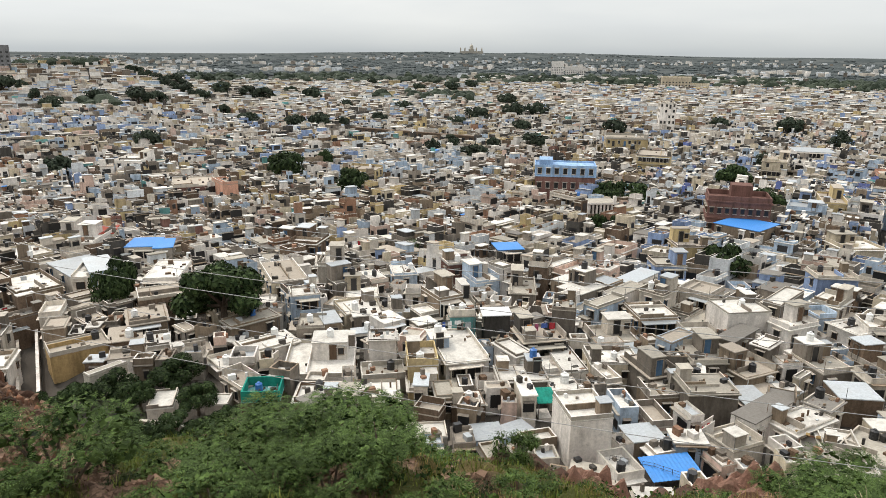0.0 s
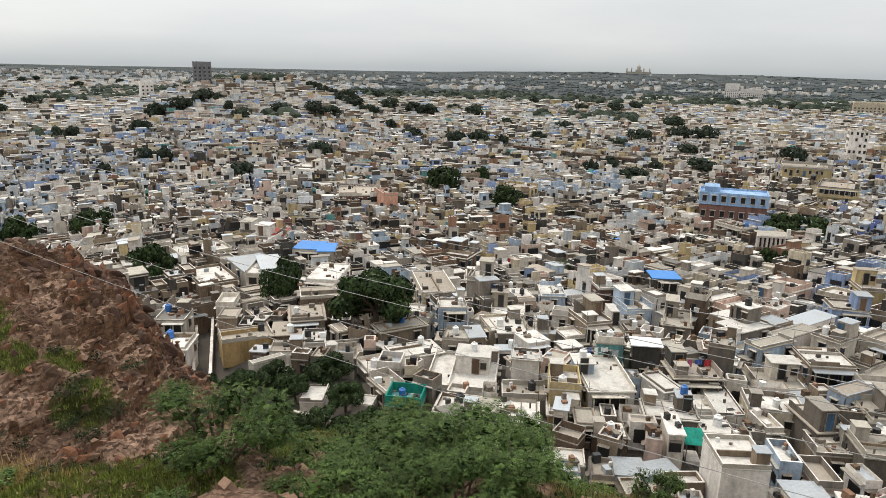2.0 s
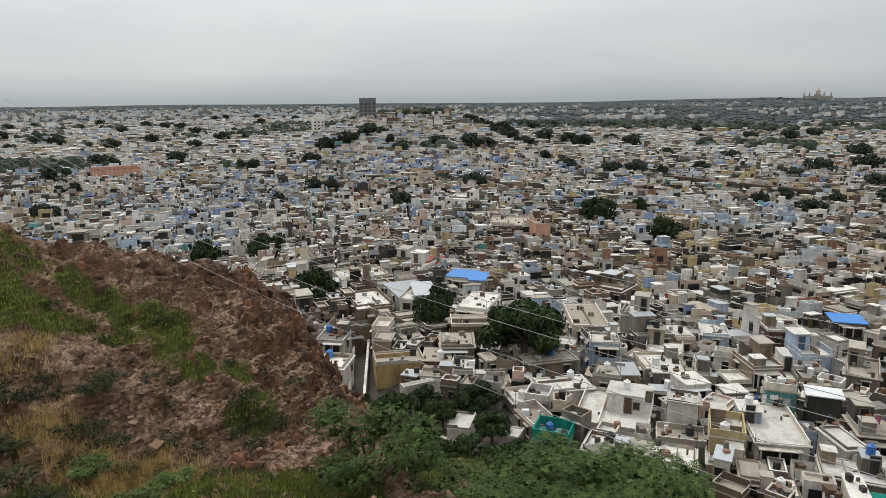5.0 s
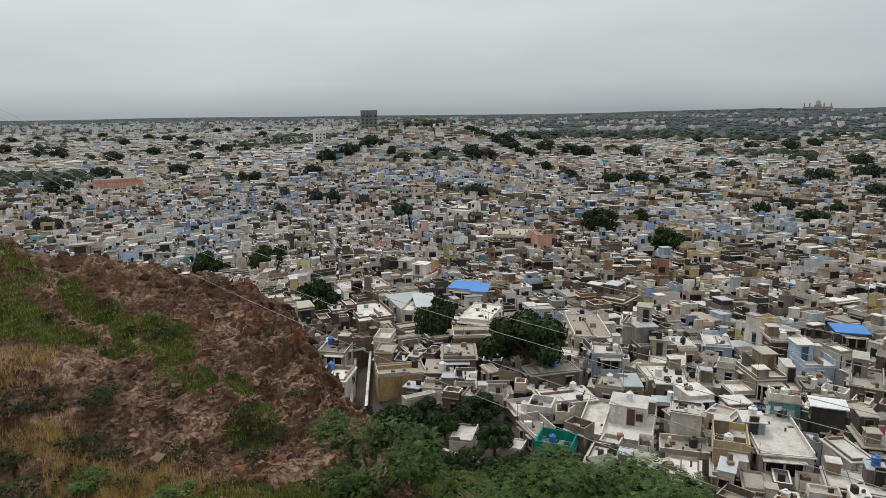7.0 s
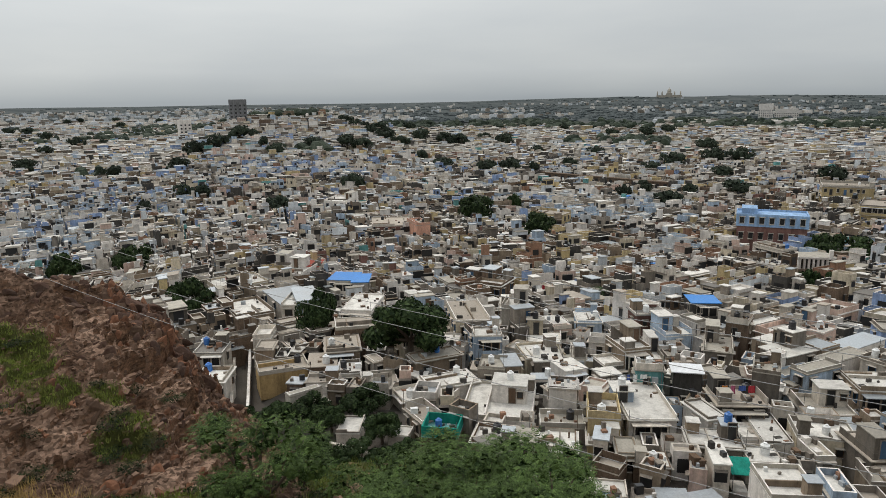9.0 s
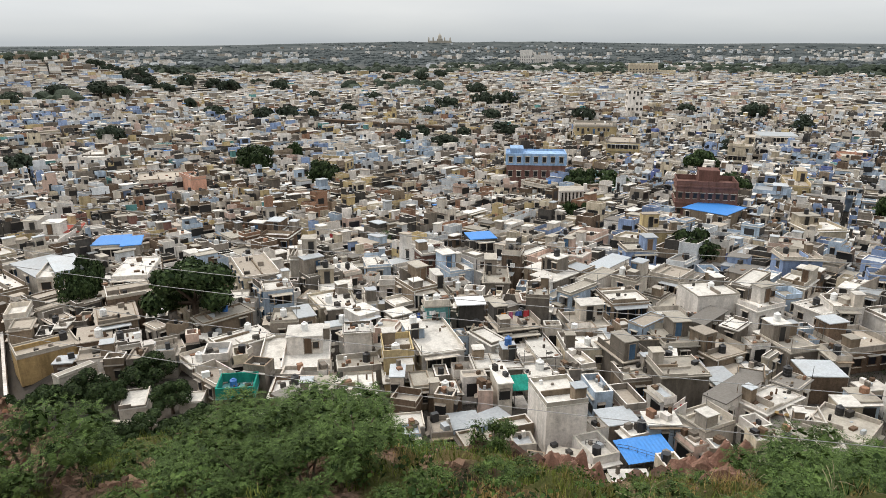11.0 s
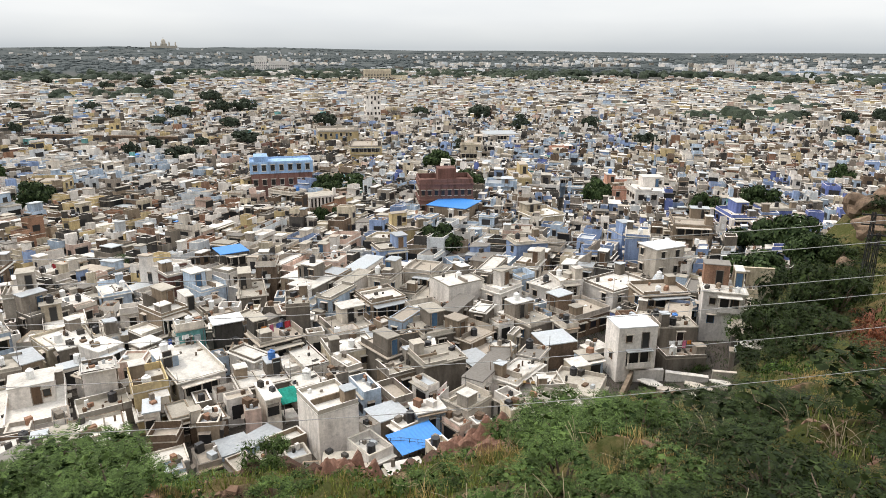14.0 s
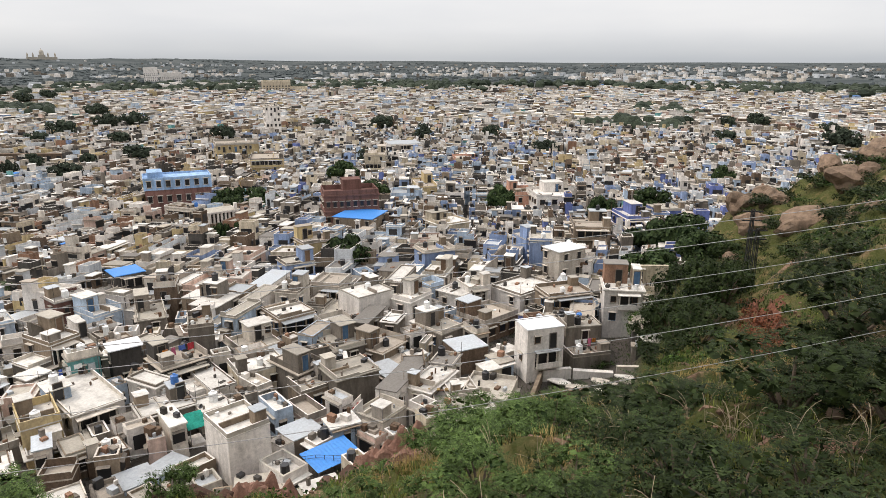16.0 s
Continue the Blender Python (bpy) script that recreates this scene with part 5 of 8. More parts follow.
house(43.3, 64.8, 6.0, 4.4, -21, 6.16, "grey", "roofwhite", 248, annex=False, up=((1.6, 0.6, 1.8, 2.0, 1.9, "grey", "tin"),), parapet=0.3)
house(47.1, 61.4, 3.9, 3.5, -17, 5.48, "offwhite", "roofwhite", 249, annex=False, up=(), parapet=0.4)
house(34.8, 63.5, 4.0, 3.5, -18, 5.24, "brown", "roofwhite", 250, annex=False, up=(), parapet=0.2)
house(27.9, 60.0, 4.5, 3.0, -21, 4.66, "offwhite", "roofwhite", 251, annex=False, up=(), parapet=0.3)
house(32.6, 65.1, 2.2, 3.8, -18, 6.20, "tan", "roofgrey", 252, annex=False, up=(), parapet=0.5)
house(49.2, 66.9, 2.7, 3.8, -15, 5.20, "white", "roofwhite", 253, annex=False, up=(), parapet=0.5)
house(37.0, 56.1, 3.5, 2.4, 4, 4.80, "paleblue", "tin", 254, annex=False, up=(), parapet=0)
house(77.4, 44.0, 4.9, 4.5, -32, 6.00, "brown", "tin", 255, annex=False, up=(), parapet=0, windows=False, label="brown walled house under a pale sheet roof")
house(72.9, 37.8, 2.5, 2.6, -31, 5.80, "cream", "roofwhite", 256, annex=False, up=(), parapet=0, windows=False)
house(80.3, 34.0, 5.4, 4.1, -40, 10.20, "white", "tinwhite", 257, annex=False, up=(), parapet=0, label="white house with a dark open veranda under a sheet roof")
house(88.5, 31.3, 5.4, 3.5, -47, 8.08, "grey", "roofgrey", 258, annex=False, up=(), parapet=0.4)
house(86.5, 29.5, 5.7, 4.3, -44, 4.96, "grey", "rooftan", 259, annex=False, up=(), parapet=0.3, windows=False)
house(100.6, 29.0, 5.8, 5.7, -66, 10.80, "white", "roofwhite", 260, annex=False, up=((-1.0, 1.5, 3.6, 2.5, 3.2, "brick", "roofdark"), (2.2, 1.3, 1.3, 3.0, 2.6, "cream", "roofwhite")), parapet=0.2, label="tall white house with a raw brick room on top")
house(100.1, 38.6, 7.4, 5.3, -40, 8.20, "tan", "rooftan", 261, annex=False, up=(), parapet=0.5)
house(101.9, 46.6, 8.9, 6.8, -16, 7.08, "white", "roofwhite", 262, annex=False, up=(), parapet=0.4)
house(118.5, 45.8, 6.5, 4.7, -26, 10.20, "offwhite", "tinwhite", 263, annex=False, up=(), parapet=0)
house(123.1, 52.7, 4.4, 6.5, -65, 10.28, "blue", "roofgrey", 264, annex=False, up=(), parapet=0.4)
house(97.2, 53.7, 4.4, 4.6, -34, 7.60, "white", "roofwhite", 265, annex=False, up=(), parapet=0.5)
house(110.6, 70.2, 6.7, 5.0, -32, 8.20, "blue", "rooftan", 266, annex=False, up=(), parapet=0.5)
house(48.7, 48.7, 3.7, 3.2, -16, 5.23, "tan", "tin", 4, annex=False, up=(), parapet=0)
house(56.5, 43.3, 4.3, 4.1, -3, 5.42, "offwhite", "roofgrey", 5, annex=False)
house(66.3, 38.3, 3.5, 4.1, -43, 5.31, "offwhite", "roofwhite", 9, annex=False)
house(95.6, 61.4, 2.8, 3.5, -19, 6.50, "paleblue", "roofgrey", 14, annex=False)
house(101.2, 56.5, 3.8, 6.6, -75, 6.02, "white", "roofwhite", 15, annex=False)
house(82.4, 51.3, 5.1, 6.1, -15, 5.40, "grey", "roofgrey", 17, annex=False)
house(91.0, 47.7, 6.4, 7.7, -105, 5.07, "brown", "rooftan", 18, annex=False)
house(72.2, 55.0, 5.4, 4.9, -2, 5.26, "tan", "rooftan", 19)
house(69.2, 47.4, 3.0, 3.7, -52, 5.45, "tan", "roofdark", 20, annex=False)
house(68.4, 59.4, 4.6, 6.2, -22, 6.12, "grey", "roofgrey", 21, annex=False)
house(73.8, 65.4, 4.8, 3.0, -22, 6.15, "offwhite", "roofwhite", 23, annex=False)
house(63.0, 71.4, 6.2, 5.1, -19, 5.17, "offwhite", "roofgrey", 24, annex=False)
house(51.0, 72.2, 6.0, 5.0, -14, 7.20, "dark", "rooftan", 26, annex=False)
house(42.8, 79.9, 3.5, 2.8, -20, 9.0, "mint", "roofgrey", 28)
house(25.4, 104.2, 4.3, 5.5, 5, 7.08, "paleblue", "roofwhite", 45, annex=False)
house(57.3, 99.9, 4.8, 5.7, -2, 6.20, "paleblue", "roofwhite", 52)
house(48.6, 91.9, 3.7, 7.5, -12, 6.00, "white", "roofwhite", 53, annex=False)
house(61.6, 92.8, 4.1, 7.5, -32, 6.02, "grey", "roofgrey", 54, annex=False)
house(35.9, 121.6, 4.7, 6.2, -16, 6.05, "white", "roofwhite", 56, annex=False)
house(44.3, 127.6, 6.5, 5.3, -2, 6.07, "offwhite", "roofwhite", 57, annex=False)
house(35.6, 139.9, 7.7, 7.1, -38, 6.08, "brown", "roofwhite", 58)
house(45.9, 108.5, 4.1, 6.2, -15, 6.60, "paleblue", "roofwhite", 59, annex=False)
house(44.0, 98.2, 3.7, 2.7, -27, 6.12, "white", "roofgrey", 60, annex=False)
house(37.2, 93.5, 3.6, 3.9, -13, 6.14, "offwhite", "roofgrey", 61)
house(36.2, 104.0, 5.7, 5.2, -19, 5.15, "cream", "roofwhite", 62, annex=False)
house(-15.1, 133.3, 7.0, 11.2, 21, 5.02, "tan", "roofwhite", 67, annex=False, up=())
house(-7.0, 137.6, 7.4, 12.2, 21, 6.03, "offwhite", "tin", 68, annex=False, up=(), parapet=0)
house(-19.4, 152.5, 11.6, 9.3, 25, 5.55, "cream", "roofwhite", 69, annex=False)
house(-5.4, 156.1, 5.7, 10.2, -23, 6.57, "white", "roofwhite", 70)
house(86.1, 36.3, 5.6, 4.4, -43, 7.60, "white", "tin", 72, annex=False, up=(), parapet=0, label="white house with a dark open veranda under a sheet roof")
house(68.3, 35.3, 5.9, 7.1, -75, 5.07, "offwhite", "roofgrey", 81, annex=False, up=())
house(63.5, 39.2, 2.3, 3.8, -51, 4.95, "salmon", "roofdark", 82, annex=False, up=(), windows=False, parapet=0.3)
house(129.1, 57.4, 6.0, 6.2, -36, 8.59, "blue", "roofgrey", 84, annex=False)
house(148.7, 51.5, 8.3, 8.8, -62, 8.10, "tan", "rooftan", 85)
house(125.2, 47.6, 6.0, 8.2, -75, 8.12, "offwhite", "roofwhite", 86, annex=False, up=(), parapet=0)
house(166.3, 47.2, 5.8, 9.6, -50, 7.14, "indigo", "roofwhite", 87, annex=False)
house(184.9, 43.1, 7.0, 8.5, -50, 6.15, "indigo", "roofgrey", 88)
house(163.9, 30.7, 4.7, 6.1, -50, 4.17, "paleblue", "roofgrey", 89, annex=False, up=(), windows=False)
house(176.5, 73.9, 9.7, 11.8, -50, 8.19, "white", "roofwhite", 90, annex=False)
house(179.5, 83.4, 6.9, 11.4, -50, 7.20, "salmon", "rooftan", 91)
house(238.3, 137.3, 7.5, 12.9, -50, 6.00, "salmon", "roofgrey", 92, annex=False)
house(115.7, 74.5, 5.7, 2.8, -82, 7.02, "pink", "roofgrey", 93, annex=False)
house(118.0, 59.3, 4.5, 2.7, -50, 6.53, "blue", "roofgrey", 94)
house(129.8, 104.3, 10.2, 10.2, -75, 7.55, "tan", "tinblue", 95, annex=False, up=(), parapet=0)
house(103.1, 96.0, 6.1, 5.5, -25, 8.07, "yellow", "rooftan", 96, annex=False)
house(69.7, 111.1, 5.4, 5.4, -16, 7.58, "dark", "tinblue", 97, annex=False, up=(), parapet=0)
house(200.9, 228.2, 17.1, 15.0, -36, 10.10, "yellow", "rooftan", 98, annex=False, up=())
house(182.6, 190.7, 11.9, 15.0, -46, 9.12, "yellow", "rooftan", 99, annex=False)
house(279.0, 285.5, 8.4, 8.0, -35, 19.0, "white", "roofwhite", 100, annex=False, up=())
house(212.9, 162.5, 7.8, 15.0, -56, 9.15, "cream", "rooftan", 101, annex=False)
house(261.3, 183.6, 15.2, 15.0, -43, 7.17, "white", "tin", 102, annex=False, up=(), parapet=0)
house(170.9, 112.3, 5.6, 14.5, -48, 8.19, "yellow", "rooftan", 103)
house(163.9, 114.3, 8.3, 10.5, -56, 6.20, "paleblue", "tin", 104, annex=False)
house(119.7, 78.3, 6.3, 7.4, -59, 7.00, "pink", "roofgrey", 105, annex=False)
house(92.4, 90.8, 5.7, 4.9, -25, 7.02, "blue", "roofgrey", 106)
house(138.4, 84.2, 8.2, 7.4, -25, 6.53, "cream", "roofwhite", 107, annex=False)
house(79.6, 94.0, 5.3, 4.4, -65, 7.05, "pink", "roofwhite", 108, annex=False)
house(68.3, 97.5, 3.4, 4.7, -44, 8.07, "brown", "roofwhite", 109)
house(4.6, 145.9, 6.0, 7.0, -19, 7.10, "offwhite", "tinblue", 111, annex=False, up=(), parapet=0)
house(8.1, 143.3, 3.2, 6.6, -10, 7.12, "offwhite", "tinblue", 112, annex=False, up=(), parapet=0)
house(-2.2, 162.0, 4.0, 8.1, -11, 6.64, "offwhite", "rust", 113, annex=False, up=(), parapet=0)
house(28.6, 196.5, 4.2, 10.0, 9, 9.15, "salmon", "rooftan", 114, annex=False, up=(), windows=False)
house(22.3, 207.3, 13.2, 15.0, -4, 7.67, "red", "rooftan", 115, annex=False, up=())
house(-6.6, 166.8, 6.6, 8.8, -19, 6.19, "white", "roofgrey", 116, annex=False)
house(74.1, 208.5, 11.2, 7.3, -43, 8.20, "yellow", "rooftan", 117, annex=False)
house(8.3, 259.7, 8.9, 13.4, -23, 8.00, "white", "roofwhite", 118)
house(35.7, 134.5, 5.8, 7.2, -39, 7.02, "brown", "roofwhite", 119, annex=False)
house(29.7, 62.8, 3.0, 2.6, -45, 5.43, "brown", "rooftan", 123, annex=False, up=())
house(33.7, 56.5, 3.4, 3.4, -16, 5.00, "paleblue", "tin", 124, annex=False, up=(), parapet=0)


# ---------------------------------------------------------------- landmarks
def blue_school():
    """Two-tier block: bright blue upper floors over a red-brown base."""
    x, y, w, d, rot = 123.5, 166.0, 17.5, 9.0, -34
    FOOTPRINTS.append((x, y, w / 2 + 1, d / 2 + 1, math.cos(radians(rot)), math.sin(radians(rot))))
    ob = thing("school_building", "long bright blue upper floors on a red-brown block", "building", pose(x, y, -0.5, 0, 0, rot))
    for name, z0, z1, key, g in (("base_wall", 0, 10.0, "red", 0.0), ("upper_wall", 10.004, 13.0, "sky", 0.25)):
        ms = Mesher()
        ms.box(-w / 2 - g, -d / 2 - g, z0, w / 2 + g, d / 2 + g, z1, key)
        part(name, ms, ob)
    ms = Mesher()
    c = [(-w / 2 - 0.3, -d / 2 - 0.3), (w / 2 + 0.3, -d / 2 - 0.3), (w / 2 + 0.3, d / 2 + 0.3), (-w / 2 - 0.3, d / 2 + 0.3)]
    ms.ring(c, [(a * 0.97, b * 0.95) for a, b in c], 13.004, 13.5, "sky")
    part("parapet", ms, ob)
    ms = Mesher()
    ms.box(-w / 2 + 1.0, -d / 2 + 1.2, 13.004, -w / 2 + 5.0, d / 2 - 1.0, 14.8, "sky")
    part("roof_room", ms, ob, "blue room on the roof")
    wm, pm = window_meshes("pale")
    for zz, g in ((10.9, 0.25), (6.6, 0.0)):
        for i in range(7):
            part("pane", pm, part("window", wm, ob, "", pose(-w / 2 + 1.2 + i * 2.5, -d / 2 - g - 0.02, zz) @ Matrix.Scale(1.25, 4)))


def brick_block():
    x, y, w, d, rot = 135.0, 112.0, 14.6, 9.0, -43
    FOOTPRINTS.append((x, y, w / 2 + 1, d / 2 + 1, math.cos(radians(rot)), math.sin(radians(rot))))
    ob = thing("brick_block", "three-storey red-brown stone block with rows of windows", "building", pose(x, y, -0.5, 0, 0, rot) @ Matrix.Diagonal((0.95, 1.0, 1.08, 1.0)))
    ms = Mesher()
    ms.box(-w / 2, -d / 2, 0, w / 2, d / 2, 11.2, "red")
    part("wall", ms, ob)
    for zz in (3.6, 7.2, 10.9):
        ms = Mesher()
        ms.ring([(-w / 2 - 0.3, -d / 2 - 0.3), (w / 2 + 0.3, -d / 2 - 0.3), (w / 2 + 0.3, d / 2 + 0.3), (-w / 2 - 0.3, d / 2 + 0.3)],
                [(-w / 2 + 0.02, -d / 2 + 0.02), (w / 2 - 0.02, -d / 2 + 0.02), (w / 2 - 0.02, d / 2 - 0.02), (-w / 2 + 0.02, d / 2 - 0.02)], zz, zz + 0.35, "red")
        part("cornice", ms, ob)
    ms = Mesher()
    ms.ring([(-w / 2, -d / 2), (w / 2, -d / 2), (w / 2, d / 2), (-w / 2, d / 2)], [(-w / 2 + 0.25, -d / 2 + 0.25), (w / 2 - 0.25, -d / 2 + 0.25), (w / 2 - 0.25, d / 2 - 0.25), (-w / 2 + 0.25, d / 2 - 0.25)], 11.25, 12.3, "red")
    part("parapet", ms, ob)
    ms = Mesher()
    ms.box(-w / 2 + 5.5, -0.5, 11.2, -w / 2 + 10.5, d / 2 - 0.5, 14.2, "red")
    part("stair_room", ms, ob)
    wm, pm = window_meshes("small")
    for zz in (1.3, 4.9, 8.5):
        for i in range(8):
            part("pane", pm, part("window", wm, ob, "", pose(-w / 2 + 1.0 + i * 1.8, -d / 2 - 0.02, zz) @ Matrix.Scale(1.2, 4)))
        for i in range(5):
            part("pane", pm, part("window", wm, ob, "", pose(0, 0, 0, 0, 0, -90) @ pose(-d / 2 + 1.0 + i * 1.8, -w / 2 - 0.02, zz) @ Matrix.Scale(1.2, 4)))


def colonnade_hall():
    """Hall on a stone lower storey, with rows of white pillars along its front and side."""
    x, y, w, d, rot = 115.2, 138.7, 7.4, 5.6, -23
    FOOTPRINTS.append((x, y, w / 2 + 1, d / 2 + 1.5, math.cos(radians(rot)), math.sin(radians(rot))))
    ob = thing("pillared_hall", "tan stone hall with white pillars before dark bays", "building", pose(x, y, -0.5, 0, 0, rot))
    ms = Mesher()
    ms.box(-w / 2, -d / 2, 0, w / 2, d / 2, 5.0, "tan")
    part("lower_wall", ms, ob)
    # set-back wall in a dark colour that paints the shade behind the pillars
    ms = Mesher()
    ms.box(-w / 2 + 0.9, -d / 2 + 0.9, 5.004, w / 2, d / 2, 7.5, "dark")
    part("upper_wall", ms, ob)
    ms = Mesher()
    ms.box(-w / 2 - 0.25, -d / 2 - 0.25, 7.504, w / 2 + 0.25, d / 2 + 0.25, 7.95, "white")
    roof = part("roof", ms, ob)
    ms = Mesher()
    ms.box(-w / 2, -d / 2, 7.954, w / 2, d / 2, 8.0, "roofgrey")
    part("terrace", ms, roof)
    pil = Mesher()
    pil.box(-0.24, -0.24, 5.004, 0.24, 0.24, 7.5, "white")
    pm = pil.mesh("pillar")
    for i in range(8):
        part("pillar", pm, ob, "", pose(-w / 2 + 0.25 + i * (w - 0.5) / 7, -d / 2 + 0.25, 0))
    for i in range(1, 6):
        part("pillar", pm, ob, "", pose(-w / 2 + 0.25, -d / 2 + 0.25 + i * (d - 0.5) / 5, 0))
    ms = Mesher()
    ms.box(w / 2 - 0.9, -d / 2 + 0.1, 8.004, w / 2 - 0.1, -d / 2 + 0.9, 9.7, "white")
    part("turret", ms, ob)


def palace():
    x, y = polar(28.6, 4200)
    ob = thing("palace", "hazy grey domed palace on a distant ridge", "palace", pose(x, y, ground_z(x, y, False) - 3, 0, 0, -28) @ Matrix.Scale(0.85, 4))
    ms = Mesher()
    ms.box(-82, -25, 0, 82, 25, 17, "roofgrey")
    part("wing", ms, ob)
    ms = Mesher()
    ms.box(-20, -24, 0, 20, 24, 30, "roofgrey")
    part("centre_block", ms, ob)
    for sx in (-76, -46, 34, 72):
        ms = Mesher()
        ms.box(sx - 4.5, -10, 16, sx + 4.5, 10, 31, "roofgrey")
        ms.lathe(sx, 0, [(31.01, 5), (36, 4), (43, 0.8)], "roofgrey", 10)
        part("corner_tower", ms, ob)
    ms = Mesher()
    ms.lathe(0, 0, [(30, 13), (44, 13), (50, 12), (57, 7.5), (61, 1.6), (70, 0.4)], "roofgrey", 14)
    part("dome", ms, ob)


def far_block(name, label, yaw, r, w, d, h, key, turn=0, rows=0):
    x, y = polar(yaw, r)
    ob = thing(name, label, "building", pose(x, y, ground_z(x, y, False) - 1, 0, 0, -yaw + turn))
    ms = Mesher()
    ms.box(-w / 2, -d / 2, 0, w / 2, d / 2, h + 1, key)
    part("wall", ms, ob)
    ms = Mesher()
    ms.ring([(-w / 2, -d / 2), (w / 2, -d / 2), (w / 2, d / 2), (-w / 2, d / 2)], [(-w / 2 + 0.4, -d / 2 + 0.4), (w / 2 - 0.4, -d / 2 + 0.4), (w / 2 - 0.4, d / 2 - 0.4), (-w / 2 + 0.4, d / 2 - 0.4)], h + 1.004, h + 2, key)
    part("parapet", ms, ob)
    pane = Mesher()
    pane.box(-0.8, -0.06, 0, 0.8, 0.05, 1.5, "paneshade")
    me = pane.mesh("window")
    for k in range(rows):
        for i in range(max(2, int(w / 3.6))):
            part("window", me, ob, "", pose(-w / 2 + (i + 0.5) * w / max(2, int(w / 3.6)), -d / 2 - 0.02, 2 + k * 3.2))
    return ob


for x_, y_, k_ in ((99.0, 135.0, 3.5), (94.5, 136.0, 3.5), (118.5, 158.0, 4.5), (124.0, 160.5, 4.5), (130.5, 107.0, 4.5), (126.0, 111.0, 4.0)):
    CLEAR.append((x_, y_, k_))
far_block("mansion", "broad salmon-pink mansion among the roofs", -25.6, 415, 24, 12, 9, "salmon", 8, 2)
CLEAR.append((*polar(-25.6, 413), 14))
blue_school()
brick_block()
colonnade_hall()
palace()
far_block("apartment_block", "dark concrete block of flats crowning the far rise", -6.0, 640, 15.2, 12, 22.0, "slate", 0, 6)
far_block("apartment_block", "white office block with dark glazing far off", -10.1, 690, 11, 10, 18.5, "white", 10, 5)
far_block("hospital_block", "cream institutional block beyond the old town", 44.8, 900, 34, 18, 17, "cream", 5, 4)
far_block("hospital_block", "low cream wing beyond the old town", 46.4, 905, 26, 18, 9, "cream", 5, 2)
far_block("hotel_block", "pale tall hotel block in the distant woods", 35.6, 1500, 26, 18, 26, "white", 0, 5)
far_block("hotel_block", "long pale block in the distant woods", 37.0, 1500, 42, 18, 16, "white", 0, 3)
far_block("warehouse", "long white shed in the distant woods", 39.0, 1120, 28, 15, 8, "white", 0, 0)
far_block("warehouse", "long blue roofed shed at the edge of town", 77.5, 1350, 80, 30, 8, "paleblue", 0, 0)
far_block("apartment_block", "pale slab block near the horizon", 72.5, 1500, 15, 12, 24, "white", 0, 5)
far_block("apartment_block", "pale slab block near the horizon", 78.5, 1500, 10, 12, 24, "white", 0, 5)


def reservoir():
    """A stone-walled town tank with still water, an arcaded wall along its far bank."""
    a, b = Vector((117.4, 345.7, 0)), Vector((158.4, 284.4, 0))
    mid, ln, rot = (a + b) / 2, (b - a).length, math.degrees(math.atan2(b.y - a.y, b.x - a.x))
    for k in range(12):
        p = a + (b - a) * (k / 11)
        side = Vector((math.sin(radians(rot)), -math.cos(radians(rot)), 0))
        for q in (-4, 4, 10):
            CLEAR.append((p.x + side.x * q, p.y + side.y * q, 6.0))
    ob = thing("reservoir_wall", "long dark stone embankment above a town tank", "wall", pose(mid.x, mid.y, -1, 0, 0, rot))
    ms = Mesher()
    ms.box(-ln / 2, -1.2, 0, ln / 2, 1.2, 7.0, "brown")
    part("wall", ms, ob)
    ms = Mesher()
    ms.box(-ln / 2, -1.5, 7.004, ln / 2, 1.5, 7.4, "brown")
    part("coping", ms, ob)
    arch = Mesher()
    # dark panels on the wall paint the shade of arch openings
    arch.box(-0.9, -0.06, 0, 0.9, 0.1, 2.4, "paneshade")
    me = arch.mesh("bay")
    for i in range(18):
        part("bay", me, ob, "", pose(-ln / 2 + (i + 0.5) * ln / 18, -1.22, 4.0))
    ms = Mesher()
    ms.box(-24, -10, 0.4, 24, -1.8, 2.4, "water")
    part("water", ms, ob, "still grey water of the tank")


reservoir()


# ---------------------------------------------------------------- rooftop things
def tank_kind(key, r, h):
    body, lid = Mesher(), Mesher()
    body.lathe(0, 0, [(k * h, q * r) for k, q in ((0, 0.97), (0.28, 1.0), (0.3, 0.95), (0.58, 0.97), (0.6, 1.0), (0.64, 0.95), (0.86, 0.96), (1.0, 0.45))], key)
    lid.drum(0, 0, h + 0.002, h + 0.1, r * 0.42, r * 0.38, key, 10)
    return body.mesh("body"), lid.mesh("lid")


TANKS = {k: tank_kind(k, 0.55, 1.3) for k in ("black", "plastic", "blueplastic")}
TANK_WORDS = {"black": "black ribbed plastic water tank on a house roof", "plastic": "white plastic water tank on a house roof", "blueplastic": "blue plastic water drum on a house roof"}


def water_tank(x, y, z, key="black", s=1.0):
    ob = thing("water_tank", TANK_WORDS[key], "water tank", pose(x, y, z) @ Matrix.Scale(s, 4), "roof water tanks")
    b, l = TANKS[key]
    part("body", b, ob)
    part("lid", l, ob)


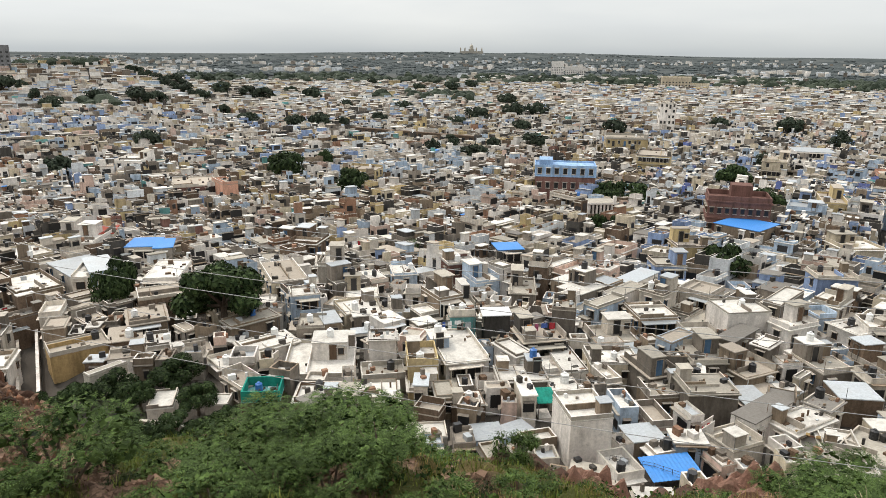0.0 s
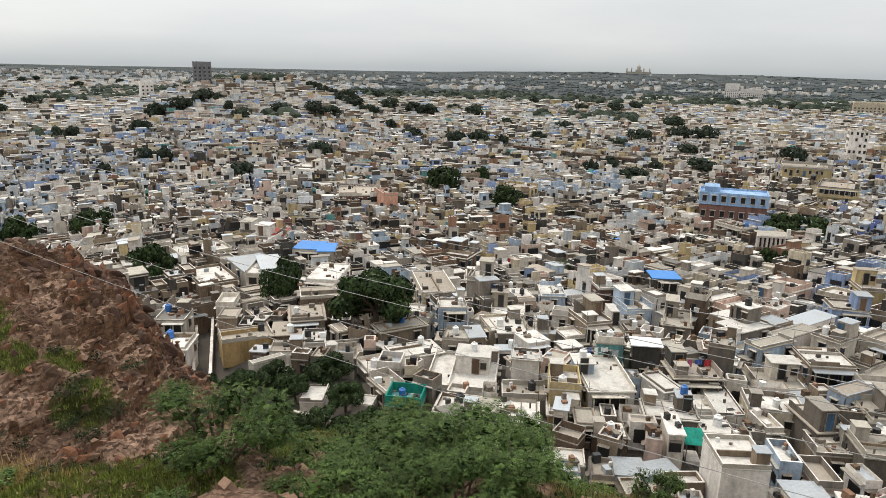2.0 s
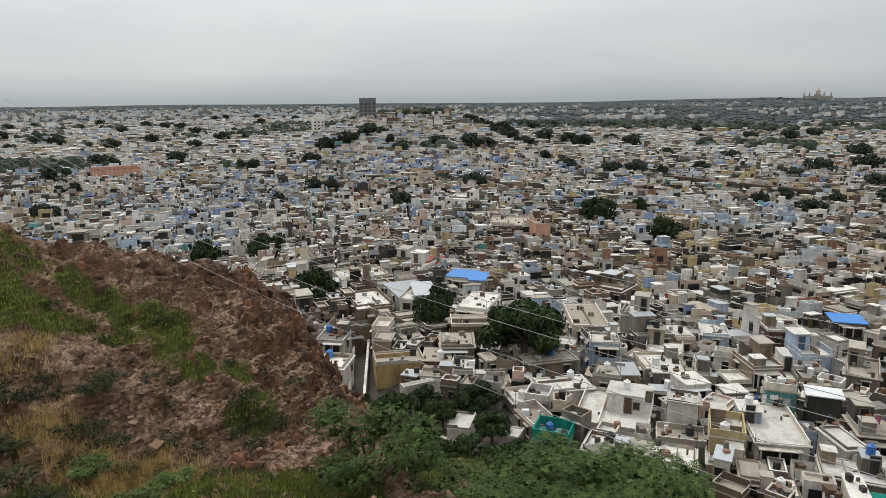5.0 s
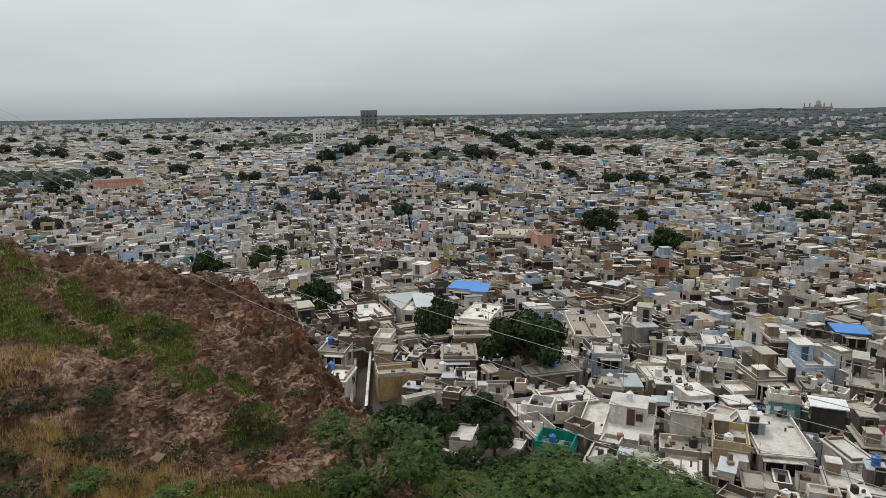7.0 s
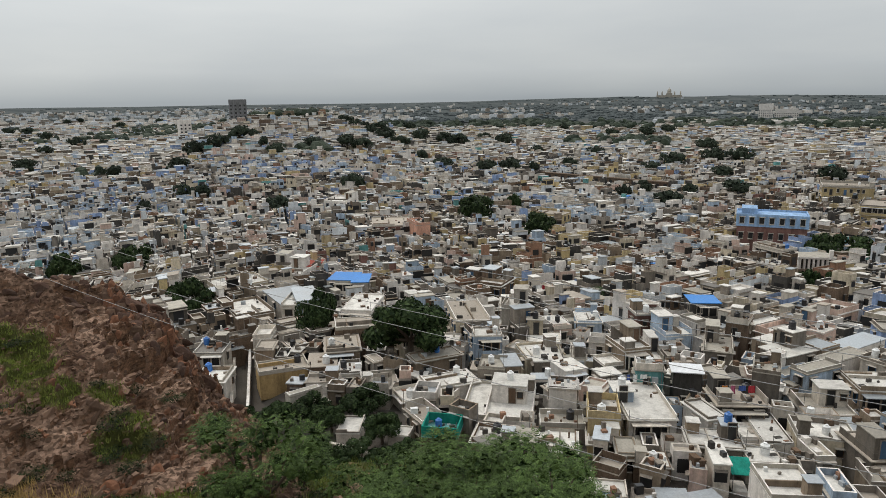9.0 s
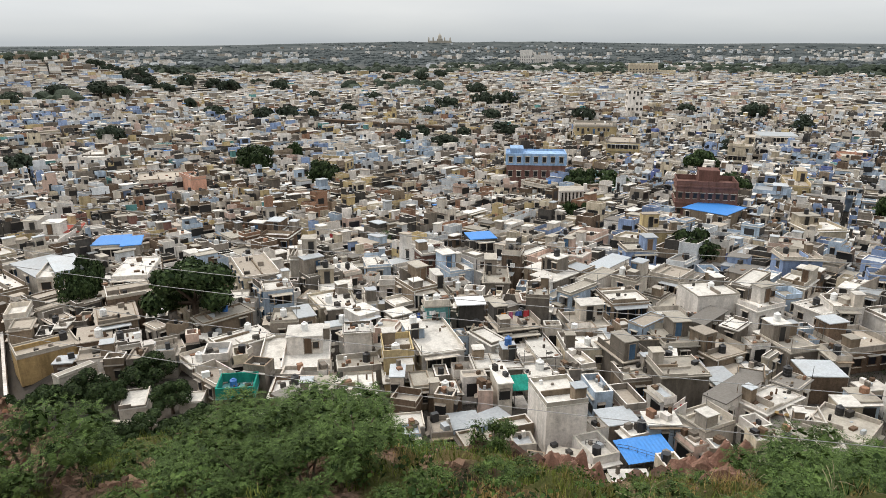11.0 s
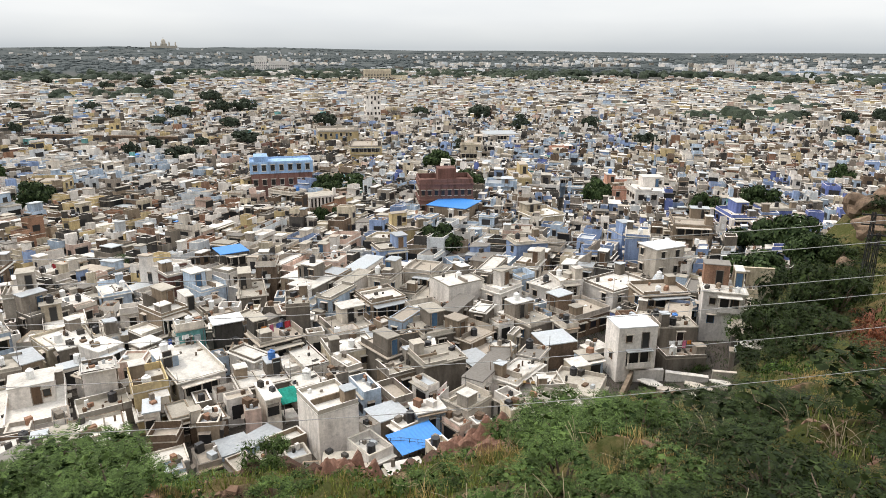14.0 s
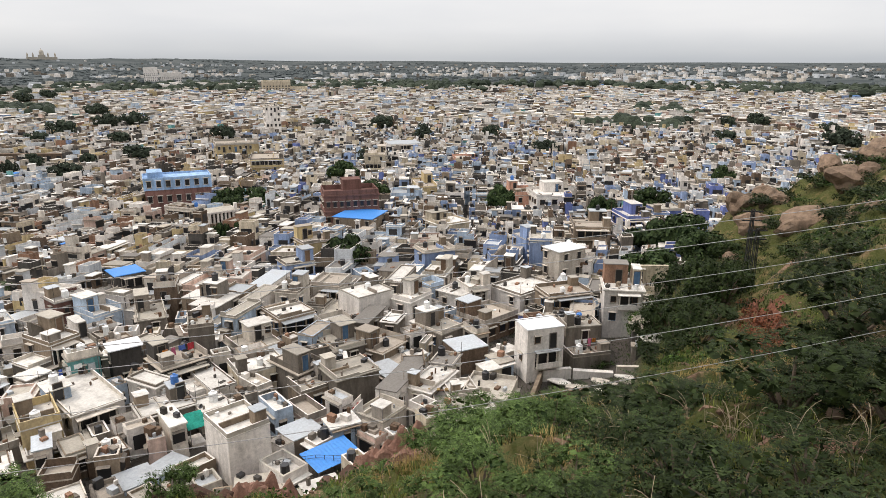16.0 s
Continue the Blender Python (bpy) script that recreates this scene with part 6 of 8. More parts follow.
def wash_line(x, y, z, rot, length, seed):
    """Cloths on a cord between two thin posts."""
    rnd = random.Random(seed)
    ob = thing("washing_line", "coloured washing on a cord between roof posts", "washing line", pose(x, y, z, 0, 0, rot), "washing lines")
    for sx in (-1, 1):
        ms = Mesher()
        ms.tube((sx * length / 2, 0, 0), (sx * length / 2, 0, 1.7), 0.03, 0.03, "metal", 5)
        part("post", ms, ob)
    ms = Mesher()
    ms.tube((-length / 2, 0, 1.65), (length / 2, 0, 1.65), 0.012, 0.012, "cable", 4)
    part("cord", ms, ob)
    px = -length / 2 + 0.2
    while px < length / 2 - 0.7:
        w, h = rnd.uniform(0.4, 1.0), rnd.uniform(0.6, 1.2)
        key = rnd.choice(("clothred", "clothwhite", "clothwhite", "clothorange", "clothblue", "clothwhite", "clothpink"))
        ms = Mesher()
        n = 5
        front = [(px + w * i / n, 0.03 + 0.05 * math.sin(i * 1.9), 1.66) for i in range(n + 1)] + [(px + w * i / n, 0.03 + 0.1 * math.sin(i * 1.9 + 0.4), 1.66 - h) for i in range(n + 1)]
        back = [(a, b + 0.02, c) for a, b, c in front]
        m_ = n + 1
        fs = [(i, m_ + i, m_ + i + 1, i + 1) for i in range(n)] + [(2 * m_ + i, 2 * m_ + i + 1, 3 * m_ + i + 1, 3 * m_ + i) for i in range(n)]
        ms.faces(front + back, fs, key)
        part("cloth", ms, ob)
        px += w + rnd.uniform(0.1, 0.5)


def dress_roofs():
    """Tanks, washing and rubble on the terraces of the near houses."""
    rnd = random.Random(77)
    bits = Mesher()
    for ob in [o for o in scene.collection.objects if o.name.startswith("house") and o.parent is None and o.type == "EMPTY"]:
        roof = next(c for c in ob.children if c.name.startswith("roof"))
        xs = [v.co for v in roof.data.vertices]
        w, d, top = max(v.x for v in xs), max(v.y for v in xs), max(v.z for v in xs)
        rooms = []
        for c in ob.children:
            if c.name.startswith("terrace_room"):
                co = [v.co for v in c.data.vertices]
                rooms.append((min(v.x for v in co), max(v.x for v in co), min(v.y for v in co), max(v.y for v in co), max(v.z for v in co)))
        spot = ob.matrix_world.translation

        def place(lx, ly, lz):
            return ob.matrix_world @ Vector((lx, ly, lz))

        def free(lx, ly, s):
            return not any(a - s < lx < b + s and c - s < ly < e + s for a, b, c, e, _ in rooms)

        sheet = roof.data.materials[0].name in ("galvanised_sheet", "blue_painted_sheet", "rusty_red_sheet", "white_painted_sheet")
        if sheet or w < 1.6 or d < 1.6:
            continue
        if rnd.random() < 0.62:
            key = rnd.choice(("black", "black", "black", "black", "plastic", "plastic", "plastic", "blueplastic"))
            if rooms and rnd.random() < 0.35:
                a, b, c, e, z = rooms[0]
                p = place((a + b) / 2, (c + e) / 2, z + 0.13)
                water_tank(p.x, p.y, p.z, key, rnd.uniform(0.8, 1.0))
            else:
                lx, ly = rnd.uniform(-w + 0.9, w - 0.9), rnd.uniform(-d + 0.9, d - 0.9)
                if free(lx, ly, 0.8):
                    p = place(lx, ly, top)
                    water_tank(p.x, p.y, p.z, key, rnd.uniform(0.8, 1.0))
        if rnd.random() < 0.05 and w > 2.2:
            ly = rnd.uniform(-d + 0.7, d - 0.7)
            if free(0, ly, 0.2) and free(w * 0.5, ly, 0.2) and free(-w * 0.5, ly, 0.2):
                p = place(0, ly, top)
                wash_line(p.x, p.y, p.z, math.degrees(ob.matrix_world.to_euler().z), w * 1.3, rnd.randrange(9999))
        for _ in range(rnd.choice((2, 4, 6, 8, 11))):
            lx, ly, s = rnd.uniform(-w + 0.5, w - 0.5), rnd.uniform(-d + 0.5, d - 0.5), rnd.choice((0.1, 0.15, 0.2, 0.3, 0.45))
            if free(lx, ly, 0.3):
                p = place(lx, ly, top)
                bits.box(p.x - s, p.y - s * 0.6, p.z - 0.01, p.x + s, p.y + s * 0.6, p.z + rnd.choice((0.05, 0.12, 0.25, 0.45, 0.7)), rnd.choice(("dark", "brown", "tin", "grey", "wood", "grey", "dark", "black", "plastic", "tan", "dark", "brick")), False)
        for _ in range(rnd.choice((0, 1, 2, 3))):
            lx, ly = rnd.choice((-w + 0.2, w - 0.2)), rnd.choice((-d + 0.2, d - 0.2))
            p = place(lx, ly, top)
            bits.tube(p, p + Vector((0, 0, rnd.uniform(1.2, 2.6))), 0.035, 0.03, rnd.choice(("metal", "dark", "wood")), 5)
    tagged(new("roof_clutter", bits.mesh("roof_clutter")), "bricks, tins, poles and rubbish strewn over terraces", "clutter", kind="stuff")


def tank_house():
    """Rough stone house whose walled terrace is painted teal inside and out."""
    x, y, w, d, rot = TANK_AT
    FOOTPRINTS.append((x, y, w / 2, d / 2, math.cos(radians(rot)), math.sin(radians(rot))))
    ob = thing("house", "rough stone house with a bright teal walled terrace", "house", pose(x, y, -0.6, 0, 0, rot), "houses of the old town")
    wl_, rf, _ = block(w, d, 1.5, 6.9, "brown", "mint", 0)
    part("wall", wl_, ob)
    part("roof", rf, ob)
    ms = Mesher()
    c = [(-w / 2, -d / 2), (w / 2, -d / 2), (w / 2, d / 2), (-w / 2, d / 2)]
    ms.ring(c, [(a - math.copysign(0.16, a), b - math.copysign(0.16, b)) for a, b in c], 7.04, 8.3, "teal")
    part("parapet", ms, ob, "teal painted parapet")
    wm, pm = window_meshes("mid")
    part("pane", pm, part("window", wm, ob, "", pose(-0.9, -d / 2 - 0.02, 4.2)))
    water_tank(x - 0.3, y + 0.9, 6.44, "blueplastic", 0.8)


def sheet_shelter(x, y, w, d, rot, h, key, label):
    """A corrugated sheet roof on posts over a low walled yard."""
    FOOTPRINTS.append((x, y, w / 2, d / 2, math.cos(radians(rot)), math.sin(radians(rot))))
    z = ground_z(x, y, False)
    ob = thing("shelter", label, "shelter", pose(x, y, z - 0.4, 0, 0, rot))
    top = h - z + 0.4
    ms = Mesher()
    n = int(w / 0.22)
    up, low = [], []
    for j, yy in enumerate((-d / 2, d / 2)):
        for i in range(n + 1):
            p = (-w / 2 + i * w / n, yy, top + 0.035 * (i % 2) + (0.5 if j else 0))
            up.append(p)
            low.append((p[0], p[1], p[2] - 0.03))
    fs = [(i, i + 1, n + 2 + i, n + 1 + i) for i in range(n)]
    o = 2 * (n + 1)
    fs += [(o + n + 1 + i, o + n + 2 + i, o + i + 1, o + i) for i in range(n)] + [(o + i, o + i + 1, i + 1, i) for i in range(n)] + [(n + 1 + i, n + 2 + i, o + n + 2 + i, o + n + 1 + i) for i in range(n)]
    ms.faces(up + low, fs, key)
    part("sheet_roof", ms, ob)
    for sx in (-1, 1):
        for sy in (-1, 1):
            ms = Mesher()
            ms.tube((sx * (w / 2 - 0.2), sy * (d / 2 - 0.2), 0), (sx * (w / 2 - 0.2), sy * (d / 2 - 0.2), top - 0.04 + (0.4 if sy > 0 else 0)), 0.05, 0.05, "metal", 6)
            part("post", ms, ob)
    ms = Mesher()
    ms.hexa([(-w / 2 + 0.4, -d / 2 + 0.4, 0), (w / 2 - 0.4, -d / 2 + 0.4, 0), (w / 2 - 0.4, d / 2 - 0.3, 0), (-w / 2 + 0.4, d / 2 - 0.3, 0)],
            [(-w / 2 + 0.4, -d / 2 + 0.4, top - 2.2), (w / 2 - 0.4, -d / 2 + 0.4, top - 2.2), (w / 2 - 0.4, d / 2 - 0.3, top - 2.2), (-w / 2 + 0.4, d / 2 - 0.3, top - 2.2)], "white")
    part("room", ms, ob)


def lane_wall(x0, y0, x1, y1, h, key="white", thick=0.3, label="whitewashed boundary wall beside the lane"):
    a, b = Vector((x0, y0, 0)), Vector((x1, y1, 0))
    ln = (b - a).length
    rot = math.degrees(math.atan2(y1 - y0, x1 - x0))
    z = min(ground_z(x0, y0, False), ground_z(x1, y1, False))
    ob = thing("boundary_wall", label, "wall", pose((x0 + x1) / 2, (y0 + y1) / 2, z - 0.4, 0, 0, rot), "boundary walls")
    ms = Mesher()
    ms.box(-ln / 2, -thick / 2, 0, ln / 2, thick / 2, h + 0.4, key)
    part("wall", ms, ob)
    ms = Mesher()
    ms.box(-ln / 2, -thick / 2 - 0.06, h + 0.404, ln / 2, thick / 2 + 0.06, h + 0.5, key)
    part("coping", ms, ob)


TANK_AT = (13.0, 73.0, 4.3, 3.8, -22)
tank_house()
house(113.9, 150.9, 9.7, 4.6, -78.6, 6.8, "offwhite", "roofgrey", 270, annex=False, up=(), parapet=0.5, label="long pale house with a grey terrace behind the pillared hall")
house(187.0, 106.0, 3.6, 6.0, -52, 6.6, "paleblue", "roofwhite", 271, annex=False, up=(), parapet=0.4)
house(200.5, 114.4, 3.6, 6.5, -64, 6.2, "offwhite", "roofgrey", 272, annex=False, up=(), parapet=0.4)
house(213.5, 121.0, 3.8, 6.5, -57, 6.8, "white", "roofwhite", 273, annex=False, up=(), parapet=0.4)
sheet_shelter(47.0, 42.7, 5.5, 3.6, -16, 4.9, "tinblue", "bright blue corrugated sheet roof over a walled yard")
sheet_shelter(43.2, 59.4, 2.3, 3.0, -21, 5.6, "teal", "small green sheet awning over a yard")
for k in range(5):
    CLEAR.append((-13.0 - k * 0.65, 96 + k * 8.0, 1.6))
    CLEAR.append((-13.3 - k * 0.65, 100 + k * 8.0, 1.6))
CLEAR.append((82.5, 26.2, 4.0))
for k in range(3):
    CLEAR.append((112.0 - k * 3.0, 134.6 - k * 3.9, 4.0))
CLEAR.append((46.8, 42.0, 2.6))
CLEAR.append((42.0, 57.6, 1.6))
CLEAR.append((12.3, 71.5, 3.5))
for k in range(6):
    CLEAR.append((81 + k * 4, 36 + k * 3.2, 2.6))
lane_wall(-11.6, 92.5, -14.4, 130, 2.2)
lane_wall(-14.0, 93, -17.0, 128, 1.8, "offwhite", 0.3, "grey boundary wall along a narrow lane")
rubble = "pale tumbled yard wall below the bushes"
lane_wall(71.4, 30.9, 78.5, 32.7, 1.5, "tan", 0.4, rubble)
lane_wall(78.7, 32.6, 81.4, 29.6, 1.6, "white", 0.5, rubble)
lane_wall(81.5, 29.3, 83.6, 24.4, 1.3, "white", 0.7, rubble)
lane_wall(73.9, 29.3, 77.2, 25.6, 1.2, "brown", 0.5, rubble)
lane_wall(83.7, 24.0, 85.6, 20.6, 1.5, "offwhite", 0.4, rubble)
lane_wall(79.2, 21.4, 84.6, 16.8, 1.0, "grey", 0.4, rubble)


def fallen_slabs():
    """Cement roof slabs that lie broken and tilted on the yard walls."""
    rnd = random.Random(83)
    for x, y, w, d in ((79.6, 24.4, 4.4, 2.0), (82.2, 22.0, 3.6, 2.4), (77.8, 27.4, 3.2, 2.0), (83.4, 18.8, 4.6, 2.2), (80.4, 21.6, 2.6, 1.2), (78.6, 30.0, 3.4, 1.8), (76.2, 24.2, 2.4, 1.4)):
        ms = Mesher()
        n = 6
        rim = [(w / 2 * math.cos(math.tau * i / n + 0.5) * rnd.uniform(0.8, 1.2), d / 2 * math.sin(math.tau * i / n + 0.5) * rnd.uniform(0.8, 1.2)) for i in range(n)]
        vs = [(a, b, z) for z in (0, 0.16) for a, b in rim]
        ms.faces(vs, [tuple(range(n - 1, -1, -1)), tuple(range(n, 2 * n))] + [(i, (i + 1) % n, n + (i + 1) % n, n + i) for i in range(n)], rnd.choice(("white", "offwhite", "roofwhite", "roofgrey")))
        thing("roof_slab", "broken pale cement slab lying on tumbled walls", "slab", pose(x, y, ground_z(x, y, False) + rnd.uniform(0.5, 1.0), rnd.uniform(-14, 14), rnd.uniform(-14, 14), -50 + rnd.uniform(-30, 30)), "fallen slabs", mesh=ms.mesh("roof_slab"))


fallen_slabs()
lane_wall(110.5, 30.2, 113.6, 25.1, 8.6, "cream", 0.4, "tall cream yard wall beside a lane")


def palm(x, y, h):
    """Slender trunk with arching fronds of paired leaflets."""
    rnd = random.Random(9)
    ob = thing("palm_tree", "shaggy date palm rising among the houses", "palm", pose(x, y, ground_z(x, y, False)))
    ms = Mesher()
    ms.lathe(0, 0, [(0, 0.28), (h * 0.3, 0.22), (h * 0.7, 0.2), (h, 0.26)], "bark", 8)
    part("trunk", ms, ob)
    for i in range(22):
        a, rise = math.tau * i / 22 + rnd.uniform(-0.1, 0.1), rnd.uniform(0.1, 1.1)
        ms = Mesher()
        p = Vector((0, 0, h))
        way = Vector((math.cos(a), math.sin(a), rise)).normalized()
        side = Vector((-math.sin(a), math.cos(a), 0))
        for k in range(12):
            q = p + way * 0.24
            for sg in (-1, 1):
                tip = p + side * sg * 0.5 * (1 - k / 14) + way * 0.3 - Vector((0, 0, 0.12))
                ms.faces([tuple(p), tuple(q), tuple(tip)], [(0, 1, 2)], "leaf")
            p = q
            way = (way + Vector((0, 0, -0.14))).normalized()
        part("frond", ms, ob)


palm(58.3, 129.4, 5.2)
lane_wall(-0.3, 72.0, 1.7, 70.4, 2.2, "offwhite", 0.3, "pale plastered yard wall at the foot of the slope")
lane_wall(1.7, 70.4, 3.0, 70.3, 2.2, "offwhite", 0.3, "pale plastered yard wall at the foot of the slope")
lane_wall(3.0, 70.3, 4.2, 68.0, 2.2, "offwhite", 0.3, "pale plastered yard wall at the foot of the slope")


# ---------------------------------------------------------------- hillside plants and stones
def spray(ms, p, way, length, rnd, key, pairs=4, width=0.3):
    """A drooping stem with pairs of narrow leaflets."""
    up = Vector((0, 0, 1))
    side = way.cross(up)
    if side.length < 0.1:
        side = Vector((1, 0, 0))
    side.normalize()
    q = p.copy()
    for i in range(pairs):
        k = i / pairs
        way = (way + Vector((0, 0, -0.16))).normalized()
        q = q + way * (length / pairs)
        s = length * 0.34 * (1 - 0.55 * k)
        for sg in (-1, 1):
            tip = q + side * sg * s + way * s * 0.65 + Vector((0, 0, rnd.uniform(-0.25, 0.1) * s))
            a = way * (s * width)
            ms.faces([tuple(q - a * 0.7), tuple(q + a), tuple(tip)], [(0, 1, 2)], key)


def bush_kind(seed, sprays, length, key="feather", low=-0.05, inner=34):
    """A spreading thorn bush about one metre in radius and height."""
    rnd = random.Random(seed)
    st, cr = Mesher(), Mesher()
    lobes = []
    for i in range(11):
        a, k = math.tau * i / 11 + rnd.uniform(-0.25, 0.25), rnd.uniform(0.25, 0.72)
        tip = Vector((k * math.cos(a), k * math.sin(a), rnd.uniform(0.35, 0.85)))
        mid = tip * 0.55 + Vector((0, 0, 0.08))
        st.tube((0.05 * math.cos(a), 0.05 * math.sin(a), -0.06), mid, 0.028, 0.018, "bark", 5)
        st.tube(mid, tip, 0.018, 0.006, "bark", 5)
        lobes.append((tip, rnd.uniform(0.24, 0.40)))
    for tip, r in lobes:
        leaf_cards(cr, tuple(tip - Vector((0, 0, 0.06))), r * 0.66, inner, 0.06, key, rnd, 0.6)
    for _ in range(sprays):
        c, r = rnd.choice(lobes)
        n = Vector((rnd.gauss(0, 1), rnd.gauss(0, 1), rnd.gauss(0.35, 0.8))).normalized()
        p = c + Vector((n.x * r, n.y * r, n.z * r * 0.62)) * rnd.uniform(0.5, 1.1)
        if p.z < low:
            continue
        out = Vector((n.x + rnd.gauss(0, 0.5), n.y + rnd.gauss(0, 0.5), 0.25 + 0.5 * n.z)).normalized()
        spray(cr, p - out * length * 0.5, out, length * rnd.uniform(0.7, 1.25), rnd, key, 4 if inner > 20 else 3)
    return st.mesh("stem"), cr.mesh("foliage")


M["russet"] = leaf_material("withered_russet_leaves", (0.045, 0.016, 0.009), (0.24, 0.085, 0.042))
RUSSET = [bush_kind(k, 420, 0.15, "russet", inner=16) for k in (41, 42)]
BIG = [bush_kind(k, 1900, 0.095) for k in (1, 2, 3)]
DARK_BIG = [bush_kind(k, 850, 0.12, "darkshadefeather") for k in (4, 5, 6)]
DARK_SMALL = [bush_kind(k, 190, 0.20, "darkshadefeather", inner=9) for k in (14, 15, 16)]
SMALL = [bush_kind(k, 190, 0.20, inner=9) for k in (11, 12, 13)]
FAR_SCRUB = []
for k in (31, 32, 33):
    me = bush_kind(k, 70, 0.32, "darkshadefeather", inner=8)[1]
    FAR_SCRUB.append(([v.co.copy() for v in me.vertices], [tuple(q.vertices) for q in me.polygons]))
scrub = Mesher()
FINE = [bush_kind(k, 1000, 0.105) for k in (21, 22, 23)]
bush_total = [0]


SKYLINE = ((-40, -8), (-8, -23.5), (-3, -26), (5, -28), (10, -29), (16, -28.3), (21, -29.5), (25, -32.5), (30, -33), (34, -31), (37, -34), (46, -35), (50, -34), (54, -33), (57, -30.5), (60, -28.8),
           (66, -28.2), (72, -27.8), (76, -27), (80, -25.5), (83, -25.6), (84.4, -27.2), (86.6, -27.2), (87.4, -24), (88.6, -17), (90, -14), (95, -9))     # yaw, highest elevation of the scrub seen from the lookout


FAR_SKYLINE = ((-40, -8), (0, -30), (71, -30), (72.5, -20), (76, -17), (80, -15), (81.8, -12.8), (83.2, -10.4), (85, -9.2), (86.8, -8), (88.5, -6.8), (90.1, -5.7), (95, -3.5))


def bush(yaw, r, radius, height, label="feathery green thorn bush on the stony slope", sink=0.1):
    if (84.1 < yaw < 86.4 and 38 < r < 99) or (radius > 1.7 and 83 < yaw < 87.2 and 38 < r < 99) or (88.5 < yaw < 91 and 38 < r < 45):
        return      # the raw earth bank and the pale rocks stand free
    if 63 < yaw < 75.9 and 54 < r < 88:
        return      # the tumbled walls below the houses
    line = SKYLINE if r < 60 else FAR_SKYLINE
    top = 45 + r * math.tan(radians(float(np.interp(yaw, [a for a, _ in line], [b for _, b in line]))))
    height = min(height, (top - ground_z(*polar(yaw, r))) / 1.08)
    if height < 0.35 * radius or height < 0.3:
        return
    k = bush_total[0]
    bush_total[0] += 1
    x, y = polar(yaw, r)
    if r > 62 and radius < 2.9:
        vs, fs = FAR_SCRUB[k % 3]
        m = Matrix.LocRotScale((x, y, ground_z(x, y) - sink), Euler((0, 0, k * 2.1)), (radius, radius, height))
        scrub.faces([tuple(m @ v) for v in vs], fs, "darkshadefeather" if k % 3 else "weed")
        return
    # past about 74 degrees darker leaves carry the slope's shade in their colour
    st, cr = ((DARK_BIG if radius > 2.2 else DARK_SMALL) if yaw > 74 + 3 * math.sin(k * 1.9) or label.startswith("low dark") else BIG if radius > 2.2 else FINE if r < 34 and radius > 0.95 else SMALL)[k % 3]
    ob = tagged(new("thorn_bush"), label, "bush", "thorn bushes on the hillside")
    ob.matrix_world = Matrix.LocRotScale((x, y, ground_z(x, y) - sink), Euler((0, 0, k * 2.1)), (radius, radius, height))
    part("stem", st, ob)
    part("foliage", cr, ob)


near = "low thorn scrub on the near slope"
for k, (yaw, r, s) in enumerate(((50, 20, 1.6), (56, 17, 1.7), (62, 19, 2.0), (66, 15, 1.6), (71, 18, 2.1), (75, 14, 1.7), (80, 17, 2.1), (85, 15, 2.0), (90, 17, 2.1), (94, 14, 1.9), (42, 24, 1.3), (34, 22, 1.2), (27, 21, 1.4), (22, 19, 1.3),
                                 (64, 24, 2.1), (60.5, 23, 1.9), (36, 30, 1.4), (41, 33, 1.5), (47, 29, 1.6), (30, 27, 1.3), (25, 30, 1.6), (52, 34, 2.0), (4, 24, 1.4), (-1, 22, 1.2), (-12, 21, 1.0), (-20, 22, 1.2), (-27, 23, 1.4), (-33, 21, 1.6), (-24, 29, 1.2), (-30, 32, 1.3))):
    bush(yaw, r, s, s * 0.75, near)
wide = "wide feathery thorn bush covering the slope"
bush(15.5, 32.0, 5.4, 4.6, wide)
bush(20.5, 35.5, 3.8, 3.6, wide)
bush(9.0, 34.0, 3.6, 3.2, wide)
bush(13.0, 26.5, 3.2, 2.8, wide)
for yaw, r, s in ((7.5, 26, 2.8), (10.5, 22.5, 2.6), (15.5, 22, 2.7), (18.5, 26.5, 3.0), (3.0, 27.5, 2.3), (22.5, 30, 2.6), (20.5, 23.5, 2.3), (5.0, 21.5, 2.0)):
    bush(yaw, r, s, s * 0.85, wide)
bush(-6.9, 25.5, 3.3, 3.3, "umbrella-shaped thorn tree with bare lower stems")
bush(-3.2, 29.5, 1.8, 1.8)
for yaw, r, s in ((0.5, 66, 1.8), (2.5, 68, 2.0), (-1.5, 70, 2.1), (4.5, 67, 1.6), (6.5, 69, 1.5)):
    x, y = polar(yaw, r)
    tree(x, y, s, 3.0)
bush(34.0, 44.0, 2.3, 3.2, "straggling thorn bush with dry reddish twigs")
bush(39.5, 47.0, 1.6, 1.6)
bush(28.0, 38.0, 1.9, 1.5)
bush(31.0, 34.0, 1.4, 1.1)
bush(60.0, 36.5, 4.0, 3.6, wide)
bush(62.5, 40.0, 4.0, 3.6, wide)
bush(66.0, 33.0, 3.6, 3.2, wide)
bush(53.5, 42.0, 2.4, 2.2)
bush(71.0, 36.0, 4.2, 4.6, "tall dark thorn tree on the slope")
bush(75.5, 30.0, 3.8, 3.8, wide)
bush(73.0, 52.0, 3.4, 3.6, wide)
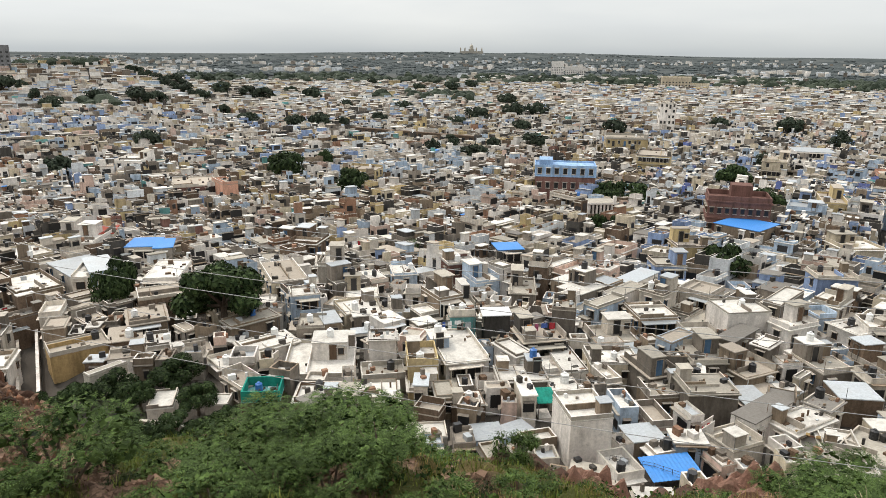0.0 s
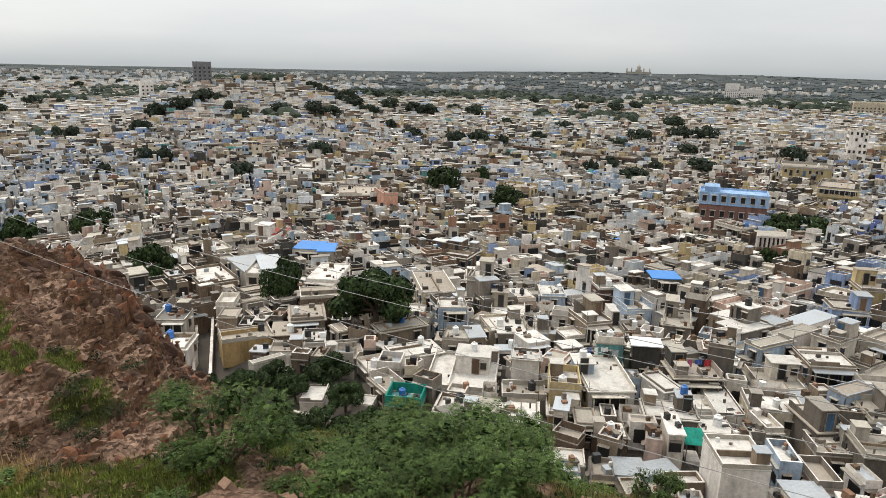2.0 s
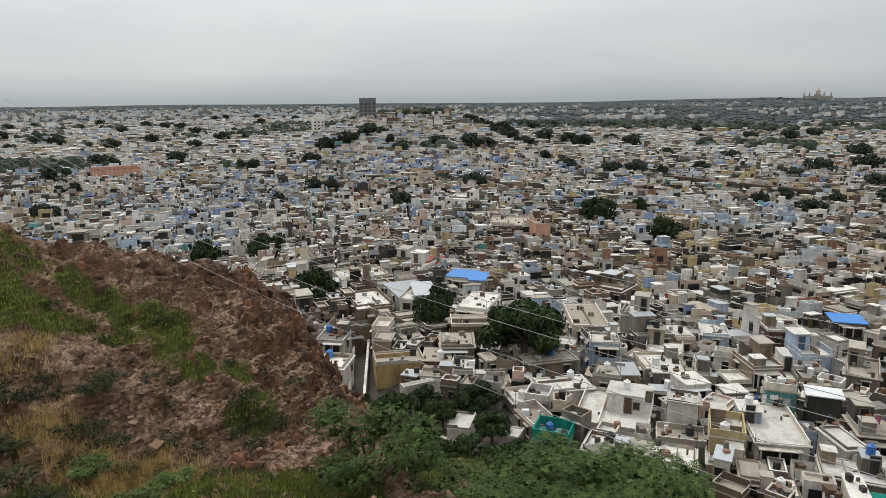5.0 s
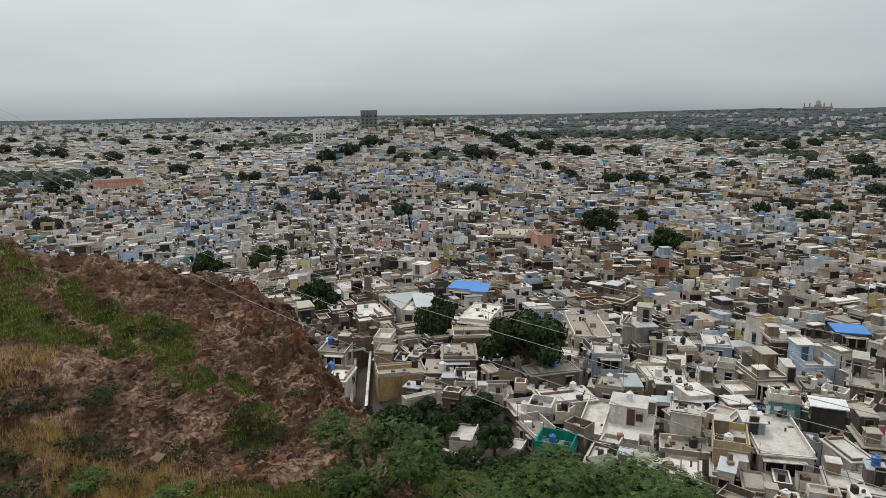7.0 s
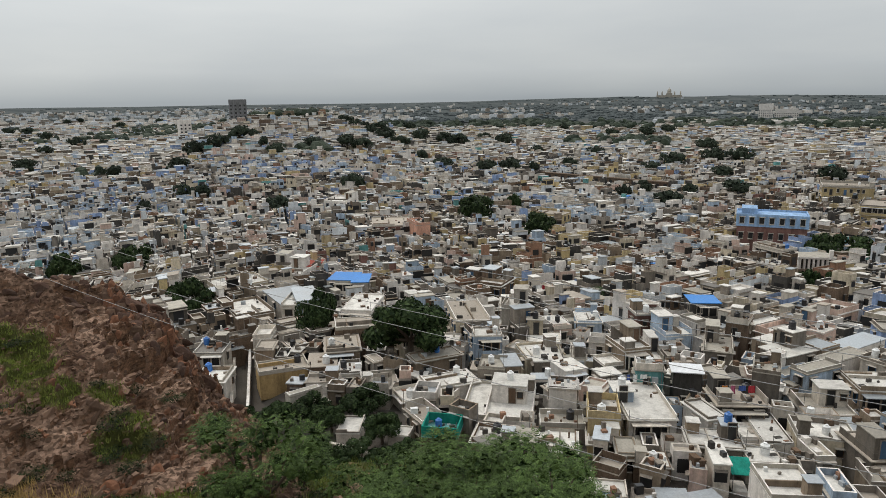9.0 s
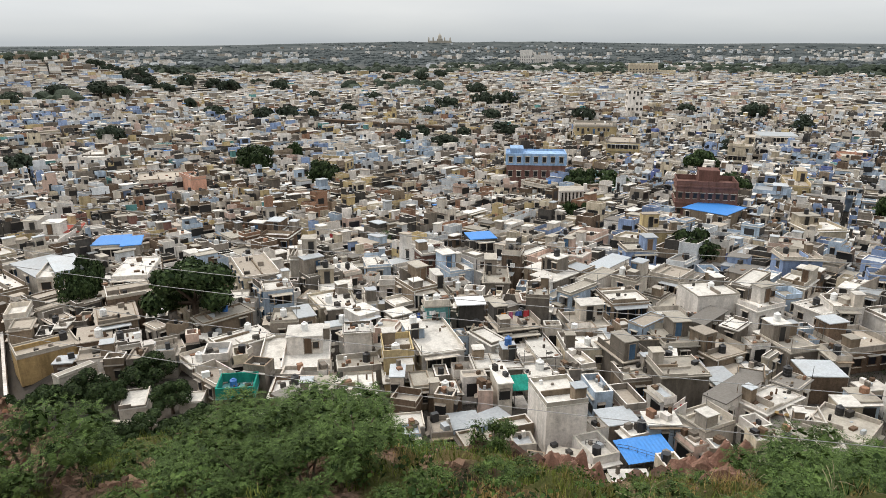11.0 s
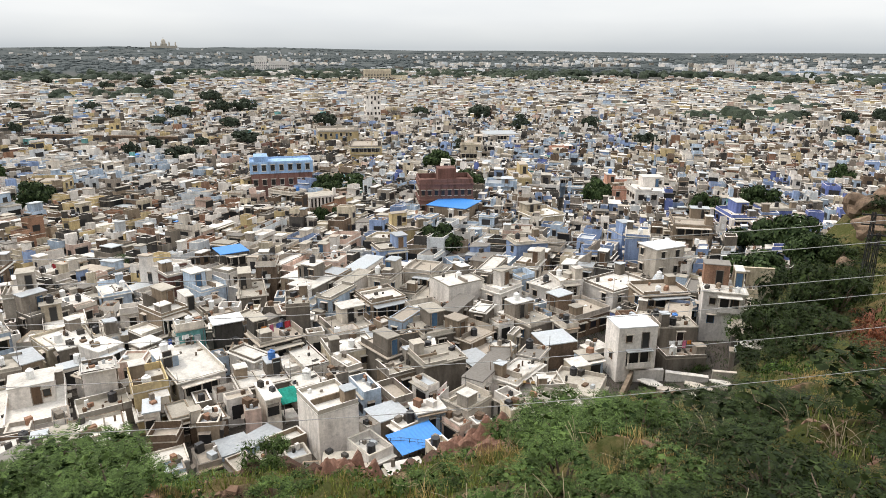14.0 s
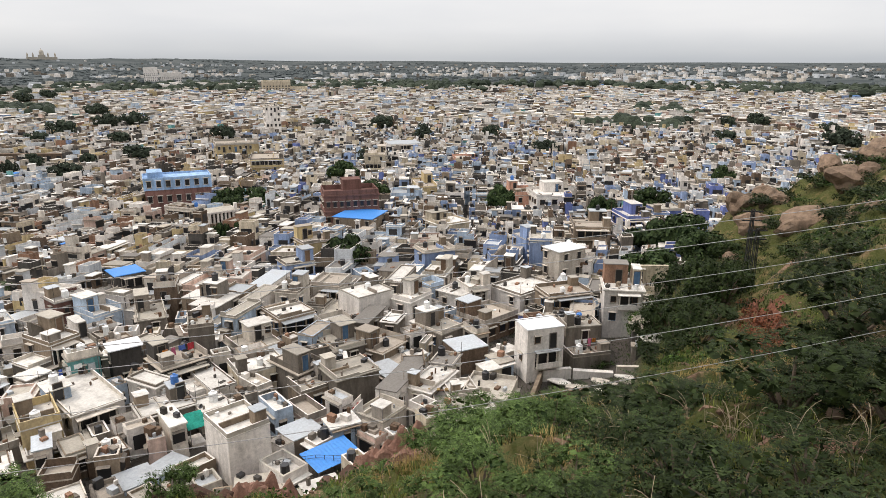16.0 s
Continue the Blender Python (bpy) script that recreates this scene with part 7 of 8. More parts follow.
for yaw, r, s, h in ((77.0, 93, 4.0, 5.6), (78.8, 92, 5.0, 7.4), (80.9, 90, 4.8, 7.2), (79.6, 83, 4.0, 5.4), (81.8, 82, 3.2, 4.8), (77.6, 87, 3.0, 4.0),
                     (80.6, 76, 4.2, 5.8), (78.4, 80, 4.0, 5.2), (82.2, 75, 3.2, 5.0), (76.8, 84, 3.2, 4.0), (76.0, 98, 3.0, 4.6), (76.4, 90, 3.2, 4.4), (82.6, 86, 3.0, 5.0), (79.6, 72, 3.4, 4.4)):
    bush(yaw, r, s, h, "broad dark feathery thorn tree beside the white houses")
tree(*polar(76.4, 122), 5.0, 8, 5.2)
tree(*polar(79.6, 118), 4.6, 8, 4.6)
bush(80.5, 60.0, 3.0, 3.0)
for k, (yaw, r, s, h) in enumerate(((85.9, 39, 1.3, 1.7), (86.3, 42.0, 1.7, 2.3), (85.2, 42.5, 1.5, 2.1), (85.7, 45.5, 1.9, 2.3), (84.8, 48.5, 1.5, 2.0), (85.5, 51, 1.6, 2.0), (84.5, 54, 1.4, 1.9), (84.2, 60, 1.2, 1.8), (83.9, 67, 1.2, 1.9))):
    x, y = polar(yaw, r)
    ob = tagged(new("withered_bush"), "withered russet thorn bush hanging on raw red earth", "bush", "withered bushes")
    ob.matrix_world = Matrix.LocRotScale((x, y, ground_z(x, y) - 0.1), Euler((0, 0, k * 1.7)), (s, s, h))
    part("stem", RUSSET[k % 2][0], ob)
    part("foliage", RUSSET[k % 2][1], ob)
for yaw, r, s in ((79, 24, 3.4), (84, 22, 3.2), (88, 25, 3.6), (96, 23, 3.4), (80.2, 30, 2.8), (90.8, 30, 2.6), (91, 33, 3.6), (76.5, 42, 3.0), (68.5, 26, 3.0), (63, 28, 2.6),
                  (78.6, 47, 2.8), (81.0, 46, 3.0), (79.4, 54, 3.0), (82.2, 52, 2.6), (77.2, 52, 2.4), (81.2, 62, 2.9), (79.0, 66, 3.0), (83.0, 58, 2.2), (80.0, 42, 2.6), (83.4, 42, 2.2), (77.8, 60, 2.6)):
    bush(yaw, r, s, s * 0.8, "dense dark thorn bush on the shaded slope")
bush(84.5, 48.0, 3.8, 3.4, wide)
bush(91.0, 41.0, 3.2, 3.2, wide)
bush(80.5, 38.0, 3.2, 3.0, wide)
bush(86.5, 62.0, 3.2, 2.6)
bush(90.0, 68.0, 3.8, 3.0, wide)
bush(83.5, 74.0, 2.6, 2.2)
bush(87.5, 84.0, 3.2, 2.6)
bush(91.5, 96.0, 4.2, 3.0)
bush(88.8, 104.0, 3.4, 2.6)
bush(85.6, 112.0, 3.2, 2.6)
bush(81.5, 116.0, 3.4, 3.4)
bush(84.0, 132.0, 4.0, 3.0)
bush(87.6, 128.0, 3.6, 2.6)
bush(90.4, 132.0, 4.2, 2.8)


def scatter(count, yaw0, yaw1, r0, r1, seed, keep):
    rnd = random.Random(seed)
    for _ in range(count):
        yaw, r = rnd.uniform(yaw0, yaw1), math.sqrt(rnd.uniform(r0 * r0, r1 * r1))
        x, y = polar(yaw, r)
        z = ground_z(x, y)
        if z > 1.5 and keep(x, y, z, yaw, rnd):
            yield x, y, z, rnd


for x, y, z, rnd in scatter(230, 56, 95, 30, 155, 5, lambda x, y, z, w, q: True):
    bush(math.degrees(math.atan2(x, y)), math.hypot(x, y), rnd.uniform(1.1, 2.15), rnd.uniform(0.9, 2.0), "low feathery thorn shrub on the slope")
for x, y, z, rnd in scatter(520, 80, 95, 72, 165, 6, lambda x, y, z, w, q: noise.noise(Vector((x * 0.07, y * 0.07, 4))) > -0.25):
    bush(math.degrees(math.atan2(x, y)), math.hypot(x, y), rnd.uniform(1.0, 2.6), rnd.uniform(0.8, 2.0), "dark thorn scrub between the boulders")
for x, y, z, rnd in scatter(120, 68, 95, 14, 40, 15, lambda x, y, z, w, q: not 83.5 < w < 87.2 or math.hypot(x, y) < 26):
    bush(math.degrees(math.atan2(x, y)), math.hypot(x, y), rnd.uniform(0.8, 1.5), rnd.uniform(0.6, 1.2), "low dark shrub on the shaded slope")
for x, y, z, rnd in scatter(46, -36, 40, 19, 60, 8, lambda x, y, z, w, q: noise.noise(Vector((x * 0.1, y * 0.1, 4))) > -0.1):
    bush(math.degrees(math.atan2(x, y)), math.hypot(x, y), rnd.uniform(0.4, 1.0), rnd.uniform(0.4, 0.9), "low dark shrub among the stones")


for x, y, z, rnd in scatter(90, -38, -6, 27, 54, 9, lambda x, y, z, w, q: noise.noise(Vector((x * 0.13, y * 0.13, 4.4))) > 0.0):
    bush(math.degrees(math.atan2(x, y)), math.hypot(x, y), rnd.uniform(0.35, 0.9), rnd.uniform(0.35, 0.8), "low dark shrub among the stones")
for yaw, r, s in ((-30, 51.7, 0.9), (-28.8, 38.6, 1.2), (-27.7, 39.2, 0.9), (-31.8, 40.9, 1.1), (-31, 36.4, 1.1), (-29.5, 36, 1.3), (-27.7, 35.4, 1.2), (-34.8, 40, 1.5), (-23.6, 35, 1.0), (-34.6, 36.4, 1.3), (-17.8, 36.4, 1.1), (-17, 38, 0.8), (-18.2, 35.2, 0.8), (-34.1, 31.5, 1.2),
                  (-29.1, 38, 1.0), (-27.9, 40, 1.1), (-29, 35.5, 0.9), (-24.3, 31, 0.9), (-34.9, 32.5, 1.5), (-33.2, 30.5, 1.2), (-30.8, 34, 1.1), (-27.3, 31.5, 0.9), (-17, 28.8, 1.0), (-14.7, 35.5, 1.0), (-23.3, 38, 0.7), (-31.3, 56, 1.1), (-23.2, 47, 0.9), (-17.9, 37, 1.0), (-16.8, 34, 1.0), (-35, 36, 1.3), (-33, 40, 1.1), (-20.4, 28.5, 1.0), (-13, 40, 0.9)):
    bush(yaw, r, s, s * 0.75, "low dark shrub among the stones")

tagged(new("thorn_scrub", scrub.mesh("thorn_scrub")), "dark thorn scrub over the bouldered hill", "scrub", kind="stuff")


def grass():
    ms, st, wd = Mesher(), Mesher(), Mesher()

    def tuft(m, x, y, z, h, n, spread, key, rnd, wide_):
        for _ in range(n):
            a = rnd.uniform(0, math.tau)
            px, py = x + rnd.gauss(0, spread), y + rnd.gauss(0, spread)
            hh, lean = h * rnd.uniform(0.5, 1.2), rnd.uniform(0.1, 0.55) * h
            dx, dy = math.cos(a), math.sin(a)
            b = rnd.uniform(0, math.tau)
            wx, wy = wide_ * math.cos(b), wide_ * math.sin(b)
            m.faces([(px - wx, py - wy, z - 0.05), (px + wx, py + wy, z - 0.05), (px + dx * lean, py + dy * lean, z + hh)], [(0, 1, 2)], key)

    def grassy(x, y, z, yaw, rnd):
        return rnd.random() < cover_at(x, y)

    for x, y, z, rnd in scatter(26000, -38, -3, 23, 58, 41, grassy):
        tuft(ms, x, y, z, rnd.uniform(0.08, 0.24), 9, 0.22, "grass", rnd, 0.034)
    for x, y, z, rnd in scatter(5600, -3, 60, 12, 52, 42, grassy):
        tuft(ms, x, y, z, rnd.uniform(0.2, 0.45), 12, 0.24, "grass", rnd, 0.026)
    for x, y, z, rnd in scatter(6500, 60, 95, 12, 110, 43, grassy):
        # some of these tufts get dark leaves, with the slope's shade painted in
        tuft(ms, x, y, z, rnd.uniform(0.25, 0.5), 11, 0.3, "grass" if rnd.random() < 0.25 and x < 60 else "darkshadefeather" if rnd.random() < 0.5 else "weed", rnd, 0.024)
    tagged(new("grass", ms.mesh("grass")), "green and drying grass tufts over the hillside", "grass", kind="stuff")
    rnd = random.Random(44)
    for a, r in ((-33.5, 37.8), (-32.1, 36.4), (-30.2, 34.0), (-25.6, 32.6), (-22.6, 31.1), (-27.2, 31.2), (-33.4, 43.1), (-31.4, 33.8), (-29.1, 31.0), (-24, 29.4), (-20.6, 29.2)):
        for _ in range(90):
            x, y = polar(a + rnd.gauss(0, 1.2), r + rnd.gauss(0, 0.9))
            tuft(st, x, y, ground_z(x, y), rnd.uniform(0.25, 0.6), 14, 0.25, "straw", rnd, 0.022)
    for x, y, z, rnd in scatter(2400, 20, 95, 18, 46, 45, lambda x, y, z, w, q: noise.noise(Vector((x * 0.2, y * 0.2, 9.4))) > 0.08):
        tuft(st, x, y, z, rnd.uniform(0.4, 0.9), 20, 0.25, "straw", rnd, 0.014)
    tagged(new("dry_grass", st.mesh("dry_grass")), "straw-coloured dry grass in clumps", "grass", kind="stuff")

    def weedy(x, y, z, yaw, rnd):
        return noise.noise(Vector((x * 0.16, y * 0.16, 14.4))) > 0.12

    for x, y, z, rnd in scatter(2400, -3, 95, 13, 60, 46, weedy):
        h = rnd.uniform(0.25, 0.75)
        for _ in range(26):
            n = Vector((rnd.gauss(0, 1), rnd.gauss(0, 1), rnd.uniform(0.3, 1.6))).normalized()
            p = Vector((x + rnd.gauss(0, 0.3), y + rnd.gauss(0, 0.3), z + rnd.uniform(0, h)))
            t = n.orthogonal().normalized()
            t.rotate(Matrix.Rotation(rnd.uniform(0, 6.3), 3, n))
            b = n.cross(t)
            s = rnd.uniform(0.06, 0.15)
            wd.faces([tuple(p - t * s), tuple(p - b * s * 0.7), tuple(p + t * s), tuple(p + b * s * 0.7)], [(0, 1, 2, 3)], "weed")
    tagged(new("weeds", wd.mesh("weeds")), "leafy dark green weeds between the stones", "weeds", kind="stuff")


grass()


def dry_twigs():
    """Arching leafless stems that rise out of the scrub."""
    ms = Mesher()
    for x, y, z, rnd in scatter(420, 46, 94, 13, 44, 71, lambda x, y, z, w, q: noise.noise(Vector((x * 0.22, y * 0.22, 5.5))) > 0.05):
        for _ in range(3):
            a, h, k = rnd.uniform(0, math.tau), rnd.uniform(0.6, 1.4), rnd.uniform(0.4, 1.1)
            pts = [(x + math.cos(a) * k * t * t, y + math.sin(a) * k * t * t, z - 0.1 + h * (1.7 * t - 0.75 * t * t)) for t in (0, 0.3, 0.6, 0.85, 1.0)]
            ms.line(pts, rnd.uniform(0.006, 0.011), "twig", 3)
    tagged(new("dry_twigs", ms.mesh("dry_twigs")), "pale leafless stems arching out of the scrub", "twigs", kind="stuff")


dry_twigs()


def stone(ms, p, s, rnd, key, flat=0.7, n=2):
    bm = bmesh.new()
    bmesh.ops.create_icosphere(bm, subdivisions=n, radius=1.0)
    o = rnd.uniform(0, 99)
    k = Vector((rnd.uniform(0.7, 1.3), rnd.uniform(0.7, 1.3), flat * rnd.uniform(0.7, 1.2)))
    turn = Euler((rnd.uniform(-0.3, 0.3), rnd.uniform(-0.3, 0.3), rnd.uniform(0, 6.3))).to_matrix()
    vs = []
    for v in bm.verts:
        c = v.co.copy()
        f = 1 + 0.55 * noise.noise(c * 1.1 + Vector((o, 0, 0))) + 0.16 * noise.noise(c * 3.1 + Vector((0, o, 0)))
        c = turn @ Vector((c.x * k.x, c.y * k.y, c.z * k.z)) * f * s
        vs.append((p[0] + c.x, p[1] + c.y, p[2] + c.z))
    ms.faces(vs, [tuple(v.index for v in f.verts) for f in bm.faces], key)
    bm.free()


def hull_rock(rnd, s, flat=0.7):
    """An angular slab: the hull of a few scattered points."""
    bm = bmesh.new()
    k = (rnd.uniform(0.8, 1.5), rnd.uniform(0.6, 1.0), flat * rnd.uniform(0.7, 1.2))
    for _ in range(16):
        p = Vector((rnd.gauss(0, 1), rnd.gauss(0, 1), rnd.gauss(0, 1))).normalized()
        bm.verts.new((p.x * k[0] * s, p.y * k[1] * s, p.z * k[2] * s))
    bmesh.ops.convex_hull(bm, input=bm.verts)
    me = bpy.data.meshes.new("rock_ledge")
    bm.to_mesh(me)
    bm.free()
    me.materials.append(M["rock"])
    return me


def stones():
    ms = Mesher()
    tmpl = [(-1, -1, -1), (1, -1, -1), (1, 1, -1), (-1, 1, -1), (-1, -1, 1), (1, -1, 1), (1, 1, 1), (-1, 1, 1)]
    for x, y, z, rnd in scatter(20000, -38, 94, 16, 62, 51, lambda x, y, z, w, q: noise.noise(Vector((x * 0.12, y * 0.12, 24.4))) > -0.15 and (w < 0 or q.random() < 0.3)):
        s = rnd.uniform(0.05, 0.13) if rnd.random() < 0.9 else rnd.uniform(0.13, 0.3)
        a = rnd.uniform(0, 6.3)
        c, q = math.cos(a) * s, math.sin(a) * s
        kx, ky = rnd.uniform(0.7, 1.5), rnd.uniform(0.6, 1.2)
        vs = [(x + (i * kx * c - j * ky * q) * rnd.uniform(0.35, 1.15), y + (i * kx * q + j * ky * c) * rnd.uniform(0.35, 1.15), z - 0.02 + k * s * rnd.uniform(0.15, 0.75)) for i, j, k in tmpl]
        ms.faces(vs, [(0, 1, 5, 4), (1, 2, 6, 5), (2, 3, 7, 6), (3, 0, 4, 7), (4, 5, 6), (4, 6, 7)], "rubble")
    tagged(new("loose_stones", ms.mesh("loose_stones")), "loose angular red-brown stones over the slope", "stones", kind="stuff")
    rnd = random.Random(61)
    ledges = [hull_rock(rnd, 1.0, q) for q in (0.5, 0.6, 0.7, 0.9, 1.1, 1.3)]
    # ledges of rock along the broken edge of the spur
    edge = ((-33, 59), (-29, 58), (-26, 57), (-23, 56), (-20.5, 55.5), (-18, 55), (-16, 54.5), (-14, 53), (-12.5, 52), (-11, 51), (-9.5, 49.5), (-8.3, 47.5))
    for yaw, r in edge:
        for _ in range(8):
            a, b = yaw + rnd.uniform(-1.4, 1.4), r + rnd.uniform(-6, 2.5)
            x, y = polar(a, b)
            s = rnd.uniform(0.22, 0.5) if yaw < -19 or yaw > -11.5 else rnd.uniform(0.3, 0.8)
            turn = pose(x, y, ground_z(x, y) - s * 0.12, rnd.uniform(-25, 25), rnd.uniform(10, 40), -yaw + rnd.uniform(-30, 30))
            thing("rock_ledge", "fractured red-brown rock on the edge of the spur", "rock", turn, "rocks of the spur", mesh=ledges[rnd.randrange(len(ledges))]).scale = (s * rnd.uniform(0.9, 1.6), s, s)
    # shards and broken beds of rock along the ridge, its end and the outcrops of the slope
    kinds = []
    for _ in range(9):
        bm = bmesh.new()
        for _ in range(14):
            p = Vector((rnd.gauss(0, 1), rnd.gauss(0, 1), rnd.gauss(0, 1))).normalized()
            bm.verts.new((p.x * 0.9, p.y * 0.5, p.z * 1.4))
        bmesh.ops.convex_hull(bm, input=bm.verts)
        bm.verts.index_update()
        kinds.append(([v.co.copy() for v in bm.verts], [tuple(v.index for v in f.verts) for f in bm.faces]))
        bm.free()
    ms = Mesher()

    def shard(a, b, s, key, lean):
        x, y = polar(a, b)
        m = pose(x, y, ground_z(x, y) - s * 0.4, rnd.uniform(-20, 20), rnd.uniform(*lean), 20 + rnd.uniform(-45, 45)) @ Matrix.Diagonal((s, s * rnd.uniform(0.8, 1.5), s, 1))
        vs, fs = kinds[rnd.randrange(9)]
        ms.faces([tuple(m @ v) for v in vs], fs, key)

    for _ in range(420):
        a = rnd.uniform(-17.5, -7.2)
        x, y = polar(a, float(np.interp(a, (-17, -12.5, -9.4, -7), (55, 52, 48, 43))) + rnd.uniform(-4, 2.6))
        s_ = rnd.uniform(0.3, 0.95) * (1.0 if a < -11.5 else 0.55)
        m = pose(x, y, ground_z(x, y) - s_ * 0.5, rnd.uniform(-8, 8), rnd.uniform(8, 26), 62 + rnd.gauss(0, 14)) @ Matrix.Diagonal((s_ * 0.5, s_ * rnd.uniform(0.8, 1.7), s_ * rnd.uniform(0.7, 1.25), 1))
        v_, f_ = kinds[rnd.randrange(9)]
        ms.faces([tuple(m @ v) for v in v_], f_, rnd.choice(("crag", "crag", "rock", "rubble")))
    for _ in range(260):
        a = rnd.uniform(-17, -6.8)
        shard(a, float(np.interp(a, (-17, -12.5, -9.4, -7), (53, 50, 45, 40))) + rnd.uniform(-6, 2.0), rnd.uniform(0.15, 0.6) * (1.0 if a < -11.5 else 0.6), rnd.choice(("crag", "rubble", "rock", "rock")), (15, 50))
    for _ in range(210):
        a = rnd.uniform(-36, -12)
        shard(a, float(np.interp(a, (-36, -26, -17, -12), (57, 56, 53.5, 51))) - abs(rnd.gauss(0, 5)) + 1.2, rnd.uniform(0.12, 0.42), rnd.choice(("rock", "rubble", "crag")), (35, 80))
    for a0, b0, spread in ((-10.5, 30, 1.6), (-8.2, 33, 1.4), (-13, 36, 1.8), (-17, 33, 1.6), (-21, 40, 2.2), (-15, 44, 2.0), (-26, 42, 2.2), (-9.5, 38, 1.6)):
        for _ in range(34):
            shard(a0 + rnd.gauss(0, spread), b0 + rnd.gauss(0, 1.3), rnd.uniform(0.12, 0.5), rnd.choice(("rock", "crag", "rubble")), (10, 60))
    tagged(new("broken_rock", ms.mesh("broken_rock")), "broken orange-brown shards and beds of rock on the spur", "rock", kind="stuff")
    for yaw, r, s in ((82.6, 137, 3.6), (84.4, 140, 3.0), (83.7, 125, 3.4), (88.0, 113, 4.2), (89.6, 121, 3.2), (90.6, 123, 2.6), (88.2, 140, 2.8), (91.3, 137, 4.4), (86.0, 118, 1.6), (82.3, 112, 1.4), (85.2, 132, 1.8)):
        x, y = polar(yaw, r)
        m = Mesher()
        stone(m, (0, 0, 0), s, rnd, "boulder", 0.68, 3)
        thing("boulder", "huge rounded tan boulder on the scrubby hill", "boulder", pose(x, y, ground_z(x, y) + s * 0.1), "boulders of the hill", mesh=m.mesh("boulder"))
    for yaw, r, s in ((92.9, 25.6, 0.5), (92.4, 25.0, 0.42), (91.8, 24.4, 0.3), (91.2, 24.0, 0.24), (88.8, 42, 0.6), (32.5, 44, 1.1), (35.5, 46, 1.3), (37.5, 45, 1.0), (48, 46, 1.4), (50, 45, 1.1), (46, 42, 0.8), (90.2, 92, 1.0), (91.2, 92, 1.2)):
        x, y = polar(yaw, r)
        m = Mesher()
        stone(m, (0, 0, 0), s, rnd, "boulder" if yaw > 80 else "rock", 0.7)
        thing("rock", "pale weathered rock jutting from the slope" if yaw > 80 else "reddish rock jutting from the slope", "rock", pose(x, y, ground_z(x, y) + s * 0.1), "rocks of the slope", mesh=m.mesh("rock"))


stones()


def earth_bank(yaw, r, w, d, h, key="redearth", label="raw red earth bank in the scrub slope"):
    """A raw cutting in the slope that follows the ground, torn at its edges."""
    ms = Mesher()
    n, m = 22, 34
    at = pose(*polar(yaw, r), 0, 0, 0, -yaw)
    base = ground_z(*polar(yaw, r))
    vs = []
    for j in range(m + 1):
        for i in range(n + 1):
            u, v = i / n * 2 - 1, j / m * 2 - 1
            tear = 0.35 * noise.noise(Vector((u * 3.1, v * 5.3, yaw)))
            e = max(0.0, 1 - (abs(u) + tear) ** 4) * max(0.0, 1 - (abs(v) + tear) ** 6)
            p = at @ Vector((u * w, v * d, 0))
            lift = h * e * (0.7 + 0.7 * noise.noise(Vector((u * 2.5, v * 4.5, 4)))) - 0.5 * abs(noise.noise(Vector((p.x * 1.1, p.y * 1.1, 1)))) - 0.3 * abs(noise.noise(Vector((p.x * 2.7, p.y * 2.7, 7))))
            vs.append((u * w, v * d, ground_z(p.x, p.y) - base + lift * min(1.0, e * 3) - (0.35 if e < 0.1 else 0)))
    ms.faces(vs, [(j * (n + 1) + i, j * (n + 1) + i + 1, (j + 1) * (n + 1) + i + 1, (j + 1) * (n + 1) + i) for j in range(m) for i in range(n)], key)
    thing("earth_bank", label, "bank", pose(*polar(yaw, r), base, 0, 0, -yaw), mesh=ms.mesh("earth_bank"))


earth_bank(41.5, 44.5, 2.8, 2.6, 2.6, "pinkearth", "bare pinkish earth shoulder above the houses")
earth_bank(53.5, 45.0, 3.4, 3.0, 2.6, "pinkearth", "bare pinkish earth shoulder above the houses")
earth_bank(85.4, 52, 1.2, 9.5, 0.5)
earth_bank(84.3, 72, 0.9, 10, 0.6)
earth_bank(89.6, 21.0, 1.5, 0.9, 0.25, "pinkearth", "bare pinkish earth patch among the bushes")


# ---------------------------------------------------------------- power line
CABLES = (0.584, 0.50, 0.435, 0.40, 0.338, 0.30)     # how far each falls below the eye per metre outwards


def cables():
    for k in CABLES:
        a = radians(42)
        out, along = Vector((math.sin(a), math.cos(a), 0)), Vector((math.cos(a), -math.sin(a), 0))
        ms = Mesher()
        pts = [out * 16 + along * s + Vector((0, 0, 45 - k * 16 + 0.0016 * s * s)) for s in range(-96, 97, 4)]
        ms.line(pts, 0.010, "cable")
        tagged(new("power_cable", ms.mesh("power_cable")), "thin grey overhead cable strung past the hillside", "cable", "overhead power cables")


cables()


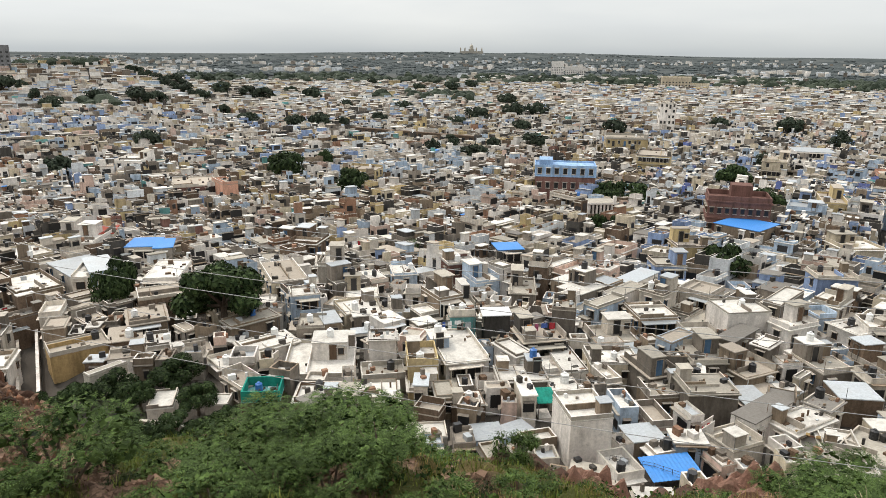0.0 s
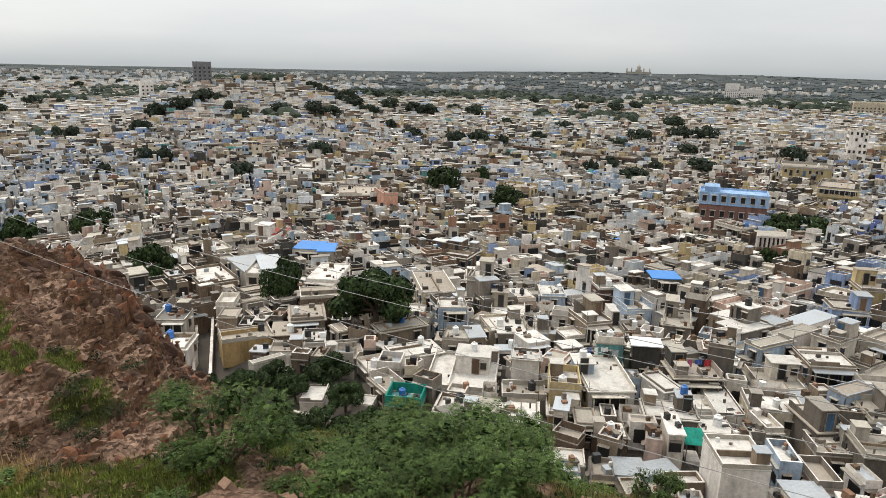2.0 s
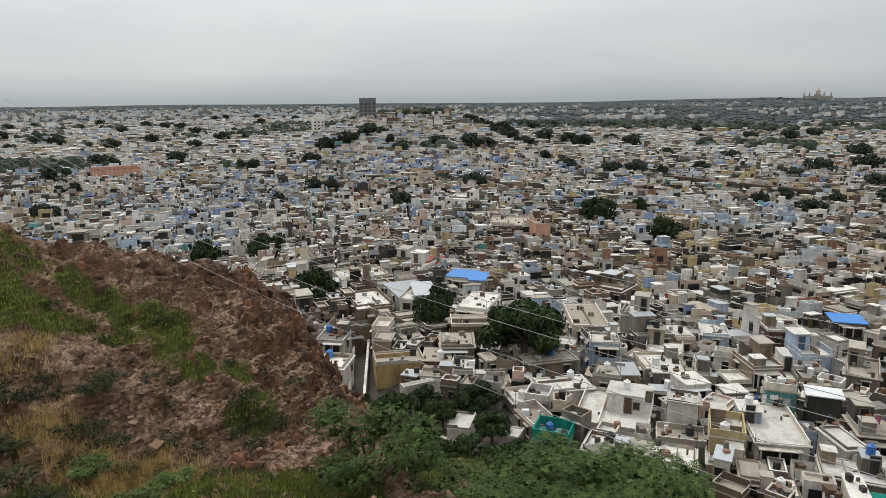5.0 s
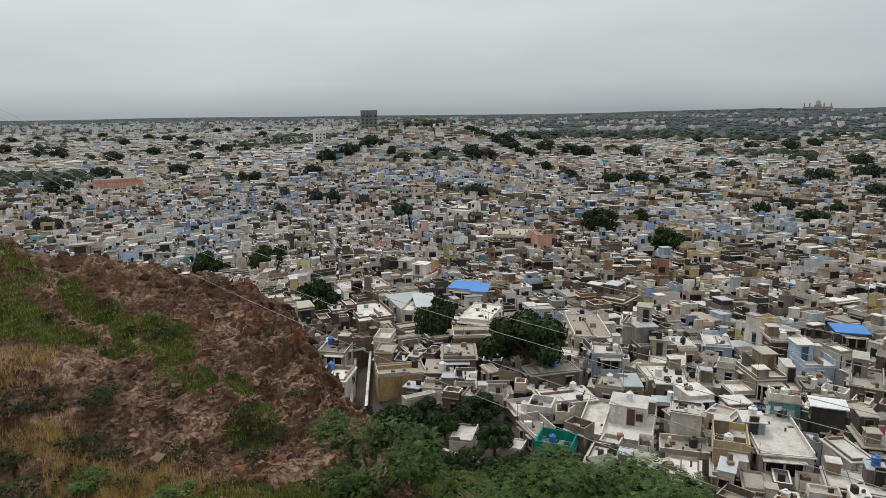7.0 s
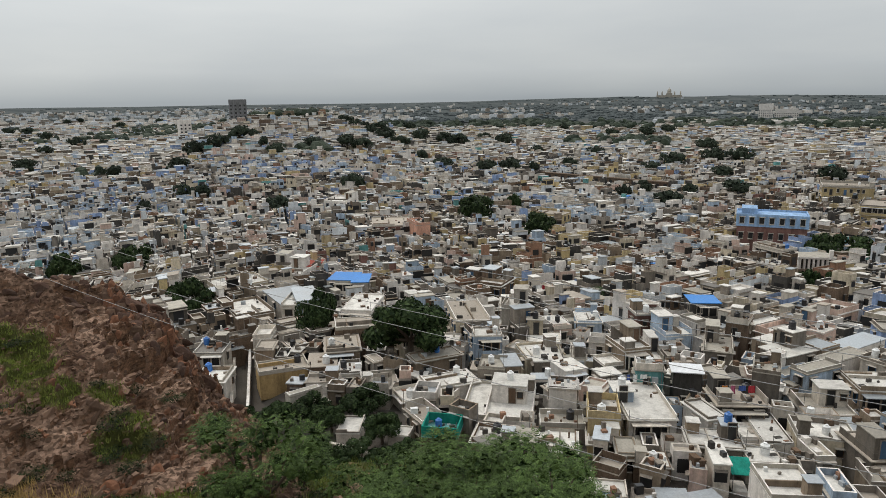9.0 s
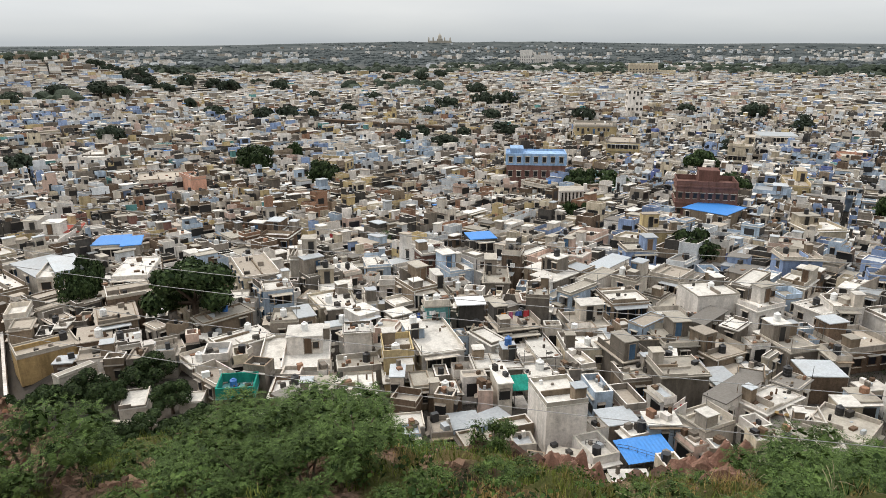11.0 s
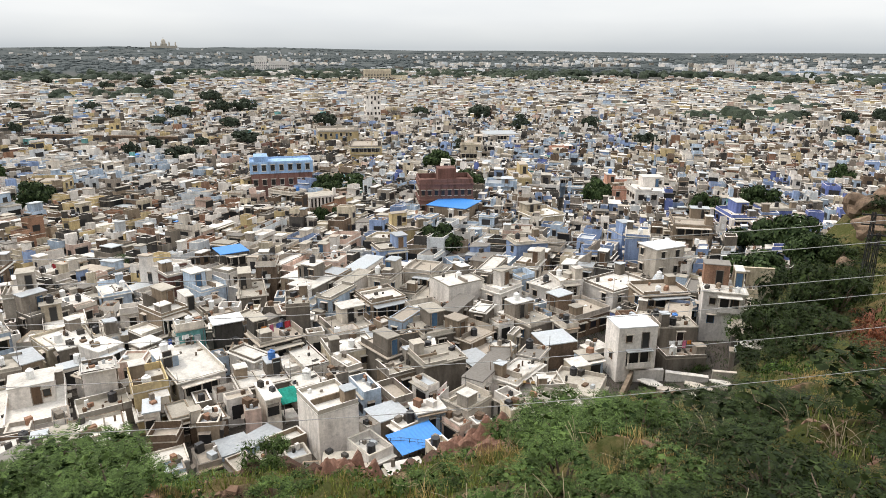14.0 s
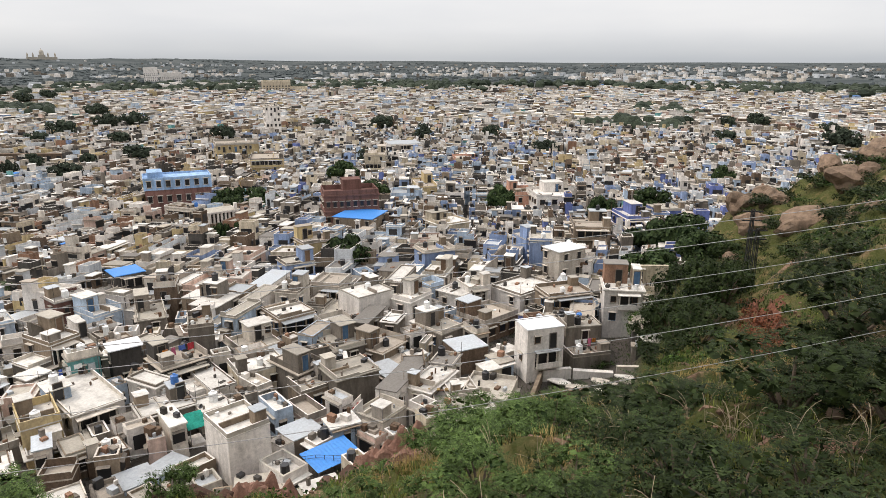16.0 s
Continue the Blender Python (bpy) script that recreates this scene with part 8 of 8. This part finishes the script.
def lattice_pole(x, y, z, h, rot):
    ob = thing("lattice_pole", "dark steel lattice pole carrying cross-arms", "power pole", pose(x, y, z, 0, 0, rot), "power poles")
    for sx in (-1, 1):
        for sy in (-1, 1):
            ms = Mesher()
            ms.tube((sx * 0.3, sy * 0.3, -0.5), (sx * 0.16, sy * 0.16, h), 0.075, 0.06, "black", 5)
            part("leg", ms, ob)
    n = 10
    for i in range(n):
        z0, z1 = h * i / n, h * (i + 1) / n
        a, b = 0.3 - 0.14 * z0 / h, 0.3 - 0.14 * z1 / h
        for ang in range(4):
            m = pose(0, 0, 0, 0, 0, 90 * ang)
            s = 1 if i % 2 else -1
            ms = Mesher()
            ms.tube(m @ Vector((-a * s, -a, z0)), m @ Vector((b * s, -b, z1)), 0.028, 0.028, "black", 4)
            part("brace", ms, ob)
    for zz in (h - 0.4, h - 1.6):
        ms = Mesher()
        ms.box(-1.3, -0.08, zz, 1.3, 0.08, zz + 0.16, "black")
        arm = part("cross_arm", ms, ob)
        for px in (-1.15, 0, 1.15):
            m2 = Mesher()
            m2.drum(px, 0, zz + 0.164, zz + 0.42, 0.07, 0.04, "brown", 6)
            part("insulator", m2, arm)


for yaw, r, h in ((83.45, 95, 12.2), (83.95, 97, 8.2)):
    x, y = polar(yaw, r)
    lattice_pole(x, y, ground_z(x, y) - 0.2, h, -60)


# ---------------------------------------------------------------- the yard by the blue roof
def yard_railing(pts, z):
    ob = thing("railing", "thin dark metal railing round a terrace", "railing", pose(*pts[0], z), "terrace railings")
    for p, q in zip(pts, pts[1:]):
        a, b = Vector((p[0] - pts[0][0], p[1] - pts[0][1], 0)), Vector((q[0] - pts[0][0], q[1] - pts[0][1], 0))
        n = max(1, int((b - a).length / 0.9))
        for i in range(n + 1):
            c = a + (b - a) * (i / n)
            ms = Mesher()
            ms.tube(c - Vector((0, 0, 1.8)), c + Vector((0, 0, 1.0)), 0.03, 0.03, "black", 5)
            part("post", ms, ob)
        for hh in (0.35, 0.68, 1.0):
            ms = Mesher()
            ms.tube(a + Vector((0, 0, hh)), b + Vector((0, 0, hh)), 0.025, 0.025, "black", 4)
            part("rail", ms, ob)


yard_railing(((42.3, 46.4), (45.4, 43.4), (47.2, 40.2)), 4.6)
yard_railing(((49.4, 46.2), (52.2, 42.4)), 4.6)


def red_stair():
    """A steep outdoor flight with red treads between low white walls."""
    a, b = Vector((53.0, 47.6, 3.0)), Vector((55.6, 45.4, 6.4))
    rot = math.degrees(math.atan2(b.y - a.y, b.x - a.x))
    ln = math.hypot(b.x - a.x, b.y - a.y)
    ob = thing("outdoor_stair", "steep white stair with worn red treads", "stair", pose(a.x, a.y, a.z, 0, 0, rot))
    n = 13
    for i in range(n):
        ms = Mesher()
        ms.box(ln * i / n, -0.5, -0.6, ln * (i + 1) / n, 0.5, (b.z - a.z) * (i + 1) / n, "redpaint" if i % 2 else "offwhite")
        part("step", ms, ob)
    for sy in (-1, 1):
        ms = Mesher()
        y0, y1 = sorted((sy * 0.502, sy * 0.66))
        ms.hexa([(0, y0, -0.6), (ln, y0, -0.6), (ln, y1, -0.6), (0, y1, -0.6)], [(0, y0, 0.7), (ln, y0, b.z - a.z + 0.7), (ln, y1, b.z - a.z + 0.7), (0, y1, 0.7)], "white")
        part("side_wall", ms, ob)


red_stair()


def beams():
    for k in range(3):
        x, y = 64.2 + k * 0.5, 41.6 - k * 0.9
        ms = Mesher()
        ms.box(-0.18, -1.6, -0.14, 0.18, 1.6, 0.14, "ochre")
        thing("timber_beam", "orange-painted beam leaning on a terrace edge", "beam", pose(x, y, 5.2, -32, 0, -52), "leaning beams", mesh=ms.mesh("timber_beam"))


beams()

build_town()
dress_roofs()


def far_woods():
    """Belts and specks of trees from the edge of the old town to the horizon."""
    rnd = random.Random(21)
    ms = Mesher()
    made = 0
    while made < 8200:
        yaw, r = rnd.uniform(-44, 102), 430 * math.exp(rnd.uniform(0, 2.3))
        x, y = r * math.sin(radians(yaw)), r * math.cos(radians(yaw))
        q = noise.noise(Vector((x * 0.004, y * 0.004, 2.2))) + 0.5 * noise.noise(Vector((x * 0.013, y * 0.013, 7.2)))
        if q < (((0.85 if yaw > 40 else 0.42) if r < 950 else -0.22) if yaw > 1 else (0.14 if r < 1000 else -0.08)) or rnd.random() > 0.9:
            made += 0.02
            continue
        made += 1
        g = ground_z(x, y, False)
        w, h = rnd.uniform(3.5, 8) * (1 + r / 3500), rnd.uniform(7, 12) if r < 1300 else rnd.uniform(3, 5)
        n = 6
        vs = [(x + rnd.uniform(-0.2, 0.2) * w, y + rnd.uniform(-0.2, 0.2) * w, g + h)]
        rows = ((0.86, 0.55), (0.55, 0.95), (0.0, 0.8)) if r < 1300 else ((0.7, 0.8), (0.0, 1.0))
        for z, k in rows:
            for i in range(n):
                a = math.tau * i / n
                q = w * k * rnd.uniform(0.65, 1.2)
                vs.append((x + q * math.cos(a), y + q * math.sin(a), g + h * (z + rnd.uniform(-0.1, 0.1)) - (0.5 if z == 0 else 0)))
        fs = [(0, 1 + i, 1 + (i + 1) % n) for i in range(n)]
        for k in range(len(rows) - 1):
            fs += [(1 + k * n + i, 1 + (k + 1) * n + i, 1 + (k + 1) * n + (i + 1) % n, 1 + k * n + (i + 1) % n) for i in range(n)]
        # both leaf colours have distance haze put into them
        ms.faces(vs, fs, "hazewood" if r > 1250 else "hazeleaf")
    tagged(new("far_woods", ms.mesh("far_woods")), "distant belts of trees, greyed as by haze, beyond the old town", "woods", kind="stuff")


far_woods()


def far_suburb():
    """Pale blocks scattered through the woods out to the horizon."""
    rnd = random.Random(31)
    ms = Mesher()
    for _ in range(6800):
        yaw, r = rnd.uniform(-44, 102), 1050 * math.exp(rnd.uniform(0, 1.35))
        x, y = r * math.sin(radians(yaw)), r * math.cos(radians(yaw))
        q = noise.noise(Vector((x * 0.003, y * 0.003, 12.2)))
        if q < (0.12 if yaw > 1 else -0.35):
            continue
        g, w, d, h = ground_z(x, y, False), rnd.uniform(7, 17), rnd.uniform(6, 12), rnd.uniform(5, 10)
        c, s = math.cos(rnd.uniform(0, 1.5)), 0
        s = math.sqrt(1 - c * c)
        k = [(x + a * c - b * s, y + a * s + b * c) for a, b in ((-w / 2, -d / 2), (w / 2, -d / 2), (w / 2, d / 2), (-w / 2, d / 2))]
        ms.hexa([(*p, g - 1) for p in k], [(*p, g + h) for p in k], rnd.choice(("white", "coolwhite", "coolwhite", "white", "offwhite", "grey")))
    tagged(new("far_suburb", ms.mesh("far_suburb")), "pale low blocks scattered among distant woods", "houses", kind="stuff")


far_suburb()
